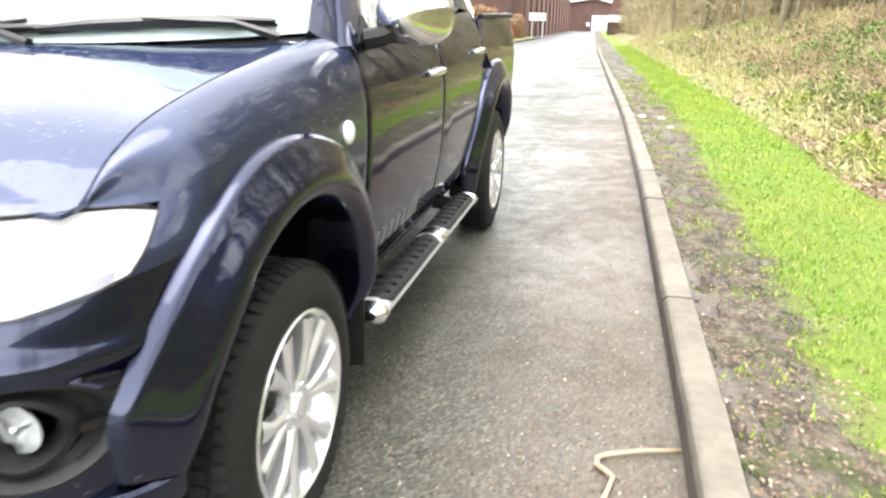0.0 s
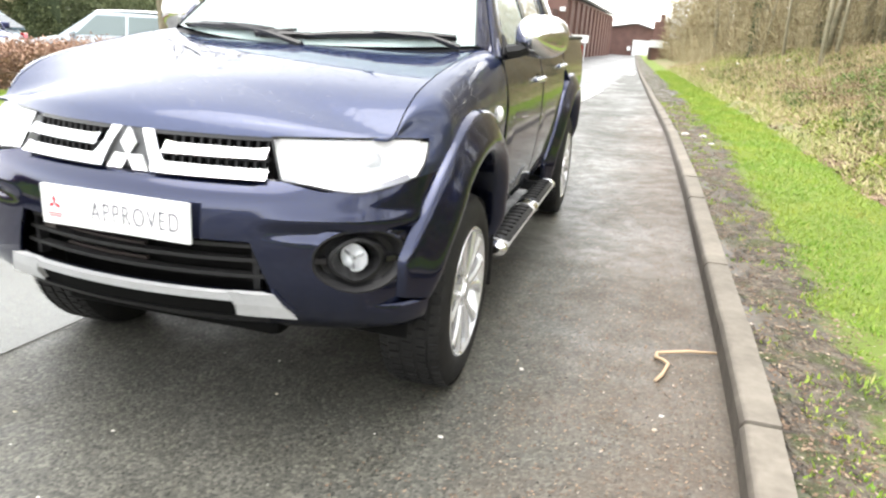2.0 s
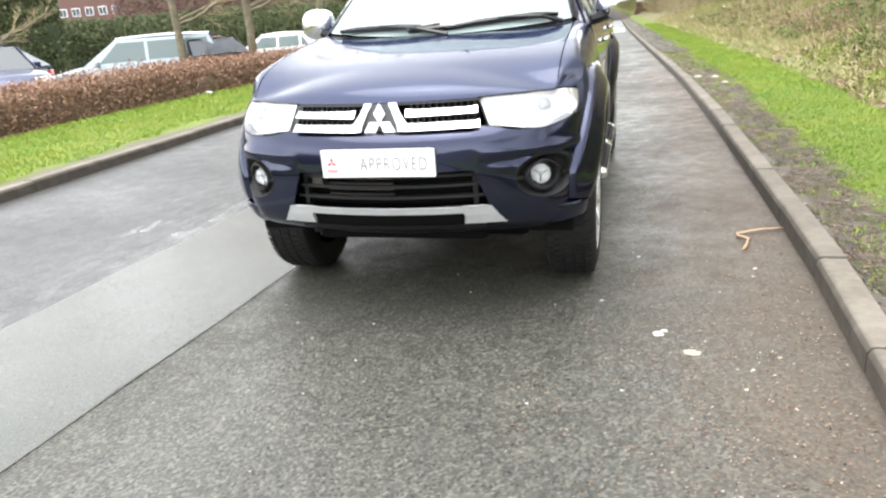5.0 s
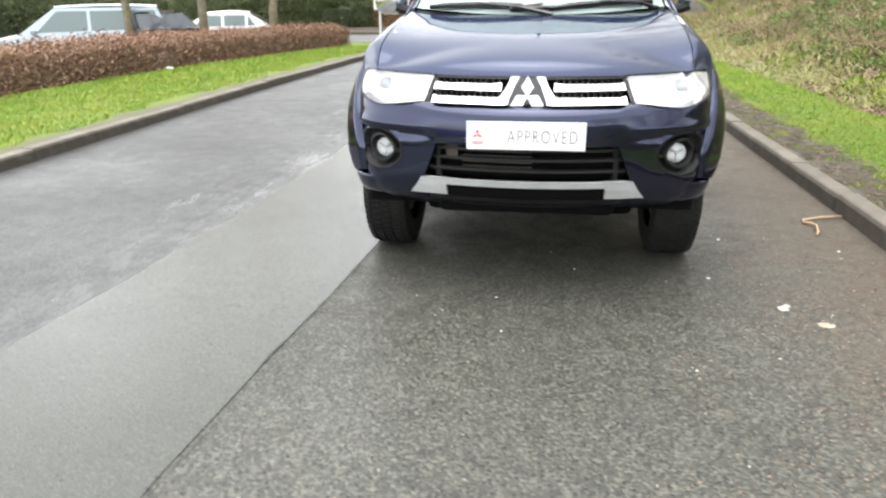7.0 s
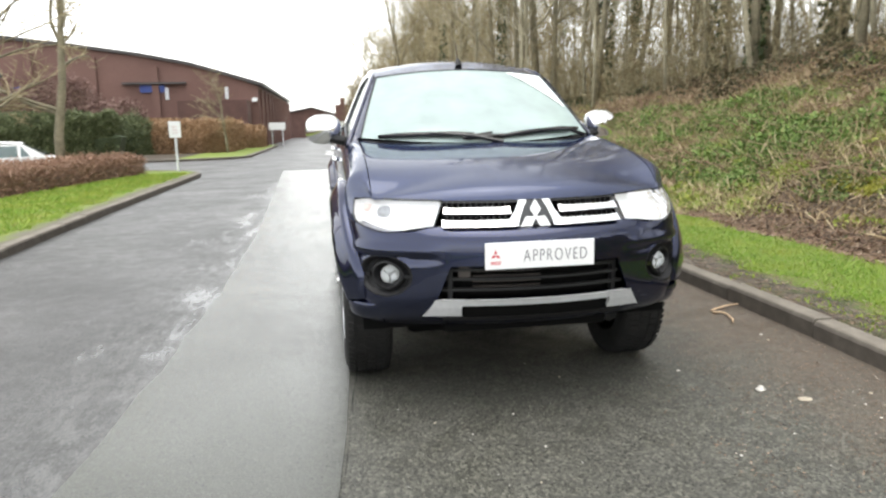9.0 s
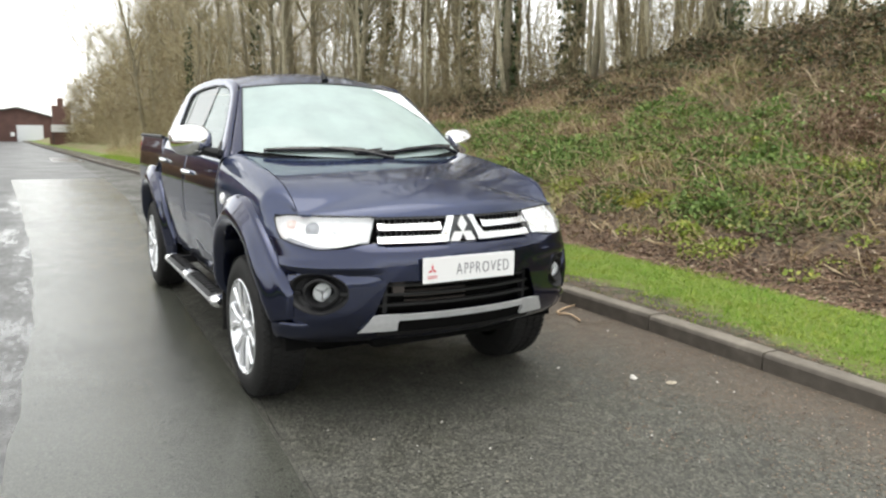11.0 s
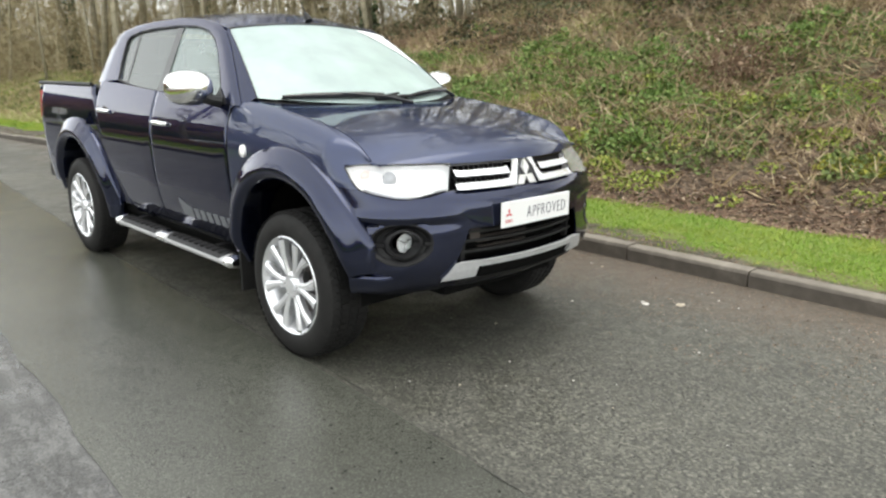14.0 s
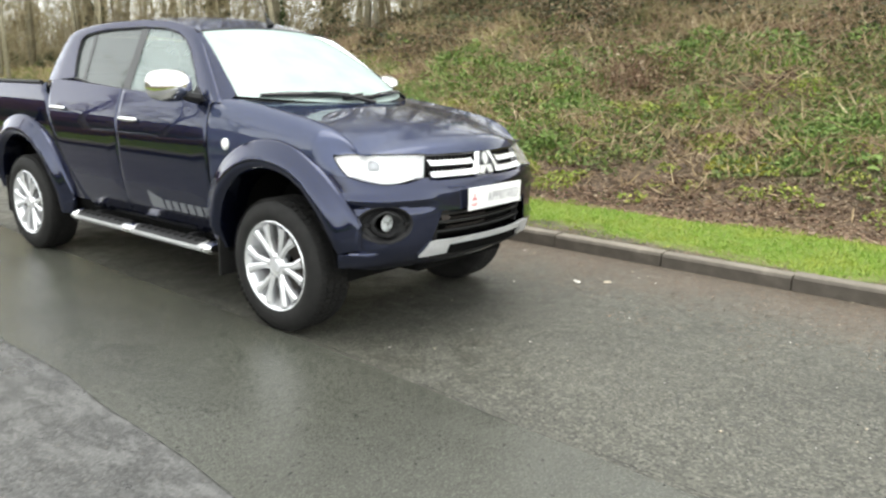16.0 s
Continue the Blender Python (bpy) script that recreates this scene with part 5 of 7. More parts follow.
BED = [(0.45, 0.765), (0.6, 0.790), (0.8, 0.812), (1.0, 0.818), (1.15, 0.808), (1.29, 0.790)]
DOOR_END = [(0.44, 2.12), (0.52, 2.16), (0.60, 2.21), (0.72, 2.305), (0.85, 2.40), (1.0, 2.49), (1.12, 2.545), (1.24, 2.585), (1.34, 2.61)]
BELT = [(0.45, 1.200), (0.7, 1.216), (1.5, 1.258), (2.2, 1.300), (2.68, 1.318)]


def bed_x(z):
    return lerp(z, BED)


def door(s, name, y0, y1, handle_y):
    """A door skin; y1 may follow the sweep of the cab's rear edge."""
    rows = []
    spans = [0, 0.007] + [0.03 + 0.94 * i / 26 for i in range(27)] + [0.993, 1.0]
    for i, f in enumerate(spans):
        row = []
        for k in range(26):
            g = k / 25
            z = 0.475 + (lerp(y0 + 0.5 * f, BELT) - 0.475) * g
            for _ in range(2):
                e = lerp(z, DOOR_END) - 0.006 if y1 is None else y1
                y = y0 + (e - y0) * f
                z = 0.475 + (lerp(y, BELT) - 0.475) * g
            x = side_x(z) + 0.004 * math.sin(math.pi * min(1, max(0, (z - 0.5) / 0.5))) * min(1.0, f * 6)
            if z < 0.62:
                x -= 0.012 * (0.62 - z) / 0.15
            if i == 0 or i == 30 or k == 0:
                x -= 0.0045
            row.append((x, y, z))
        rows.append(row)
    sh = biggest(cut(Shape().grid(mirrored(rows, s)), lambda c: arch_clear(c, 0.51)))
    d = part(name, sh, PAINT, truck, smooth=True, thick=0.01)
    hz = 1.074 if y0 < 1 else 1.112
    hx = side_x(hz)
    hp = [(hx + 0.010, handle_y - 0.10, hz), (hx + 0.030, handle_y - 0.075, hz + 0.002), (hx + 0.034, handle_y, hz + 0.004), (hx + 0.030, handle_y + 0.07, hz + 0.005), (hx + 0.008, handle_y + 0.095, hz + 0.005)]
    handle = part("handle", Shape().tube([(p[0] * s, p[1], p[2]) for p in hp], [0.010, 0.015, 0.0165, 0.015, 0.010], 10), CHROME, d, "chrome handle", smooth=True, sharp=60)
    cup = Shape()
    rows = []
    for r, o in ((1.0, 0.004), (0.7, 0.007), (0.02, 0.006)):
        rows.append([(s * (hx + o), handle_y + 0.065 * r * math.cos(2 * math.pi * j / 20), hz - 0.012 + 0.042 * r * math.sin(2 * math.pi * j / 20)) for j in range(20)])
    part("handle_cup", cup.grid(rows, True), GLOSS_BLACK, d, smooth=True)
    return d


def wheel_well_parts(s):
    wing(s)
    flare(s, ARCH_Y, -2, 167)
    flare(s, 3.0, 4, 186)
    front = door(s, "front_door", 0.5505, 1.545, 1.40)
    rear = door(s, "rear_door", 1.553, None, 2.37)
    joint = [(s * (side_x(z) + 0.0015), 0.5495, z) for z in (0.46, 0.6, 0.7, 0.8, 0.9, 1.0, 1.1, 1.16, 1.20)]
    part("door_joint", Shape().tube(joint, [0.0042] * len(joint), 6), INSIDE_SHADE, truck)
    # grey model lettering on the sill of the front door, as plain bars
    for i in range(7):
        y = 0.588 + i * 0.083
        wide, low, high = (0.068, 0.524, 0.584) if i < 6 else (0.17, 0.522, 0.628)
        sh = Shape()
        for lift in (-0.003, 0.003):
            for dy, z in ((0.0, low), (wide * 0.86, low), (wide, high), (0.010, high if i < 6 else 0.584)):
                x = side_x(z) + 0.004 * math.sin(math.pi * min(1, max(0, (z - 0.5) / 0.5))) - 0.08 * max(0.0, 0.62 - z)
                sh.v.append(Vector((s * (x + lift + 0.006), y + dy, z)))
        sh.f = [(0, 1, 2, 3), (7, 6, 5, 4), (0, 4, 5, 1), (1, 5, 6, 2), (2, 6, 7, 3), (3, 7, 4, 0)]
        part("decal_bar", sh, DECAL, front)
    # side repeater
    rows = []
    for r, o in ((0.034, 0.0), (0.032, 0.012), (0.02, 0.02), (0.001, 0.022)):
        rows.append([(s * (side_x(0.985) + o), 0.362 + 0.85 * r * math.cos(2 * math.pi * j / 20), 0.985 + r * math.sin(2 * math.pi * j / 20)) for j in range(20)])
    part("side_indicator", Shape().grid(rows, True), WHITE_LENS, truck, "small white side indicator", smooth=True)


DECAL = mat("silver_grey_decal", (0.13, 0.137, 0.15), 0.4)
for s in (1, -1):
    wheel_well_parts(s)


# ---- the cab above the belt ----
def rail_x(z):
    return 0.765 - 0.46 * (z - 1.25)


OUTER = [(0.47, 1.205), (0.58, 1.305), (0.70, 1.415), (0.82, 1.522), (0.93, 1.605), (1.05, 1.655), (1.25, 1.695), (1.6, 1.715), (2.0, 1.712), (2.3, 1.695), (2.5, 1.668), (2.595, 1.630), (2.64, 1.54), (2.67, 1.42), (2.69, 1.30)]
INNER = [(0.66, 1.215), (0.735, 1.29), (0.83, 1.395), (0.93, 1.50), (1.03, 1.575), (1.14, 1.622), (1.30, 1.652), (1.6, 1.668), (1.95, 1.665), (2.18, 1.652), (2.32, 1.632), (2.375, 1.60), (2.365, 1.52), (2.33, 1.42), (2.28, 1.325)]


def greenhouse(s):
    mids = [((a[0] + b[0]) / 2, (a[1] + b[1]) / 2) for a, b in zip(OUTER, INNER)]
    edge = [(a[0] * 0.9 + b[0] * 0.1, a[1] * 0.9 + b[1] * 0.1) for a, b in zip(OUTER, INNER)]
    rows = [[(rail_x(z) - 0.012, y, z) for y, z in OUTER], [(rail_x(z) + 0.001, y, z) for y, z in edge], [(rail_x(z) + 0.004, y, z) for y, z in mids], [(rail_x(z), y, z) for y, z in INNER], [(rail_x(z) - 0.02, y, z) for y, z in INNER]]
    part("side_frame", Shape().grid(mirrored(rows, s)), PAINT, truck, smooth=True, thick=0.012)

    def pane(name, outline, material, out):
        sh = Shape()
        for y, z in outline:
            sh.v.append(Vector((s * (rail_x(z) + out), y, z)))
        sh.f.append(tuple(range(len(outline))))
        return part(name, sh, material, truck)

    seal = Shape().tube([(s * (rail_x(z) - 0.004), y, z) for y, z in INNER + [(2.0, 1.285), (1.5, 1.255), (0.9, 1.225), (0.66, 1.215)]], [0.010] * (len(INNER) + 4), 6, False)
    part("window_seal", seal, PLASTIC, truck)
    f = [p for p in INNER if p[0] < 1.4]
    pane("front_window", f + [(1.52, 1.664), (1.50, 1.250), (0.9, 1.222)], SIDE_GLASS, -0.012)
    r = [p for p in INNER if 1.6 <= p[0] < 2.2]
    pane("rear_window", [(1.59, 1.667)] + r[1:] + [(2.20, 1.648), (2.13, 1.30), (1.585, 1.256)], TINTED, -0.012)
    pane("quarter_window", [(2.22, 1.646), (2.32, 1.632), (2.375, 1.60), (2.365, 1.52), (2.33, 1.42), (2.28, 1.325), (2.16, 1.30)], TINTED, -0.012)
    pane("b_pillar", [(1.515, 1.672), (1.60, 1.673), (1.592, 1.25), (1.495, 1.245)], GLOSS_BLACK, -0.006)
    pane("window_divider", [(2.19, 1.655), (2.225, 1.652), (2.165, 1.30), (2.125, 1.30)], GLOSS_BLACK, -0.008)
    sail = Shape()
    for x, y, z in ((0, 0.60, 1.215), (0, 0.74, 1.295), (0, 0.76, 1.22), (0, 0.74, 1.20)):
        sail.v.append(Vector((s * (rail_x(z) + 0.006), y, z)))
    sail.f.append((0, 1, 2, 3))
    part("mirror_sail", sail, PLASTIC, truck, thick=0.012)


for s in (1, -1):
    greenhouse(s)


def screen_point(u, v):
    """Windscreen: u from -1 to 1 across, v from 0 at the cowl to 1 at the roof."""
    xb, xt = 0.708 * u, 0.562 * u
    b = Vector((xb, cowl_y(xb) - 0.005, 1.213 + 0.07 * xb * xb))
    t = Vector((xt, 0.895 + 0.2 * xt * xt, 1.668 - 0.13 * xt * xt))
    p = b.lerp(t, v)
    p.z += 0.022 * math.sin(math.pi * v) * (1 - 0.4 * u * u)
    return p


part("windscreen", Shape().grid([[screen_point(-1 + i / 10, j / 8) for i in range(21)] for j in range(9)]), SCREEN, truck, "greenish windscreen with pale sky glare in its colour", smooth=True)
# flat white triangle laid over one upper corner of the windscreen
corner_rows = []
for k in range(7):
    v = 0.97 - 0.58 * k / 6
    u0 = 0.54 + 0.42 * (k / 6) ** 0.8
    corner_rows.append([screen_point(u0 + (0.965 - u0) * i / 4, v) + Vector((0, -0.003, 0.005)) for i in range(5)])
part("screen_corner", Shape().grid(corner_rows), mat("matt_white_corner", (0.85, 0.87, 0.87), 0.6), truck, "white area in the corner of the windscreen", smooth=True)
for s in (1, -1):
    outer = [(rail_x(z) - 0.012, y, z) for y, z in OUTER[:5]]
    rows = []
    for j in range(9):
        v = j / 8
        g = screen_point(1, v)
        w = v * 4
        k = min(3, int(w))
        o = Vector(outer[k]).lerp(Vector(outer[k + 1]), w - k)
        rows.append([g, g + Vector((0.004, -0.006, 0.004)), g.lerp(o, 0.5) + Vector((0.008, -0.008, 0)), o])
    part("a_pillar", Shape().grid(mirrored(rows, s)), PAINT, truck, smooth=True)
    part("screen_seal", Shape().tube([(screen_point(s, j / 8)) for j in range(9)], [0.007] * 9, 6), PLASTIC, truck)
part("header_seal", Shape().tube([screen_point(-1 + i / 10, 1.0) for i in range(21)], [0.007] * 21, 6), PLASTIC, truck)


def roof():
    rows = []
    for j in range(21):
        f = j / 20
        row = []
        for i in range(21):
            u = -1 + i / 10
            y0 = screen_point(u, 1).y + 0.004
            y = y0 + (2.60 - y0) * f
            ze = lerp(max(0.93, y), OUTER[4:12])
            xe = rail_x(ze) - 0.012
            if y < 1.05:
                k = (y - 0.9) / 0.15
                xe = 0.560 + (xe - 0.560) * min(1, max(0, k))
            z = ze + 0.058 * (1 - u * u)
            if j == 0:
                z = screen_point(u, 1).z + 0.003
            row.append((xe * u, y, z))
        rows.append(row)
    part("roof", Shape().grid(rows), WET_SKYLIT_PAINT, truck, "roof beaded with rain", smooth=True)
    rows = []
    for z in (1.0, 1.33, 1.63):
        rows.append([(-1 * (rail_x(z) - 0.02) + 2 * (rail_x(z) - 0.02) * i / 8, 2.665 - (z - 1.3) * 0.12, z) for i in range(9)])
    rows[-1] = [(x * 0.95, 2.59, z + 0.01) for x, y, z in rows[-1]]
    part("cab_back", Shape().grid(rows), PAINT, truck)


roof()
aerial = part("aerial_base", Shape().tube([(0, 0.985, 1.715), (0, 1.0, 1.735), (0, 1.02, 1.745)], [0.020, 0.016, 0.010], 8), PLASTIC, truck)
part("aerial_mast", Shape().tube([(0, 1.0, 1.735), (0, 1.10, 1.88)], [0.004, 0.002], 6), PLASTIC, aerial)
part("aerial_foot", Shape().tube([(0, 0.97, 1.695), (0, 0.985, 1.72)], [0.026, 0.020], 8), PLASTIC, aerial)

# cowl and wipers
rows = []
for f in (0, 1):
    rows.append([(0.70 * (i / 10 - 1), cowl_y(0.70 * (i / 10 - 1)) - (0.055 if f == 0 else -0.01), (1.192 if f == 0 else 1.203) + 0.07 * (0.7 * (i / 10 - 1)) ** 2) for i in range(21)])
part("cowl", Shape().grid(rows), PLASTIC, truck)


def wiper(points, arm):
    top = part("wiper", Shape().tube(points, [0.008] + [0.016] * (len(points) - 2) + [0.009], 6), GLOSS_BLACK, truck, "black wiper")
    part("blade", Shape().tube([Vector(p) + Vector((0, 0.012, -0.010)) for p in points], [0.006] * len(points), 4), RUBBER, top)
    part("arm", Shape().tube(arm, [0.014, 0.010, 0.007], 6), GLOSS_BLACK, top)


def on_glass(u, v, lift):
    p = screen_point(u, v)
    return p + Vector((0, -0.6, 0.8)) * lift


wiper([on_glass(u, v, 0.022) for u, v in ((-0.86, 0.0), (-0.68, 0.028), (-0.48, 0.048), (-0.28, 0.058), (-0.10, 0.06))], [on_glass(0.12, -0.03, 0.02), on_glass(-0.12, 0.02, 0.035), on_glass(-0.46, 0.05, 0.035)])
wiper([on_glass(u, v, 0.022) for u, v in ((0.10, 0.03), (0.30, 0.05), (0.50, 0.06), (0.72, 0.06), (0.90, 0.04))], [on_glass(0.92, -0.05, 0.02), on_glass(0.78, 0.02, 0.035), on_glass(0.48, 0.06, 0.035)])
wiper([on_glass(u, v, 0.022) for u, v in ((-0.18, 0.02), (-0.04, 0.025), (0.14, 0.04))], [on_glass(-0.2, 0.02, 0.02), on_glass(-0.1, 0.04, 0.025), on_glass(0.05, 0.06, 0.03)])


def door_mirror(s):
    top = part("door_mirror", Shape().tube([(s * 0.79, 0.665, 1.225), (s * 0.84, 0.675, 1.235), (s * 0.88, 0.70, 1.255)], [0.032, 0.030, 0.034], 8), PLASTIC, truck, "chrome door mirror")
    cx, cy, cz = 0.925, 0.735, 1.298
    rows = []
    dome = [(0.015 - 0.10 * math.cos(0.02 + 1.55 * i / 11), math.sin(0.02 + 1.55 * i / 11)) for i in range(12)]
    for d, k in dome + [(0.05, 0.985)]:
        row = []
        for j in range(28):
            t = 2 * math.pi * j / 28
            c, e = math.cos(t), math.sin(t)
            q = 2 / 2.6
            row.append((s * (cx + 0.115 * k * math.copysign(abs(c) ** q, c)), cy + d + 0.03 * c * k, cz + 0.093 * k * math.copysign(abs(e) ** q, e)))
        rows.append(row)
    cap = part("cap", Shape().grid(rows, True), CHROME, top, "chrome cap", smooth=True)
    sh = Shape()
    sh.v = [Vector(p) for p in rows[-1]]
    sh.f = [tuple(range(28))]
    part("glass", sh, MIRROR, top, "mirror glass")
    part("foot", Shape().box(min(s * 0.82, s * 0.86), max(s * 0.82, s * 0.86), 0.69, 0.77, 1.23, 1.33), PLASTIC, top, bevel=0.015)


for s in (1, -1):
    door_mirror(s)


# ---- cargo bed ----
def bed_side(s):
    rows = []
    for i in range(46):
        f = i / 45
        row = []
        for k in range(26):
            z = 0.46 + 0.825 * k / 25
            y0 = lerp(z, DOOR_END) + 0.008 if z < 1.2 else 2.64 + (z - 1.2) * 0.3
            y1 = 4.02 - max(0, 0.75 - z) * 0.35
            y = y0 + (y1 - y0) * f
            # the side rolls inwards towards the rail
            x = bed_x(z) - 0.05 * max(0, (y - 3.85) / 0.17) ** 2 - 0.022 * min(1, max(0, (z - 1.02) / 0.26)) ** 2
            if i == 0:
                x -= 0.012
            row.append((x, y, z))
        rows.append(row)
    sh = sealed(cut(Shape().grid(mirrored(rows, s)), lambda c: arch_clear(c, 0.51)))
    part("bed_side", sh, PAINT, truck, smooth=True, thick=0.012)
    part("bed_rail", Shape().tube([(s * 0.778, 2.70, 1.288), (s * 0.778, 3.3, 1.290), (s * 0.765, 4.02, 1.288)], [0.016] * 3, 8), PLASTIC, truck)
    tl = [[(0.755 + 0.01, 4.03, z), (bed_x(z) + 0.004 - 0.03, 4.0, z), (bed_x(z) - 0.018, 3.96, z)] for z in (1.0, 1.06, 1.12, 1.18, 1.225)]
    part("tail_light", Shape().grid(mirrored(tl, s)), RED_LENS, truck, "red tail light", smooth=True, thick=0.02)
    # mud flaps
    part("mud_flap", Shape().box(min(s * 0.60, s * 0.84), max(s * 0.60, s * 0.84), 0.47, 0.485, 0.20, 0.46), RUBBER, truck, bevel=0.004)
    part("mud_flap", Shape().box(min(s * 0.60, s * 0.82), max(s * 0.60, s * 0.82), 3.44, 3.455, 0.22, 0.52), RUBBER, truck, bevel=0.004)


for s in (1, -1):
    bed_side(s)
part("tailgate", Shape().box(-0.77, 0.77, 3.99, 4.06, 0.62, 1.27), PAINT, truck, bevel=0.02)
part("tonneau_cover", Shape().box(-0.765, 0.765, 2.69, 4.0, 1.24, 1.268), PLASTIC, truck, bevel=0.01)
part("rear_bumper", Shape().box(-0.74, 0.74, 4.02, 4.16, 0.46, 0.60), PLASTIC, truck, bevel=0.02)

# ---- sills, side steps, underbody ----
for s in (1, -1):
    part("sill", Shape().grid(mirrored([[(0.77, y, 0.482), (0.765, y, 0.455), (0.74, y, 0.415), (0.70, y, 0.395)] for y in (0.50, 1.2, 2.12)], s)), PAINT, truck, smooth=True, thick=0.01)
    step = part("side_step", Shape(), PLASTIC, truck, "chrome and black side step")
    rows = []
    for y in [0.55 + 1.63 * i / 12 for i in range(13)]:
        rows.append([(s * (0.824 + 0.062 * math.cos(t)), y, 0.352 + 0.034 * math.sin(t)) for t in [2 * math.pi * j / 16 for j in range(16)]])
    part("tube", Shape().grid(rows, True), SILVER, step, smooth=True)
    for y0, y1 in ((0.62, 1.36), (1.50, 2.13)):
        rows = []
        for y in (y0, y0 + 0.03, y1 - 0.03, y1):
            w = 0.75 if y in (y0, y1) else 1.0
            rows.append([(s * (0.824 + 0.063 * math.cos(t) * w), y, 0.353 + 0.037 * math.sin(t)) for t in [0.35 + 2.3 * j / 8 for j in range(9)]])
        pad = part("tread_pad", Shape().grid(rows), PLASTIC, step, "black tread pad", smooth=True, thick=0.004)
        k = int((y1 - y0) / 0.075)
        for i in range(k):
            y = y0 + 0.05 + i * 0.075
            part("tread_bar", Shape().box(-0.038 + s * 0.828, 0.038 + s * 0.828, y, y + 0.022, 0.386, 0.395), RUBBER, pad, bevel=0.003)
    for y0, y1 in ((0.535, 0.60), (2.13, 2.205), (1.38, 1.48)):
        rows = []
        for f in (0, 0.3, 0.7, 1.0):
            y = y0 + (y1 - y0) * f
            k = 1.06 if 0 < f < 1 else (1.03 if y0 > 1.3 and y1 < 1.6 else 0.55)
            rows.append([(s * (0.824 + 0.064 * k * math.cos(t)), y, 0.352 + 0.037 * k * math.sin(t)) for t in [2 * math.pi * j / 16 for j in range(16)]])
        sh = Shape().grid(rows, True)
        sh.f += [tuple(range(16)), tuple(range(48, 64))]
        part("end_cap", sh, CHROME, step, "chrome cap", smooth=True)
    for y in (0.8, 1.95):
        part("bracket", Shape().box(min(s * 0.6, s * 0.80), max(s * 0.6, s * 0.80), y, y + 0.05, 0.345, 0.40), PLASTIC, step)
part("underbody", Shape().box(-0.72, 0.72, 0.50, 2.45, 0.36, 0.47), INSIDE_SHADE, truck, bevel=0.03)
part("chassis", Shape().box(-0.54, 0.54, -0.30, 3.9, 0.23, 0.36), INSIDE_SHADE, truck, bevel=0.04)
part("engine_bay", Shape().box(-0.41, 0.41, -0.70, 0.55, 0.34, 0.93), INSIDE_SHADE, truck, bevel=0.03)
part("rear_frame", Shape().box(-0.42, 0.42, 2.4, 4.0, 0.40, 0.66), INSIDE_SHADE, truck, bevel=0.03)
part("undertray", Shape().box(-0.36, 0.36, -0.60, -0.1, 0.40, 0.44), PLASTIC, truck, bevel=0.02)
for y in (0.0, 3.0):
    part("axle", Shape().tube([(-0.66, y, WHEEL_Z), (0.66, y, WHEEL_Z)], [0.05, 0.05], 10), INSIDE_SHADE, truck)


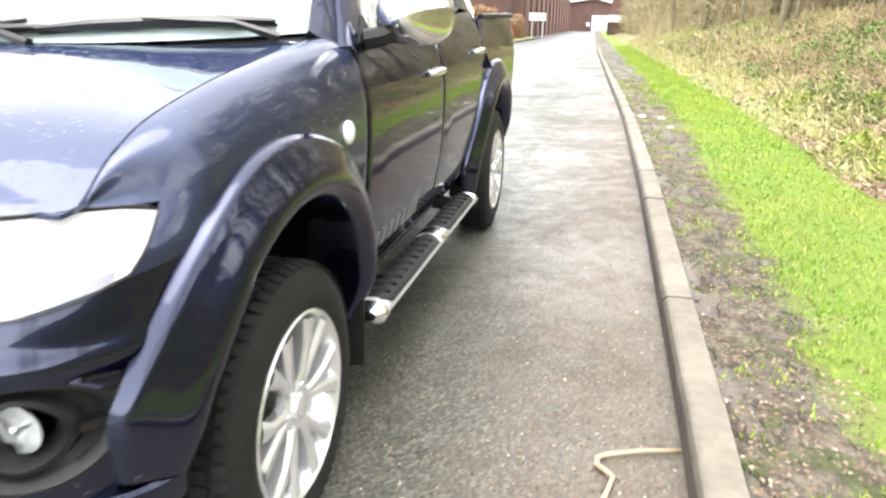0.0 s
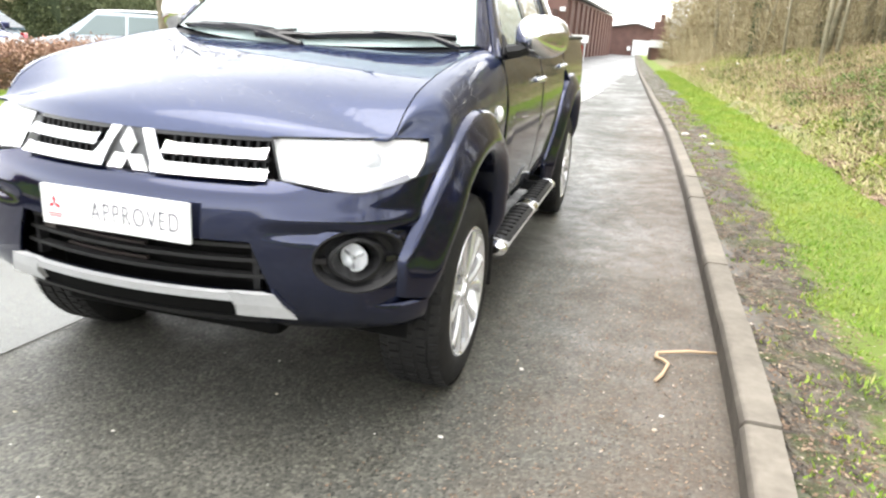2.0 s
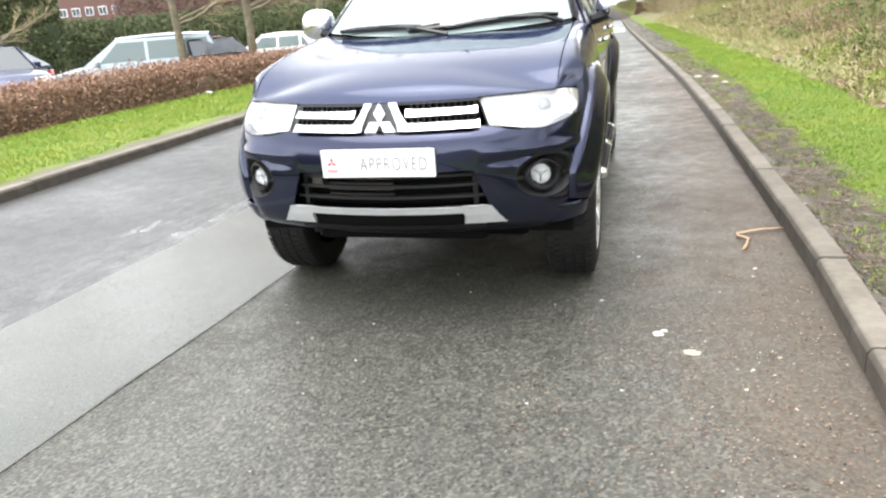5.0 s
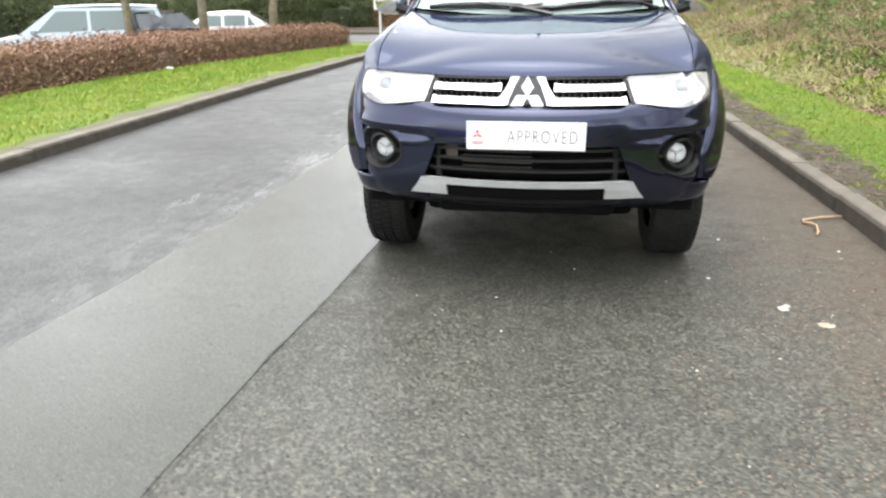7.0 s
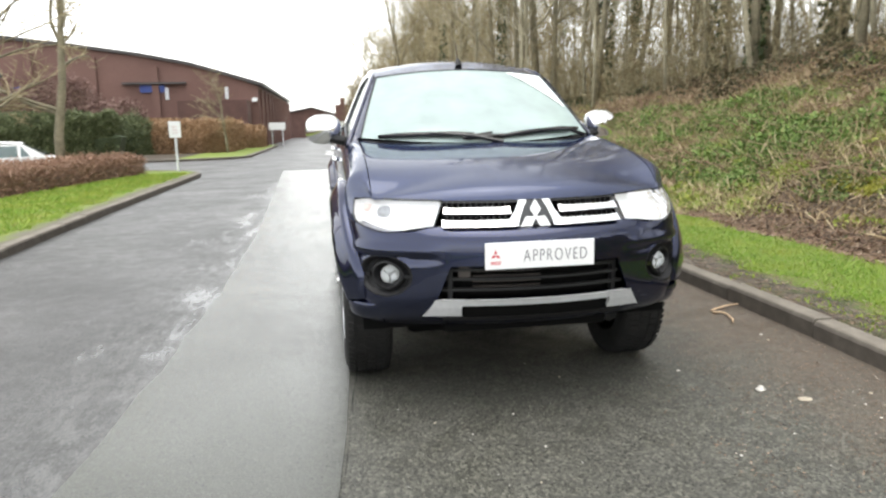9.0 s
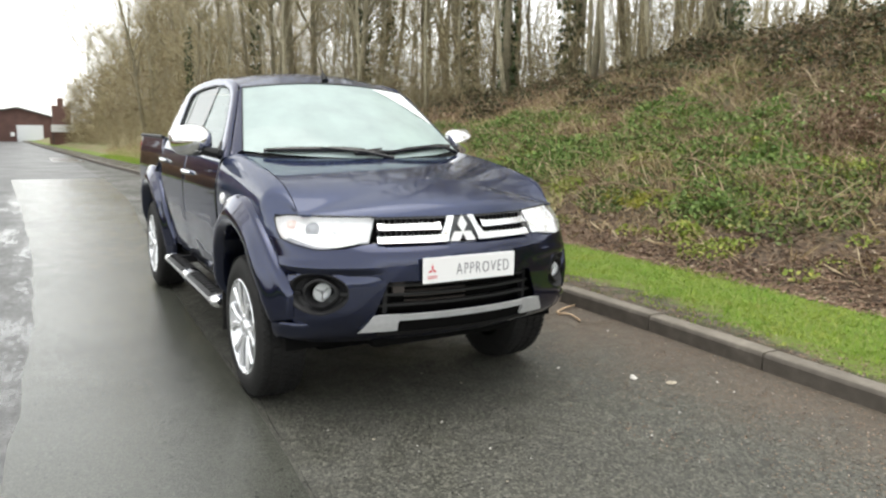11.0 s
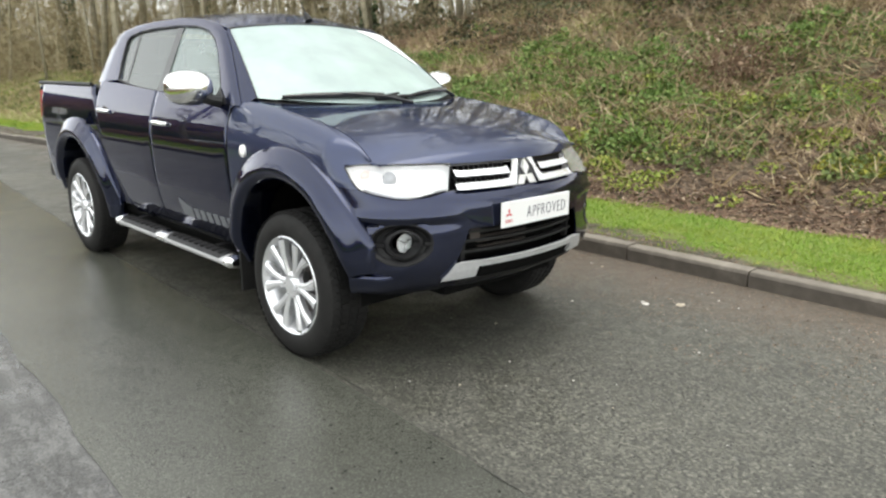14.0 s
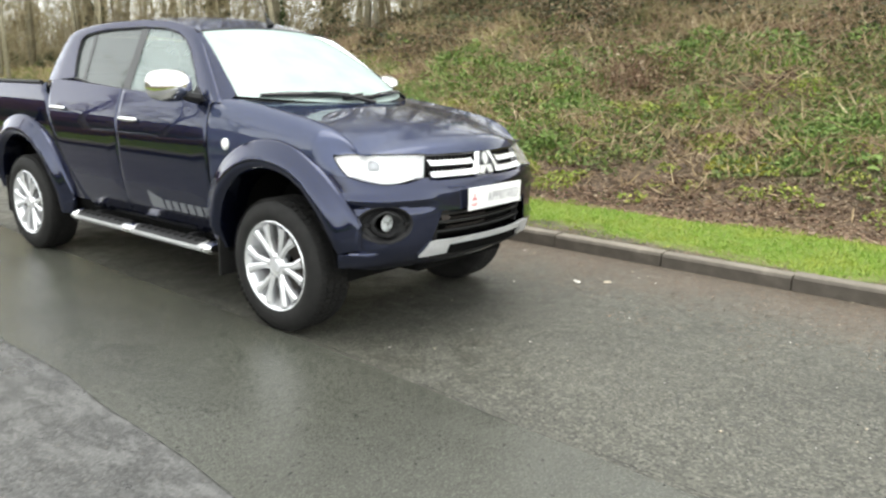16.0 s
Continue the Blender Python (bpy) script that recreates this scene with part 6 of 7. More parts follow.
# ---- wheels ----
def wheel(s, y):
    top = part("wheel", Shape(), RUBBER, truck)
    r = WHEEL_R
    xo = 0.866
    tyre = [(0.238, xo - 0.020), (0.250, xo - 0.006), (0.285, xo + 0.004), (0.320, xo - 0.001), (r - 0.022, xo - 0.016), (r - 0.008, xo - 0.030), (r - 0.006, xo - 0.12), (r - 0.008, xo - 0.215), (r - 0.022, xo - 0.229), (0.31, xo - 0.245), (0.238, xo - 0.225)]
    part("tyre", Shape().lathe([(a, s * b) for a, b in tyre], (y, WHEEL_Z), 56), RUBBER, top, smooth=True)
    tread = Shape()
    for i in range(64):
        a0 = 2 * math.pi * i / 64
        for x0, x1, sh in ((0.0, 0.035, 0.0), (0.045, 0.085, 0.5), (0.095, 0.135, 0.15), (0.145, 0.185, 0.6), (0.180, 0.218, 0.1)):
            base = len(tread.v)
            for rr in (r - 0.012, r):
                for da, xx in ((0.1, x0), (0.82, x0 + 0.004), (0.82, x1), (0.1, x1 - 0.004)):
                    a = a0 + (da + sh) * 2 * math.pi / 64
                    e = 0.010 if (xx < 0.01 or xx > 0.21) and rr == r else 0.0
                    tread.v.append(Vector((s * (xo - 0.012 - xx), y + (rr - e) * math.cos(a), WHEEL_Z + (rr - e) * math.sin(a))))
            for q in ((4, 5, 6, 7), (0, 1, 5, 4), (1, 2, 6, 5), (2, 3, 7, 6), (3, 0, 4, 7)):
                tread.f.append(tuple(base + k for k in q))
    tagged(part("tread", tread, RUBBER, top), kind="stuff")
    rim = part("rim", Shape().lathe([(0.249, s * (xo - 0.018)), (0.253, s * (xo - 0.006)), (0.247, s * (xo - 0.001)), (0.234, s * (xo - 0.012)), (0.222, s * (xo - 0.035)), (0.196, s * (xo - 0.14)), (0.19, s * (xo - 0.20))], (y, WHEEL_Z), 56), ALLOY, top, "bright alloy rim", smooth=True)
    part("barrel", Shape().lathe([(0.19, s * (xo - 0.20)), (0.05, s * (xo - 0.16))], (y, WHEEL_Z), 32), DULL_ALLOY, top)
    part("brake_disc", Shape().lathe([(0.15, s * (xo - 0.12)), (0.15, s * (xo - 0.10)), (0.06, s * (xo - 0.10))], (y, WHEEL_Z), 32), FIN, top)
    for i in range(6):
        for k in (-1, 1):
            a = 2 * math.pi * i / 6
            sp = Shape()
            rows = []
            for rr, off, w, dx in ((0.045, 0.10 * k, 0.019, -0.030), (0.09, 0.105 * k, 0.0165, -0.022), (0.155, 0.170 * k, 0.0185, -0.016), (0.229, 0.245 * k, 0.030, -0.011)):
                c = a + off * (1.0 if rr > 0.1 else 1.2)
                ring = []
                for t, d in ((-w, 0.0), (-w * 0.45, 0.009), (w * 0.45, 0.009), (w, 0.0), (w * 0.7, -0.03), (-w * 0.7, -0.03)):
                    ring.append((s * (xo + dx + d), y + rr * math.cos(c) - t * math.sin(c), WHEEL_Z + rr * math.sin(c) + t * math.cos(c)))
                rows.append(ring)
            sp.grid(rows, True)
            part("spoke", sp, ALLOY, rim, smooth=True, sharp=25)
    part("hub", Shape().lathe([(0.072, s * (xo - 0.05)), (0.070, s * (xo - 0.026)), (0.055, s * (xo - 0.016)), (0.036, s * (xo - 0.020)), (0.034, s * (xo - 0.010)), (0.001, s * (xo - 0.008))], (y, WHEEL_Z), 32), ALLOY, rim, smooth=True)
    for i in range(6):
        a = 2 * math.pi * i / 6
        part("wheel_nut", Shape().tube([(s * (xo - 0.035), y + 0.057 * math.cos(a), WHEEL_Z + 0.057 * math.sin(a)), (s * (xo - 0.016), y + 0.057 * math.cos(a), WHEEL_Z + 0.057 * math.sin(a))], [0.009, 0.008], 6), CHROME, rim)


for y in (-0.05, 2.97):
    for s in (1, -1):
        wheel(s, y)

# ---- what shows inside the cab ----
part("dashboard", Shape().grid([[(0.66 * (i / 5 - 1), y, z) for i in range(11)] for y, z in ((0.30, 1.12), (0.42, 1.185), (0.62, 1.18), (0.72, 1.12), (0.74, 0.9))]), PLASTIC, truck, smooth=True)
for sx in (-0.36, 0.36):
    seat = part("front_seat", Shape().box(sx - 0.24, sx + 0.24, 1.15, 1.70, 0.72, 0.86), CLOTH, truck, bevel=0.04)
    part("seat_back", Shape().box(sx - 0.23, sx + 0.23, 1.66, 1.80, 0.82, 1.36), CLOTH, seat, bevel=0.05)
    part("headrest", Shape().box(sx - 0.13, sx + 0.13, 1.70, 1.79, 1.39, 1.55), CLOTH, seat, bevel=0.04)
part("rear_seat", Shape().box(-0.62, 0.62, 2.32, 2.46, 0.8, 1.36), CLOTH, truck, bevel=0.05)
ring = [(-0.36 + 0.185 * math.cos(t), 0.98 - 0.07 * math.sin(t), 1.10 + 0.17 * math.sin(t)) for t in np.linspace(0, 2 * math.pi, 25)]
part("steering_wheel", Shape().tube(ring, [0.016] * 25, 8, False), PLASTIC, truck, smooth=True, sharp=0)
part("cab_floor", Shape().box(-0.70, 0.70, 0.55, 2.55, 0.47, 0.52), INSIDE_SHADE, truck)
part("rear_view_mirror", Shape().box(-0.11, 0.11, 0.93, 0.96, 1.53, 1.59), GLOSS_BLACK, truck, bevel=0.01)
part("headlining", Shape().grid([[(-0.5, y, 1.64), (0, y, 1.665), (0.5, y, 1.64)] for y in (1.15, 2.5)]), CLOTH, truck)


# ---- plants and litter, each sort one mesh of loose pieces ----
def scatter(name, n, x_range, y_range, size, long, material, seed, label, category, up=0.0, keep=None, left=False, lift=0.0, foot=False, spread_far=0.6, near=1.4):
    """Small pieces over the ground; x runs from the kerb, or absolute on the far side of the road."""
    rng = np.random.default_rng(seed)
    u = rng.random(n) ** near
    y = y_range[0] + (y_range[1] - y_range[0]) * u
    x = rng.uniform(*x_range, n)
    pts = []
    for a, b in zip(x, y):
        if keep and not keep(a, b):
            continue
        if left:
            pts.append((a, b, drop(b) + 0.10 + lift))
        elif foot:
            X = kerb_x(b) + a
            pts.append((X, b, road_z(X, b) + lift))
        else:
            X = kerb_x(b) + a
            pts.append((X, b, verge_z(X, b) - 0.012 + lift))
    pts = np.array(pts)
    # nearer pieces are small, farther ones larger and fewer
    far = np.clip((pts[:, 1] - 4) / 12, 0, 2.0) * spread_far
    sizes = rng.uniform(0.6, 1.4, len(pts)) * size * (1 + far)
    ob = leaf_cloud(name, pts, sizes, material, rng, long, None, "", up)
    return tagged(ob, label, category, kind="stuff")


BLADES = island_mat("grass_blades", [(0.0, (0.122, 0.222, 0.024)), (0.5, (0.168, 0.292, 0.032)), (0.85, (0.228, 0.347, 0.048)), (1.0, (0.38, 0.36, 0.13))], 0.6)
bl = Nodes(BLADES)
blade_tone = bl.b.inputs["Base Color"].links[0].from_socket
thin = bl.ramp(bl.noise(bl.position(), 1.6, 5), (0.42, 0.0), (0.66, 0.7))
worn = bl.math("MULTIPLY", bl.ramp(bl.noise(bl.position(), 5.0, 5, 0.7), (0.56, 0.0), (0.66, 0.75)), bl.island())
bl.color(bl.mix(worn, bl.mix(thin, blade_tone, (0.32, 0.345, 0.06)), (0.36, 0.27, 0.12)))
STRAW = island_mat("dry_straw", [(0.0, (0.18, 0.125, 0.07)), (0.5, (0.34, 0.255, 0.145)), (1.0, (0.50, 0.41, 0.27))], 0.8)
WEED = island_mat("nettle_leaves", [(0.0, (0.060, 0.085, 0.024)), (0.5, (0.110, 0.148, 0.042)), (0.9, (0.175, 0.215, 0.068)), (1.0, (0.31, 0.27, 0.10))], 0.6)
DEAD = island_mat("dead_leaves", [(0.0, (0.06, 0.036, 0.022)), (0.5, (0.145, 0.092, 0.056)), (0.85, (0.24, 0.17, 0.11)), (1.0, (0.40, 0.33, 0.24))], 0.75)
PEBBLES = island_mat("loose_chippings", [(0.0, (0.02, 0.02, 0.02)), (0.6, (0.05, 0.05, 0.048)), (0.9, (0.13, 0.125, 0.115)), (1.0, (0.42, 0.41, 0.38))], 0.7)
RUSSET = island_mat("russet_litter", [(0.0, (0.085, 0.05, 0.033)), (0.5, (0.19, 0.118, 0.078)), (0.85, (0.28, 0.19, 0.13)), (1.0, (0.42, 0.34, 0.25))], 0.75)
MOSS = island_mat("yellow_moss", [(0.0, (0.15, 0.16, 0.025)), (1.0, (0.34, 0.32, 0.06))], 0.8)
ROAD_CHIPS = island_mat("pale_bark_chips", [(0.0, (0.09, 0.062, 0.045)), (0.5, (0.17, 0.115, 0.08)), (0.92, (0.27, 0.20, 0.145)), (1.0, (0.44, 0.39, 0.33))], 0.8)


MUD_WIDTH = [(-6, 0.22), (-2.4, 0.28), (-1.2, 0.40), (0, 0.52), (4, 0.55), (8, 0.66), (14, 0.76), (25, 0.88)]


def lawn(a, b):
    inner = lerp(b, MUD_WIDTH) + 0.30 * noise.noise((b * 2.2, a * 2.2, 1)) + 0.16 * noise.noise((b * 0.6, 3, 1)) + 0.12 * noise.noise((a * 7, b * 7, 2))
    return a > inner and a < 1.60 + 0.25 * noise.noise((b * 0.9, 5, 0)) + 0.12 * noise.noise((a * 5, b * 5, 6))


def muddy_tuft(a, b):
    return noise.noise((a * 5, b * 5, 9)) > 0.16


def weedy(a, b):
    if a < 2.4 + 0.6 * noise.noise((b * 1.1, 6, 0)):
        return False
    return noise.noise((a * 0.9, b * 0.9, 4)) + 0.5 * noise.noise((a * 3, b * 3, 2)) > -0.08 + 0.22 * max(0.0, a - 4.7)


def strawy(a, b):
    return noise.noise((a * 0.7, b * 0.7, 14)) + 0.4 * noise.noise((a * 3, b * 3, 12)) > -0.12


scatter("grass", 250000, (0.09, 2.1), (-5, 36), 0.0048, 9.0, BLADES, 1, "short bright green grass on the verge", "grass", 0.75, lawn)
scatter("mud_litter", 8000, (0.13, 1.1), (-4, 13), 0.011, 1.7, ROAD_CHIPS, 22, "pale bark chips and twigs scattered over the mud", "debris", -1.0, lambda a, b: not lawn(a - 0.08, b), lift=0.014)
scatter("mud_tufts", 30000, (0.14, 0.8), (-4, 14), 0.008, 4.0, BLADES, 2, "sparse green tufts in the mud", "grass", 0.6, muddy_tuft)
scatter("verge_litter", 26000, (0.13, 1.0), (-4, 14), 0.010, 1.6, DEAD, 3, "dead leaves and bark trodden into the mud", "leaf litter", -1.0, lambda a, b: not lawn(a - 0.08, b), lift=0.013)
scatter("grass", 90000, (-7.2, -4.62), (-4, 17), 0.008, 6.0, BLADES, 4, "short green grass before the hedge", "grass", 0.75,
        lambda a, b: a < -4.72 + 0.3 * noise.noise((a * 2, b * 2, 0)), True)
scatter("bank_straw", 60000, (1.95, 7.4), (-6, 44), 0.011, 18.0, STRAW, 5, "dry tan grass stalks on the bank", "dry grass", 0.35, strawy, spread_far=0.2)
scatter("bank_upright_stalks", 8000, (2.8, 7), (-6, 26), 0.010, 36.0, STRAW, 15, "upright dead weed stalks on the bank", "dry grass", 0.72, spread_far=0.15)
scatter("bank_weeds", 190000, (2.3, 7.6), (-6, 30), 0.036, 1.3, WEED, 6, "low green nettles and ground ivy on the bank", "weeds", 0.25, weedy, lift=0.05)
scatter("bank_green_grass", 90000, (2.6, 7.2), (-6, 44), 0.012, 11.0, BLADES, 16, "rough green grass on the bank", "grass", 0.5, lambda a, b: 2.9 + 0.6 * noise.noise((b * 0.9, 8, 0)) < a < 5.4 + 0.9 * noise.noise((b * 0.7, 9, 0)) + 0.1 * max(0, b) and not strawy(a, b), spread_far=0.3)
scatter("bank_dead_leaves", 150000, (1.7, 11), (-6, 40), 0.032, 1.3, DEAD, 7, "brown dead leaves on the bank", "leaf litter", 0.05, lambda a, b: b < 3.5 or noise.noise((a * 41, b * 43, 3)) > 0.06 * (b - 3.5) - 0.3)
scatter("foot_litter", 110000, (1.55, 3.4), (-6, 14), 0.021, 1.6, RUSSET, 17, "russet dead leaves and twigs at the foot of the bank", "leaf litter", -1.0,
        lambda a, b: a < 2.20 - 0.14 * max(0, b - 2) + 0.55 * noise.noise((a * 1.3, b * 1.1, 31)) + 0.35 * noise.noise((a * 4, b * 4, 33)), near=1.1, lift=0.02)
scatter("bank_leaf_litter", 70000, (2.1, 4.8), (-5, 10), 0.023, 1.5, DEAD, 27, "brown leaf litter among the weeds on the bank", "leaf litter", -1.0, near=1.1, lift=0.022)
scatter("bank_bracken", 100000, (4.4, 9.5), (-8, 18), 0.014, 9.0, RUSSET, 18, "red-brown dead bramble and bracken across the bank", "dead bracken", 0.3,
        lambda a, b: noise.noise((a * 0.8, b * 0.5, 41)) + 0.4 * noise.noise((a * 3, b * 3, 43)) > 0.02 + 0.12 * abs(a - 6.8), near=1.1, lift=0.05)
scatter("foot_sprigs", 16000, (1.65, 3.2), (-6, 14), 0.022, 1.6, WEED, 19, "scattered green sprigs in the leaf litter", "weeds", 0.5, lambda a, b: noise.noise((a * 2.5, b * 2.5, 51)) > 0.12, near=1.1)
scatter("bank_ivy", 75000, (6.8, 13), (-6, 30), 0.075, 1.2, IVY, 8, "dark ivy over the top of the bank", "ivy", 0.25, lambda a, b: noise.noise((a * 0.6, b * 0.6, 24)) > -0.22, lift=0.08)
scatter("road_debris", 42000, (-1.9, -0.03), (-4, 11), 0.0068, 1.7, ROAD_CHIPS, 9, "bark chips and grit along the kerb", "debris", -1.0, lambda a, b: 0.5 * noise.noise((a * 4, b * 3, 0)) + 0.9 * a + 0.75 + 0.9 * noise.noise((a * 91, b * 87, 5)) > 0, foot=True, lift=0.003)
scatter("loose_chippings", 6000, (-2.6, -0.03), (-4.5, 7), 0.008, 1.0, PEBBLES, 10, "loose stone chippings on the asphalt", "grit", -1.0, foot=True, lift=0.004)
scatter("bank_moss", 900, (2.65, 2.95), (2.5, 3.2), 0.03, 1.2, MOSS, 11, "yellow moss patch on the bank", "moss", 0.3, lift=0.03)
scatter("bank_moss", 700, (2.6, 2.9), (-1.2, -0.6), 0.03, 1.2, MOSS, 12, "yellow moss patch low on the bank", "moss", 0.3, lift=0.03)


MEADOW = island_mat("pale_meadow_grass", [(0.0, (0.20, 0.21, 0.07)), (0.4, (0.30, 0.33, 0.11)), (0.75, (0.42, 0.37, 0.20)), (1.0, (0.52, 0.44, 0.28))], 0.8)
scatter("bank_meadow", 90000, (1.6, 6.4), (3.0, 40), 0.010, 12.0, MEADOW, 61, "pale rough grass over the lower bank", "grass", 0.55, lambda a, b: b > 3.6 + 1.4 * noise.noise((a, b * 0.7, 3)) and noise.noise((a * 0.9, b * 0.9, 15)) > -0.3, spread_far=0.4)


def clumps(name, n, x_range, y_range, radius, height, per, size, long, material, seed, label, category, up, keep=None):
    """Leaves or blades gathered in low mounds, as one mesh."""
    rng = np.random.default_rng(seed)
    pts, sizes = [], []
    for _ in range(n):
        y = rng.uniform(*y_range)
        d = rng.uniform(*x_range)
        if keep and not keep(d, y):
            continue
        r, h = rng.uniform(*radius), rng.uniform(*height)
        count = int(per * (r / radius[1]) ** 2 * rng.uniform(0.6, 1.2)) + 6
        a, q = rng.random(count) * 6.283, np.sqrt(rng.random(count))
        gx = kerb_x(y) + d + r * q * np.cos(a) * 0.8
        gy = y + r * q * np.sin(a) * 1.25
        lift = h * np.maximum(0.0, 1 - q * q) * rng.uniform(0.35, 1.0, count)
        for X, Y, L in zip(gx, gy, lift):
            pts.append((X, Y, verge_z(X, Y) + (L if long < 5 else 0.0) - 0.01))
        sizes += list(size * rng.uniform(0.6, 1.35) * rng.uniform(0.7, 1.3, count))
    return tagged(leaf_cloud(name, np.array(pts), np.array(sizes), material, rng, long, None, "", up), label, category, kind="stuff")


FRESH = island_mat("fresh_nettle_leaves", [(0.0, (0.065, 0.110, 0.026)), (0.5, (0.125, 0.195, 0.046)), (1.0, (0.21, 0.285, 0.080))], 0.6)
LIME = island_mat("yellow_green_leaves", [(0.0, (0.14, 0.19, 0.03)), (0.6, (0.22, 0.28, 0.05)), (1.0, (0.36, 0.36, 0.09))], 0.6)
DUSKY = island_mat("dark_bramble_leaves", [(0.0, (0.026, 0.028, 0.013)), (0.4, (0.060, 0.066, 0.026)), (0.75, (0.12, 0.080, 0.048)), (1.0, (0.20, 0.155, 0.085))], 0.6)


def green_band(a, b):
    return noise.noise((a * 0.8, b * 0.8, 71)) > -0.15


clumps("bank_nettle_clumps", 330, (2.5, 5.6), (-8, 9), (0.10, 0.34), (0.10, 0.28), 420, 0.034, 1.4, FRESH, 71, "clumps of fresh green nettles on the bank", "weeds", 0.3, green_band)
clumps("bank_nettle_clumps", 90, (5.4, 8.6), (-9, 8), (0.14, 0.40), (0.12, 0.3), 320, 0.042, 1.4, FRESH, 72, "scattered green clumps higher on the bank", "weeds", 0.3, lambda a, b: noise.noise((a * 0.7, b * 0.7, 75)) > 0.12)
clumps("bank_nettle_clumps", 380, (3.0, 5.3), (1.5, 15), (0.14, 0.42), (0.10, 0.30), 420, 0.040, 1.4, FRESH, 77, "broad band of fresh green nettles along the bank", "weeds", 0.3, lambda a, b: noise.noise((a * 0.8, b * 0.6, 81)) > -0.25)
clumps("bank_yellow_clumps", 190, (1.9, 4.4), (-8, 10), (0.08, 0.26), (0.05, 0.16), 300, 0.028, 1.4, LIME, 73, "yellow-green mossy clumps low on the bank", "weeds", 0.25)
clumps("bank_straw_tufts", 260, (2.6, 7.6), (-8, 16), (0.06, 0.24), (0.1, 0.2), 90, 0.010, 21.0, STRAW, 74, "pale upright tufts of dead grass on the bank", "dry grass", 0.85, lambda a, b: noise.noise((a * 0.7, b * 0.7, 77)) > -0.1)
OLIVE = island_mat("olive_dead_grass", [(0.0, (0.11, 0.105, 0.045)), (0.5, (0.21, 0.19, 0.085)), (1.0, (0.36, 0.30, 0.17))], 0.8)
clumps("bank_olive_tufts", 700, (5.6, 9.6), (-11, 9), (0.08, 0.35), (0.1, 0.2), 130, 0.010, 24.0, OLIVE, 78, "tall olive tufts of dying grass on the upper bank", "dry grass", 0.8, lambda a, b: noise.noise((a * 0.6, b * 0.5, 83)) > -0.2)
clumps("bank_bramble_mounds", 300, (5.6, 9.8), (-10, 18), (0.3, 0.8), (0.2, 0.55), 700, 0.045, 1.5, DUSKY, 75, "dark mounds of bramble across the upper bank", "brambles", 0.2, lambda a, b: noise.noise((a * 0.5, b * 0.4, 79)) + 0.12 * (a - 7.0) > (-0.15 if b < 4 else -0.05))
clumps("bank_crest_thicket", 110, (8.6, 11.5), (-14, 10), (0.5, 1.1), (0.12, 0.38), 700, 0.07, 1.5, DUSKY, 76, "dark evergreen bramble along the crest of the bank", "brambles", 0.2)


def canes(name, n, x_range, y_range, length, width, material, seed, label, category, upright, edge=None):
    """Long thin bent stems, as one mesh."""
    rng = random.Random(seed)
    s = Shape()
    for _ in range(n):
        y = rng.uniform(*y_range)
        x = kerb_x(y) + rng.uniform(max(x_range[0], edge(y)) if edge else x_range[0], x_range[1])
        z = verge_z(x, y)
        l = rng.uniform(*length)
        a = rng.uniform(0, 6.283)
        d = Vector((math.cos(a), math.sin(a), upright * rng.uniform(0.6, 1.6))).normalized()
        p = Vector((x, y, z - 0.03))
        sag = Vector((0, 0, -1)) * (0.5 if upright < 2 else 0.04)
        side = d.cross(Vector((0, 0, 1))).normalized() * rng.uniform(0.7, 1.3) * width
        other = side.cross(d).normalized() * width
        base = len(s.v)
        for i in range(5):
            t = i / 4
            q = p + d * l * t + sag * l * t * t + Vector((rng.gauss(0, 0.02), rng.gauss(0, 0.02), 0)) * l
            w = 1 - 0.7 * t
            s.v += [q - side * w, q + side * w * 0.6 + other * w, q + side * w * 0.6 - other * w]
        for i in range(4):
            for k in range(3):
                b, c = base + 3 * i + k, base + 3 * i + (k + 1) % 3
                s.f.append((b, c, c + 3, b + 3))
    return tagged(part(name, s, material), label, category, kind="stuff")


CANE = island_mat("bramble_canes", [(0.0, (0.09, 0.05, 0.032)), (0.5, (0.19, 0.12, 0.075)), (1.0, (0.30, 0.22, 0.15))], 0.7)
canes("bramble_tangle", 9500, (2.8, 11), (-9, 16), (0.5, 1.3), 0.006, CANE, 31, "tangled brown bramble stems on the bank", "brambles", 0.7)
def wood_edge(y):
    return lerp(y, [(8, 9.0), (16, 7.6), (24, 6.2), (34, 4.6), (50, 3.2), (70, 2.6)]) + 0.8 * noise.noise((y * 0.4, 7, 0))


canes("thicket_stems", 7500, (4.5, 22), (7, 72), (1.5, 5.0), 0.009, TWIGS, 32, "thicket of bare brown saplings under the trees", "thicket", 3.0, wood_edge)
BRUSH = island_mat("olive_brown_twigs", [(0.0, (0.15, 0.115, 0.065)), (0.5, (0.28, 0.23, 0.13)), (1.0, (0.42, 0.37, 0.24))], 0.9)


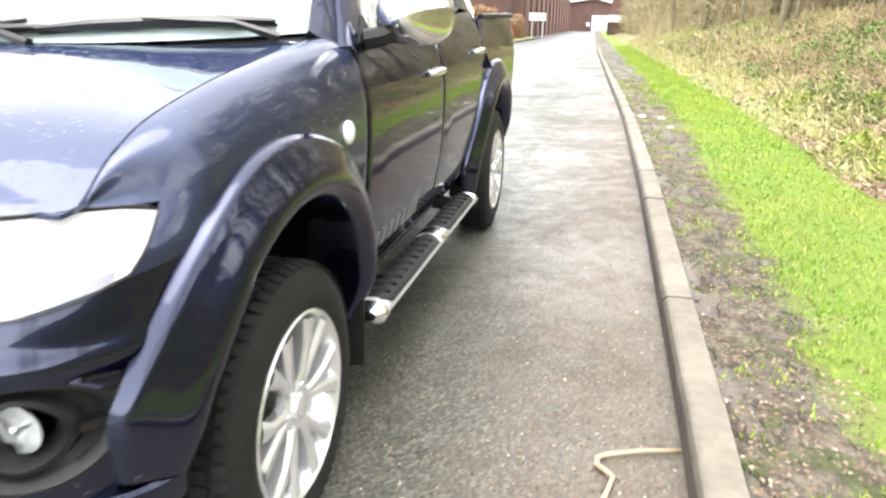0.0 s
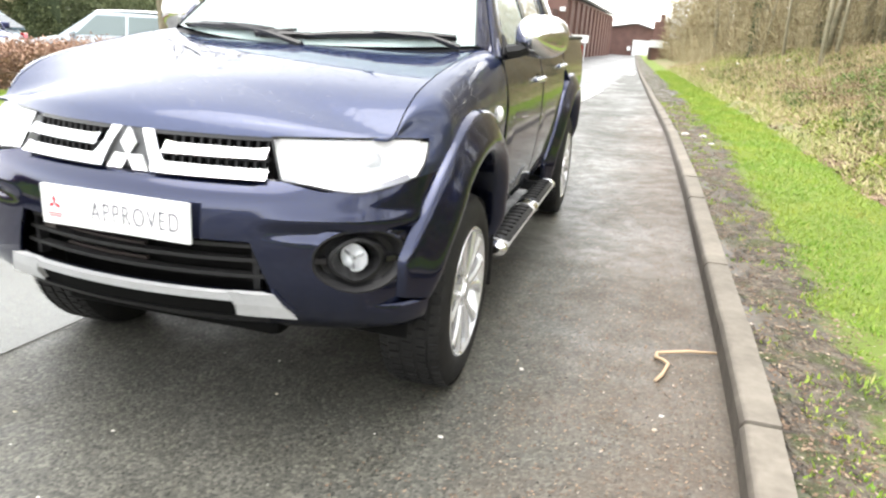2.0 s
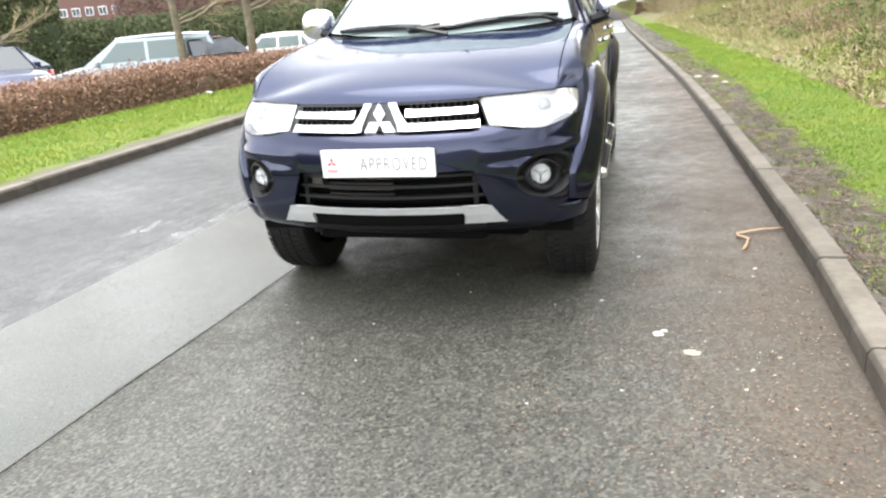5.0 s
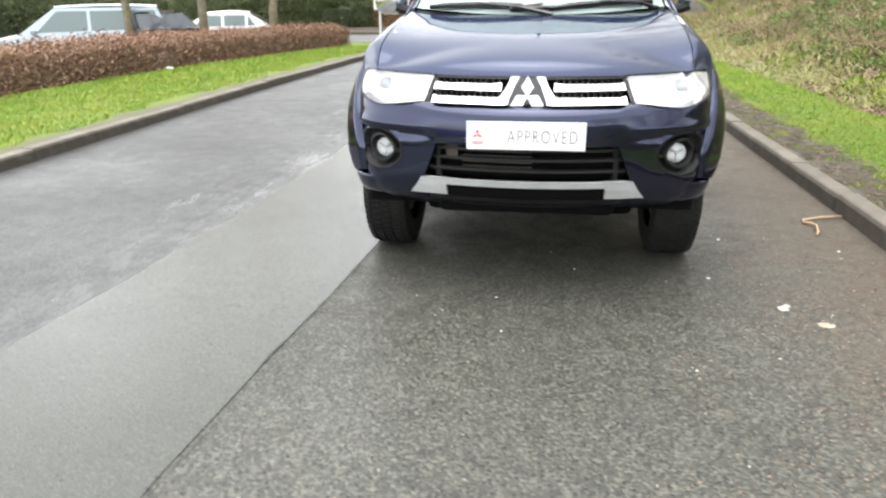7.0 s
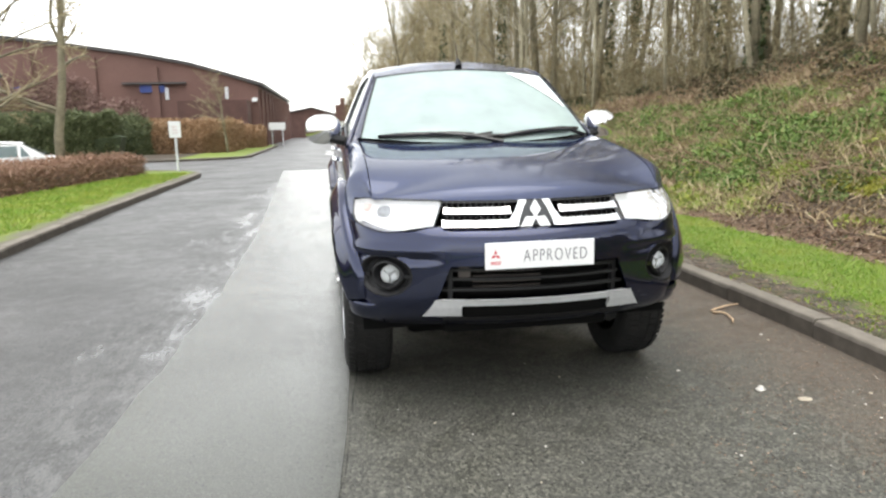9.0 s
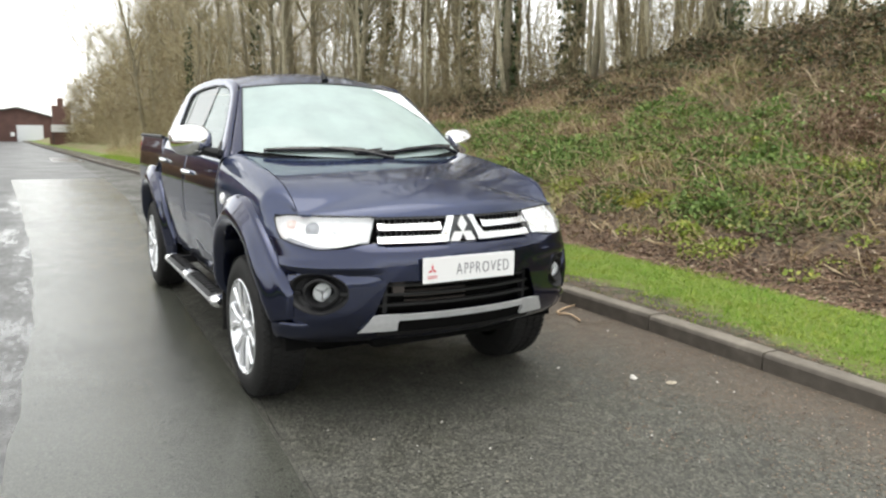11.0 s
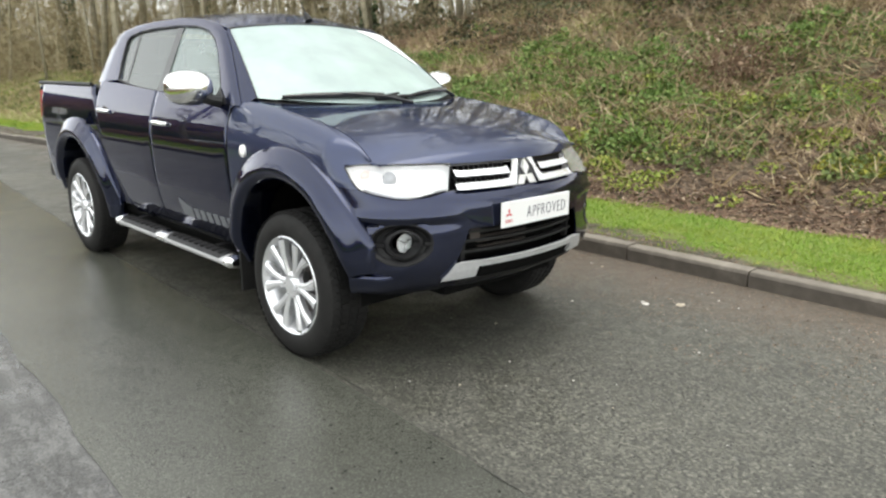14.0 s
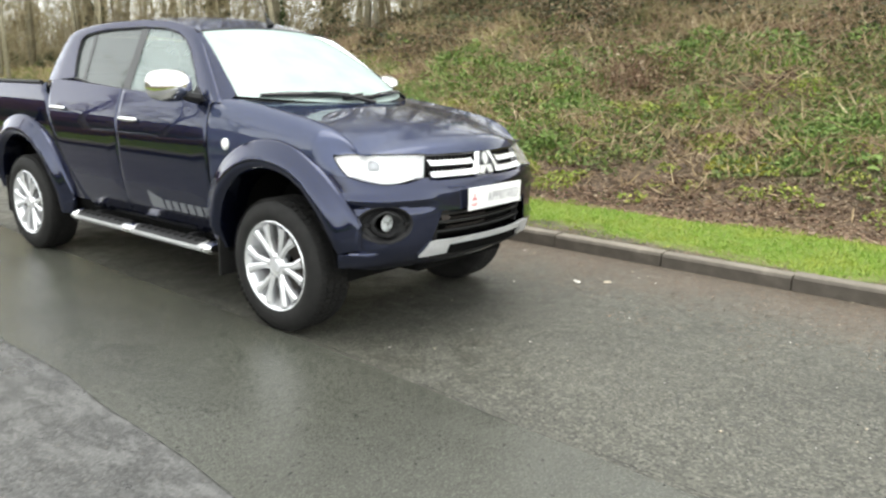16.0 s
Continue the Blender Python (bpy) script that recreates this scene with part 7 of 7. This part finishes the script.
def brushwood(name, n, y_range, depth, height, seed, label, edge, size):
    """Fine bare growth that fills the wood between the trunks, denser near the ground."""
    rng = np.random.default_rng(seed)
    y = rng.uniform(*y_range, n)
    d = depth * rng.random(n) ** 1.3
    h = rng.random(n) ** 1.25
    pts, sizes = [], []
    for a, b, c in zip(y, d, h):
        x = kerb_x(a) + edge(a) + b
        top = height * lerp(a, [(8, 0.48), (22, 0.60), (45, 1.0)]) * (0.75 + 0.5 * noise.noise((x * 0.25, a * 0.25, 5))) * (0.45 + 0.55 * min(1, b / 3.0))
        if noise.noise((x * 0.55, a * 0.55, c * top * 0.4)) + 0.25 * noise.noise((x * 2, a * 2, c * top)) < -0.12:
            continue
        pts.append((x, a, verge_z(x, a) + c * top))
        sizes.append(size * (0.7 + 0.012 * a))
    sizes = np.array(sizes) * rng.uniform(0.7, 1.3, len(sizes))
    return tagged(leaf_cloud(name, np.array(pts), sizes, BRUSH, rng, 26.0, None, "", 0.45), label, "brushwood", kind="stuff")


brushwood("brushwood", 140000, (8, 75), 12, 11.0, 41, "dense bare twigs and young growth filling the wood", wood_edge, 0.022)
brushwood("brushwood", 18000, (-22, 9), 9, 2.6, 42, "low bare twigs along the top of the bank", lambda y: 9.0, 0.016)
canes("thicket_stems", 3500, (9, 22), (-26, 10), (0.8, 2.6), 0.009, TWIGS, 33, "thicket of bare brown saplings on top of the bank", "thicket", 2.5)
canes("wood_edge_stems", 900, (2.6, 4.5), (38, 72), (0.6, 2.2), 0.010, TWIGS, 34, "bare shrubs at the foot of the wood", "thicket", 2.0)


def red_shrub():
    rng = np.random.default_rng(3)
    top = thing("dogwood_shrub", "small reddish-brown leafless shrub on the bank", "shrub")
    x, y = 6.35, 1.15
    s = Shape()
    r = random.Random(8)
    for _ in range(120):
        a, t = r.uniform(0, 6.283), r.uniform(0.05, 0.8)
        d = Vector((math.cos(a) * t, math.sin(a) * t, 1)).normalized()
        p = Vector((x + r.gauss(0, 0.15), y + r.gauss(0, 0.2), 0))
        p.z = verge_z(p.x, p.y) - 0.03
        s.tube([p, p + d * 0.3, p + d * 0.55 + Vector((0, 0, -0.05))], [0.006, 0.004, 0.002], 3, False)
    tagged(part("twig_mass", s, CANE, top), kind="stuff")
    n = 900
    pts = np.stack([x + rng.normal(0, 0.25, n), y + rng.normal(0, 0.32, n), np.zeros(n)], 1)
    pts[:, 2] = [verge_z(a, b) + c for a, b, c in zip(pts[:, 0], pts[:, 1], rng.uniform(0.05, 0.5, n))]
    tagged(leaf_cloud("leaves", pts, rng.uniform(0.02, 0.05, n), DEAD, rng, 1.4, top), kind="stuff")


red_shrub()


# ---- small loose things ----
def stick():
    top = [(1.60, 0.130), (1.618, 0.165), (1.632, 0.215), (1.645, 0.270), (1.652, 0.305), (1.632, 0.330), (1.604, 0.362), (1.606, 0.395), (1.635, 0.420), (1.735, 0.455), (1.855, 0.488)]
    pts = [(x, y, road_z(x, y) + 0.012 + 0.004 * (i % 2)) for i, (x, y) in enumerate(top)]
    ob = part("stick", Shape().tube(pts, [0.006, 0.008, 0.008, 0.007, 0.008, 0.008, 0.009, 0.009, 0.008, 0.007, 0.006], 7), mat("peeled_pale_wood", (0.42, 0.30, 0.19), 0.7), smooth=True, sharp=0)
    tagged(ob, "crooked pale peeled stick lying by the kerb", "stick")


def lump(name, x, y, z, sx, sy, sz, material, label, category, seed):
    bm = bmesh.new()
    bmesh.ops.create_icosphere(bm, subdivisions=2, radius=1)
    for v in bm.verts:
        k = 1 + 0.35 * noise.noise(v.co * 1.7 + Vector((seed, 0, 0)))
        v.co = Vector((v.co.x * sx * k, v.co.y * sy * k, v.co.z * sz * k))
    me = bpy.data.meshes.new(name)
    bm.to_mesh(me)
    bm.free()
    me.materials.append(material)
    ob = new(name, me)
    ob.location = (x, y, z + sz * 0.6)
    return tagged(ob, label, category)


PALE_STONE = varied("pale_limestone", (0.42, 0.40, 0.36), (0.58, 0.56, 0.52), 20, 0.8)
BUFF = varied("buff_leaf", (0.30, 0.26, 0.20), (0.42, 0.37, 0.29), 20, 0.8)
LITTER_WHITE = mat("white_plastic_litter", (0.75, 0.77, 0.78), 0.4)
stick()
lump("white_stone", 1.150, -0.865, road_z(1.15, -0.9), 0.024, 0.020, 0.009, PALE_STONE, "flat white stone on the asphalt", "stone", 1)
lump("white_stone", 1.175, -0.83, road_z(1.15, -0.9), 0.014, 0.012, 0.007, PALE_STONE, "small white stone chip on the asphalt", "stone", 2)
lump("trodden_leaf", 1.275, -1.03, road_z(1.27, -1.0), 0.040, 0.026, 0.004, BUFF, "buff leaf pressed flat on the asphalt", "leaf", 3)
stone_rng = random.Random(4)
for i in range(26):
    x, y = stone_rng.uniform(-0.6, 1.8), stone_rng.uniform(-3.2, 0.5)
    r = stone_rng.uniform(0.005, 0.010)
    ob = lump("pebble", x, y, road_z(x, y), r, r * 0.8, r * 0.5, PALE_STONE if i % 2 else BUFF, "small pale pebble on the asphalt", "pebble", i)
    ob["group"] = "pebbles on the road"
for x, y, r in ((6.78, 1.15, 0.06), (3.4, 31.7, 0.10), (4.6, 30.0, 0.10), (5.7, 25.0, 0.09)):
    lump("plastic_litter", x, y, verge_z(x, y) + 0.10, r, r * 0.7, r * 0.5, LITTER_WHITE, "crumpled white plastic litter on the bank", "litter", r * 90)
lump("plastic_litter", -7.0, 8.9, drop(8.9) + 0.12, 0.07, 0.05, 0.03, LITTER_WHITE, "crumpled white litter under the hedge", "litter", 5)


# ---- cars in the car park behind the hedge ----
CAR_GLASS = mat("teal_car_glass", (0.10, 0.14, 0.14), 0.06, Specular_IOR_Level=0.9)


def parked_car(label, length, width, height, colour, cabin, nose, at, heading, lamps_white=True):
    """cabin: positions along the length of screen foot, roof front, roof rear and tail foot; nose: bonnet and boot heights."""
    top = thing("parked_car", label, "car", "cars in the car park")
    paint = mat("car_paint", colour, 0.3, 0.3, Coat_Weight=1.0)
    w, L = width / 2, length
    stations = []
    for f in np.linspace(0, 1, 21):
        end = min(f, 1 - f)
        hw = w * (1 - 0.22 * max(0, 1 - end / 0.10) ** 2)
        zt = lerp(f, [(0, nose[0] - 0.25), (0.03, nose[0] - 0.06), (cabin[0], nose[0] + 0.08), (cabin[3], nose[1] + 0.02), (0.985, nose[1]), (1, nose[1] - 0.15)])
        y = f * L
        zl = 0.24 + 0.10 * max(0, 1 - end / 0.06)
        stations.append([(-hw * 0.9, y, zl), (-hw, y, 0.45), (-hw, y, min(0.7, zt - 0.1)), (-hw * 0.95, y, zt - 0.03), (-hw * 0.8, y, zt), (0, y, zt + 0.03), (hw * 0.8, y, zt), (hw * 0.95, y, zt - 0.03), (hw, y, min(0.7, zt - 0.1)), (hw, y, 0.45), (hw * 0.9, y, zl)])
    sh = Shape().grid(stations)
    n = len(stations[0])
    sh.f += [tuple(range(n)), tuple(range(len(sh.v) - n, len(sh.v)))]
    part("body", sh, paint, top, smooth=True, sharp=50)
    belt0, belt1 = nose[0] + 0.05, nose[1] + 0.0
    a, b, c, d = (k * L for k in cabin)
    rt = 0.76
    corners = {"base": [(a, belt0), (d, belt1)], "roof": [(b, height - 0.03), (c, height - 0.04)]}
    roof_rows = []
    for t in np.linspace(0, 1, 9):
        y = b + (c - b) * t
        z = height - 0.04 + 0.04 * math.sin(math.pi * t)
        roof_rows.append([(-w * rt, y, z - 0.03), (-w * rt * 0.8, y, z), (0, y, z + 0.015), (w * rt * 0.8, y, z), (w * rt, y, z - 0.03)])
    part("roof", Shape().grid(roof_rows), paint, top, smooth=True, thick=0.02)
    for s in (1, -1):
        def side(y, v, out=0.0):
            lo = belt0 + (belt1 - belt0) * (y - a) / (d - a)
            return (s * (w * 0.95 + (w * rt - w * 0.95) * v + out), y, lo + (height - 0.07 - lo) * v)

        sh = Shape()
        outline = [(a, 0.0), (b, 1.0), (c, 1.0), (d, 0.0)]
        sh.v = [Vector(side(y, v)) for y, v in outline]
        sh.f = [(0, 1, 2, 3)]
        part("cabin_side", sh, paint, top, thick=0.01)
        cuts = [a + (b - a) * 0.45, a + (d - a) * 0.47, a + (d - a) * 0.74, c + (d - c) * 0.35]
        for y0, y1 in zip(cuts, cuts[1:]):
            def clamp_y(y, v):
                return min(max(y, a + (b - a) * (v + 0.10) + 0.06), d - (d - c) * (v + 0.10) - 0.06)

            sh = Shape()
            sh.v = [Vector(side(clamp_y(y, v), v, 0.012)) for y, v in ((y0 + 0.04, 0.12), (y1 - 0.04, 0.12), (y1 - 0.04, 0.88), (y0 + 0.04, 0.88))]
            sh.f = [(0, 1, 2, 3)]
            part("window", sh, CAR_GLASS, top)
    for name, (y0, z0), (y1, z1) in (("windscreen", (a - 0.01, belt0 + 0.02), (b - 0.01, height - 0.08)), ("rear_screen", (d + 0.01, belt1 + 0.06), (c + 0.01, height - 0.08))):
        sh = Shape()
        sh.v = [Vector(p) for p in ((-w * 0.86, y0, z0), (w * 0.86, y0, z0), (w * 0.70, y1, z1), (-w * 0.70, y1, z1))]
        sh.f = [(0, 1, 2, 3)]
        part(name, sh, WINDOW, top, thick=0.015)
    for s in (1, -1):
        part("headlight", Shape().box(min(s * w * 0.50, s * w * 0.88), max(s * w * 0.50, s * w * 0.88), 0.03, 0.16, nose[0] - 0.22, nose[0] - 0.08), WHITE_LENS, top, bevel=0.03)
        part("tail_light", Shape().box(min(s * w * 0.68, s * w * 0.93), max(s * w * 0.68, s * w * 0.93), L - 0.09, L + 0.012, nose[1] - 0.38, nose[1] - 0.06), RED_LENS, top, bevel=0.02)
        for y in (L * 0.19, L * 0.80):
            wh = part("wheel", Shape().lathe([(0.20, s * (w + 0.005)), (0.31, s * (w + 0.005)), (0.32, s * (w - 0.02)), (0.32, s * (w - 0.2))], (y, 0.32), 24), RUBBER, top, smooth=True)
            part("rim", Shape().lathe([(0.21, s * (w + 0.004)), (0.19, s * (w - 0.02)), (0.04, s * (w - 0.01)), (0.001, s * (w - 0.008))], (y, 0.32), 20), ALLOY, wh, smooth=True)
            # near-black ring on the flank paints the shaded gap of the arch
            part("arch", Shape().lathe([(0.37, s * (w + 0.001)), (0.30, s * (w + 0.002))], (y, 0.33), 24), INSIDE_SHADE, wh)
        part("door_mirror", Shape().box(min(s * (w - 0.05), s * (w + 0.14)), max(s * (w - 0.05), s * (w + 0.14)), a + 0.35, a + 0.45, belt0 + 0.03, belt0 + 0.16), paint, top, bevel=0.03)
    for y0, y1 in ((-0.03, 0.10), (L - 0.10, L + 0.03)):
        part("bumper", Shape().box(-w * 0.80, w * 0.80, y0, y1, 0.28, 0.52), paint, top, bevel=0.05)
    part("badge_bar", Shape().box(-0.26, 0.26, L + 0.031, L + 0.04, 0.55, 0.65), PLATE_WHITE, top)
    part("badge_bar", Shape().box(-0.26, 0.26, -0.04, -0.031, 0.38, 0.48), PLATE_WHITE, top)
    x, y = at
    top.matrix_basis = pose(x, y, min(road_z(x, y), road_z(x - 3, y)) - 0.001, 0, 0, math.degrees(math.atan2(heading[0], -heading[1])))
    return top


parked_car("pale silver-blue people carrier parked behind the hedge", 4.4, 1.76, 1.62, (0.36, 0.42, 0.46), (0.20, 0.40, 0.93, 0.985), (0.86, 0.98), (-13.8, 12.6), (-0.90, -0.43))
parked_car("dark blue off-roader parked at the car park edge", 4.2, 1.75, 1.62, (0.015, 0.025, 0.09), (0.26, 0.42, 0.92, 0.98), (0.98, 1.02), (-11.9, 9.3), (0.86, -0.51))
parked_car("dark grey hatchback parked in the car park", 4.2, 1.75, 1.50, (0.05, 0.055, 0.06), (0.24, 0.44, 0.86, 0.99), (0.86, 1.0), (-12.7, 16.0), (-0.80, 0.60))
parked_car("white saloon parked in the car park", 4.4, 1.75, 1.42, (0.70, 0.71, 0.70), (0.27, 0.44, 0.76, 0.90), (0.84, 0.95), (-13.1, 18.9), (-0.95, -0.30))
parked_car("pale blue hatchback parked in the car park", 4.0, 1.70, 1.48, (0.30, 0.40, 0.45), (0.24, 0.44, 0.86, 0.99), (0.84, 0.98), (-17.3, 10.5), (-0.95, -0.30))
for x, y, r in ((1.92, 7.65, 0.05), (2.15, 7.6, 0.045), (2.2, 6.75, 0.04)):
    lump("broken_concrete", x, y, verge_z(x, y), r, r * 0.8, r * 0.45, PALE_STONE, "small broken piece of pale concrete in the mud", "rubble", y)
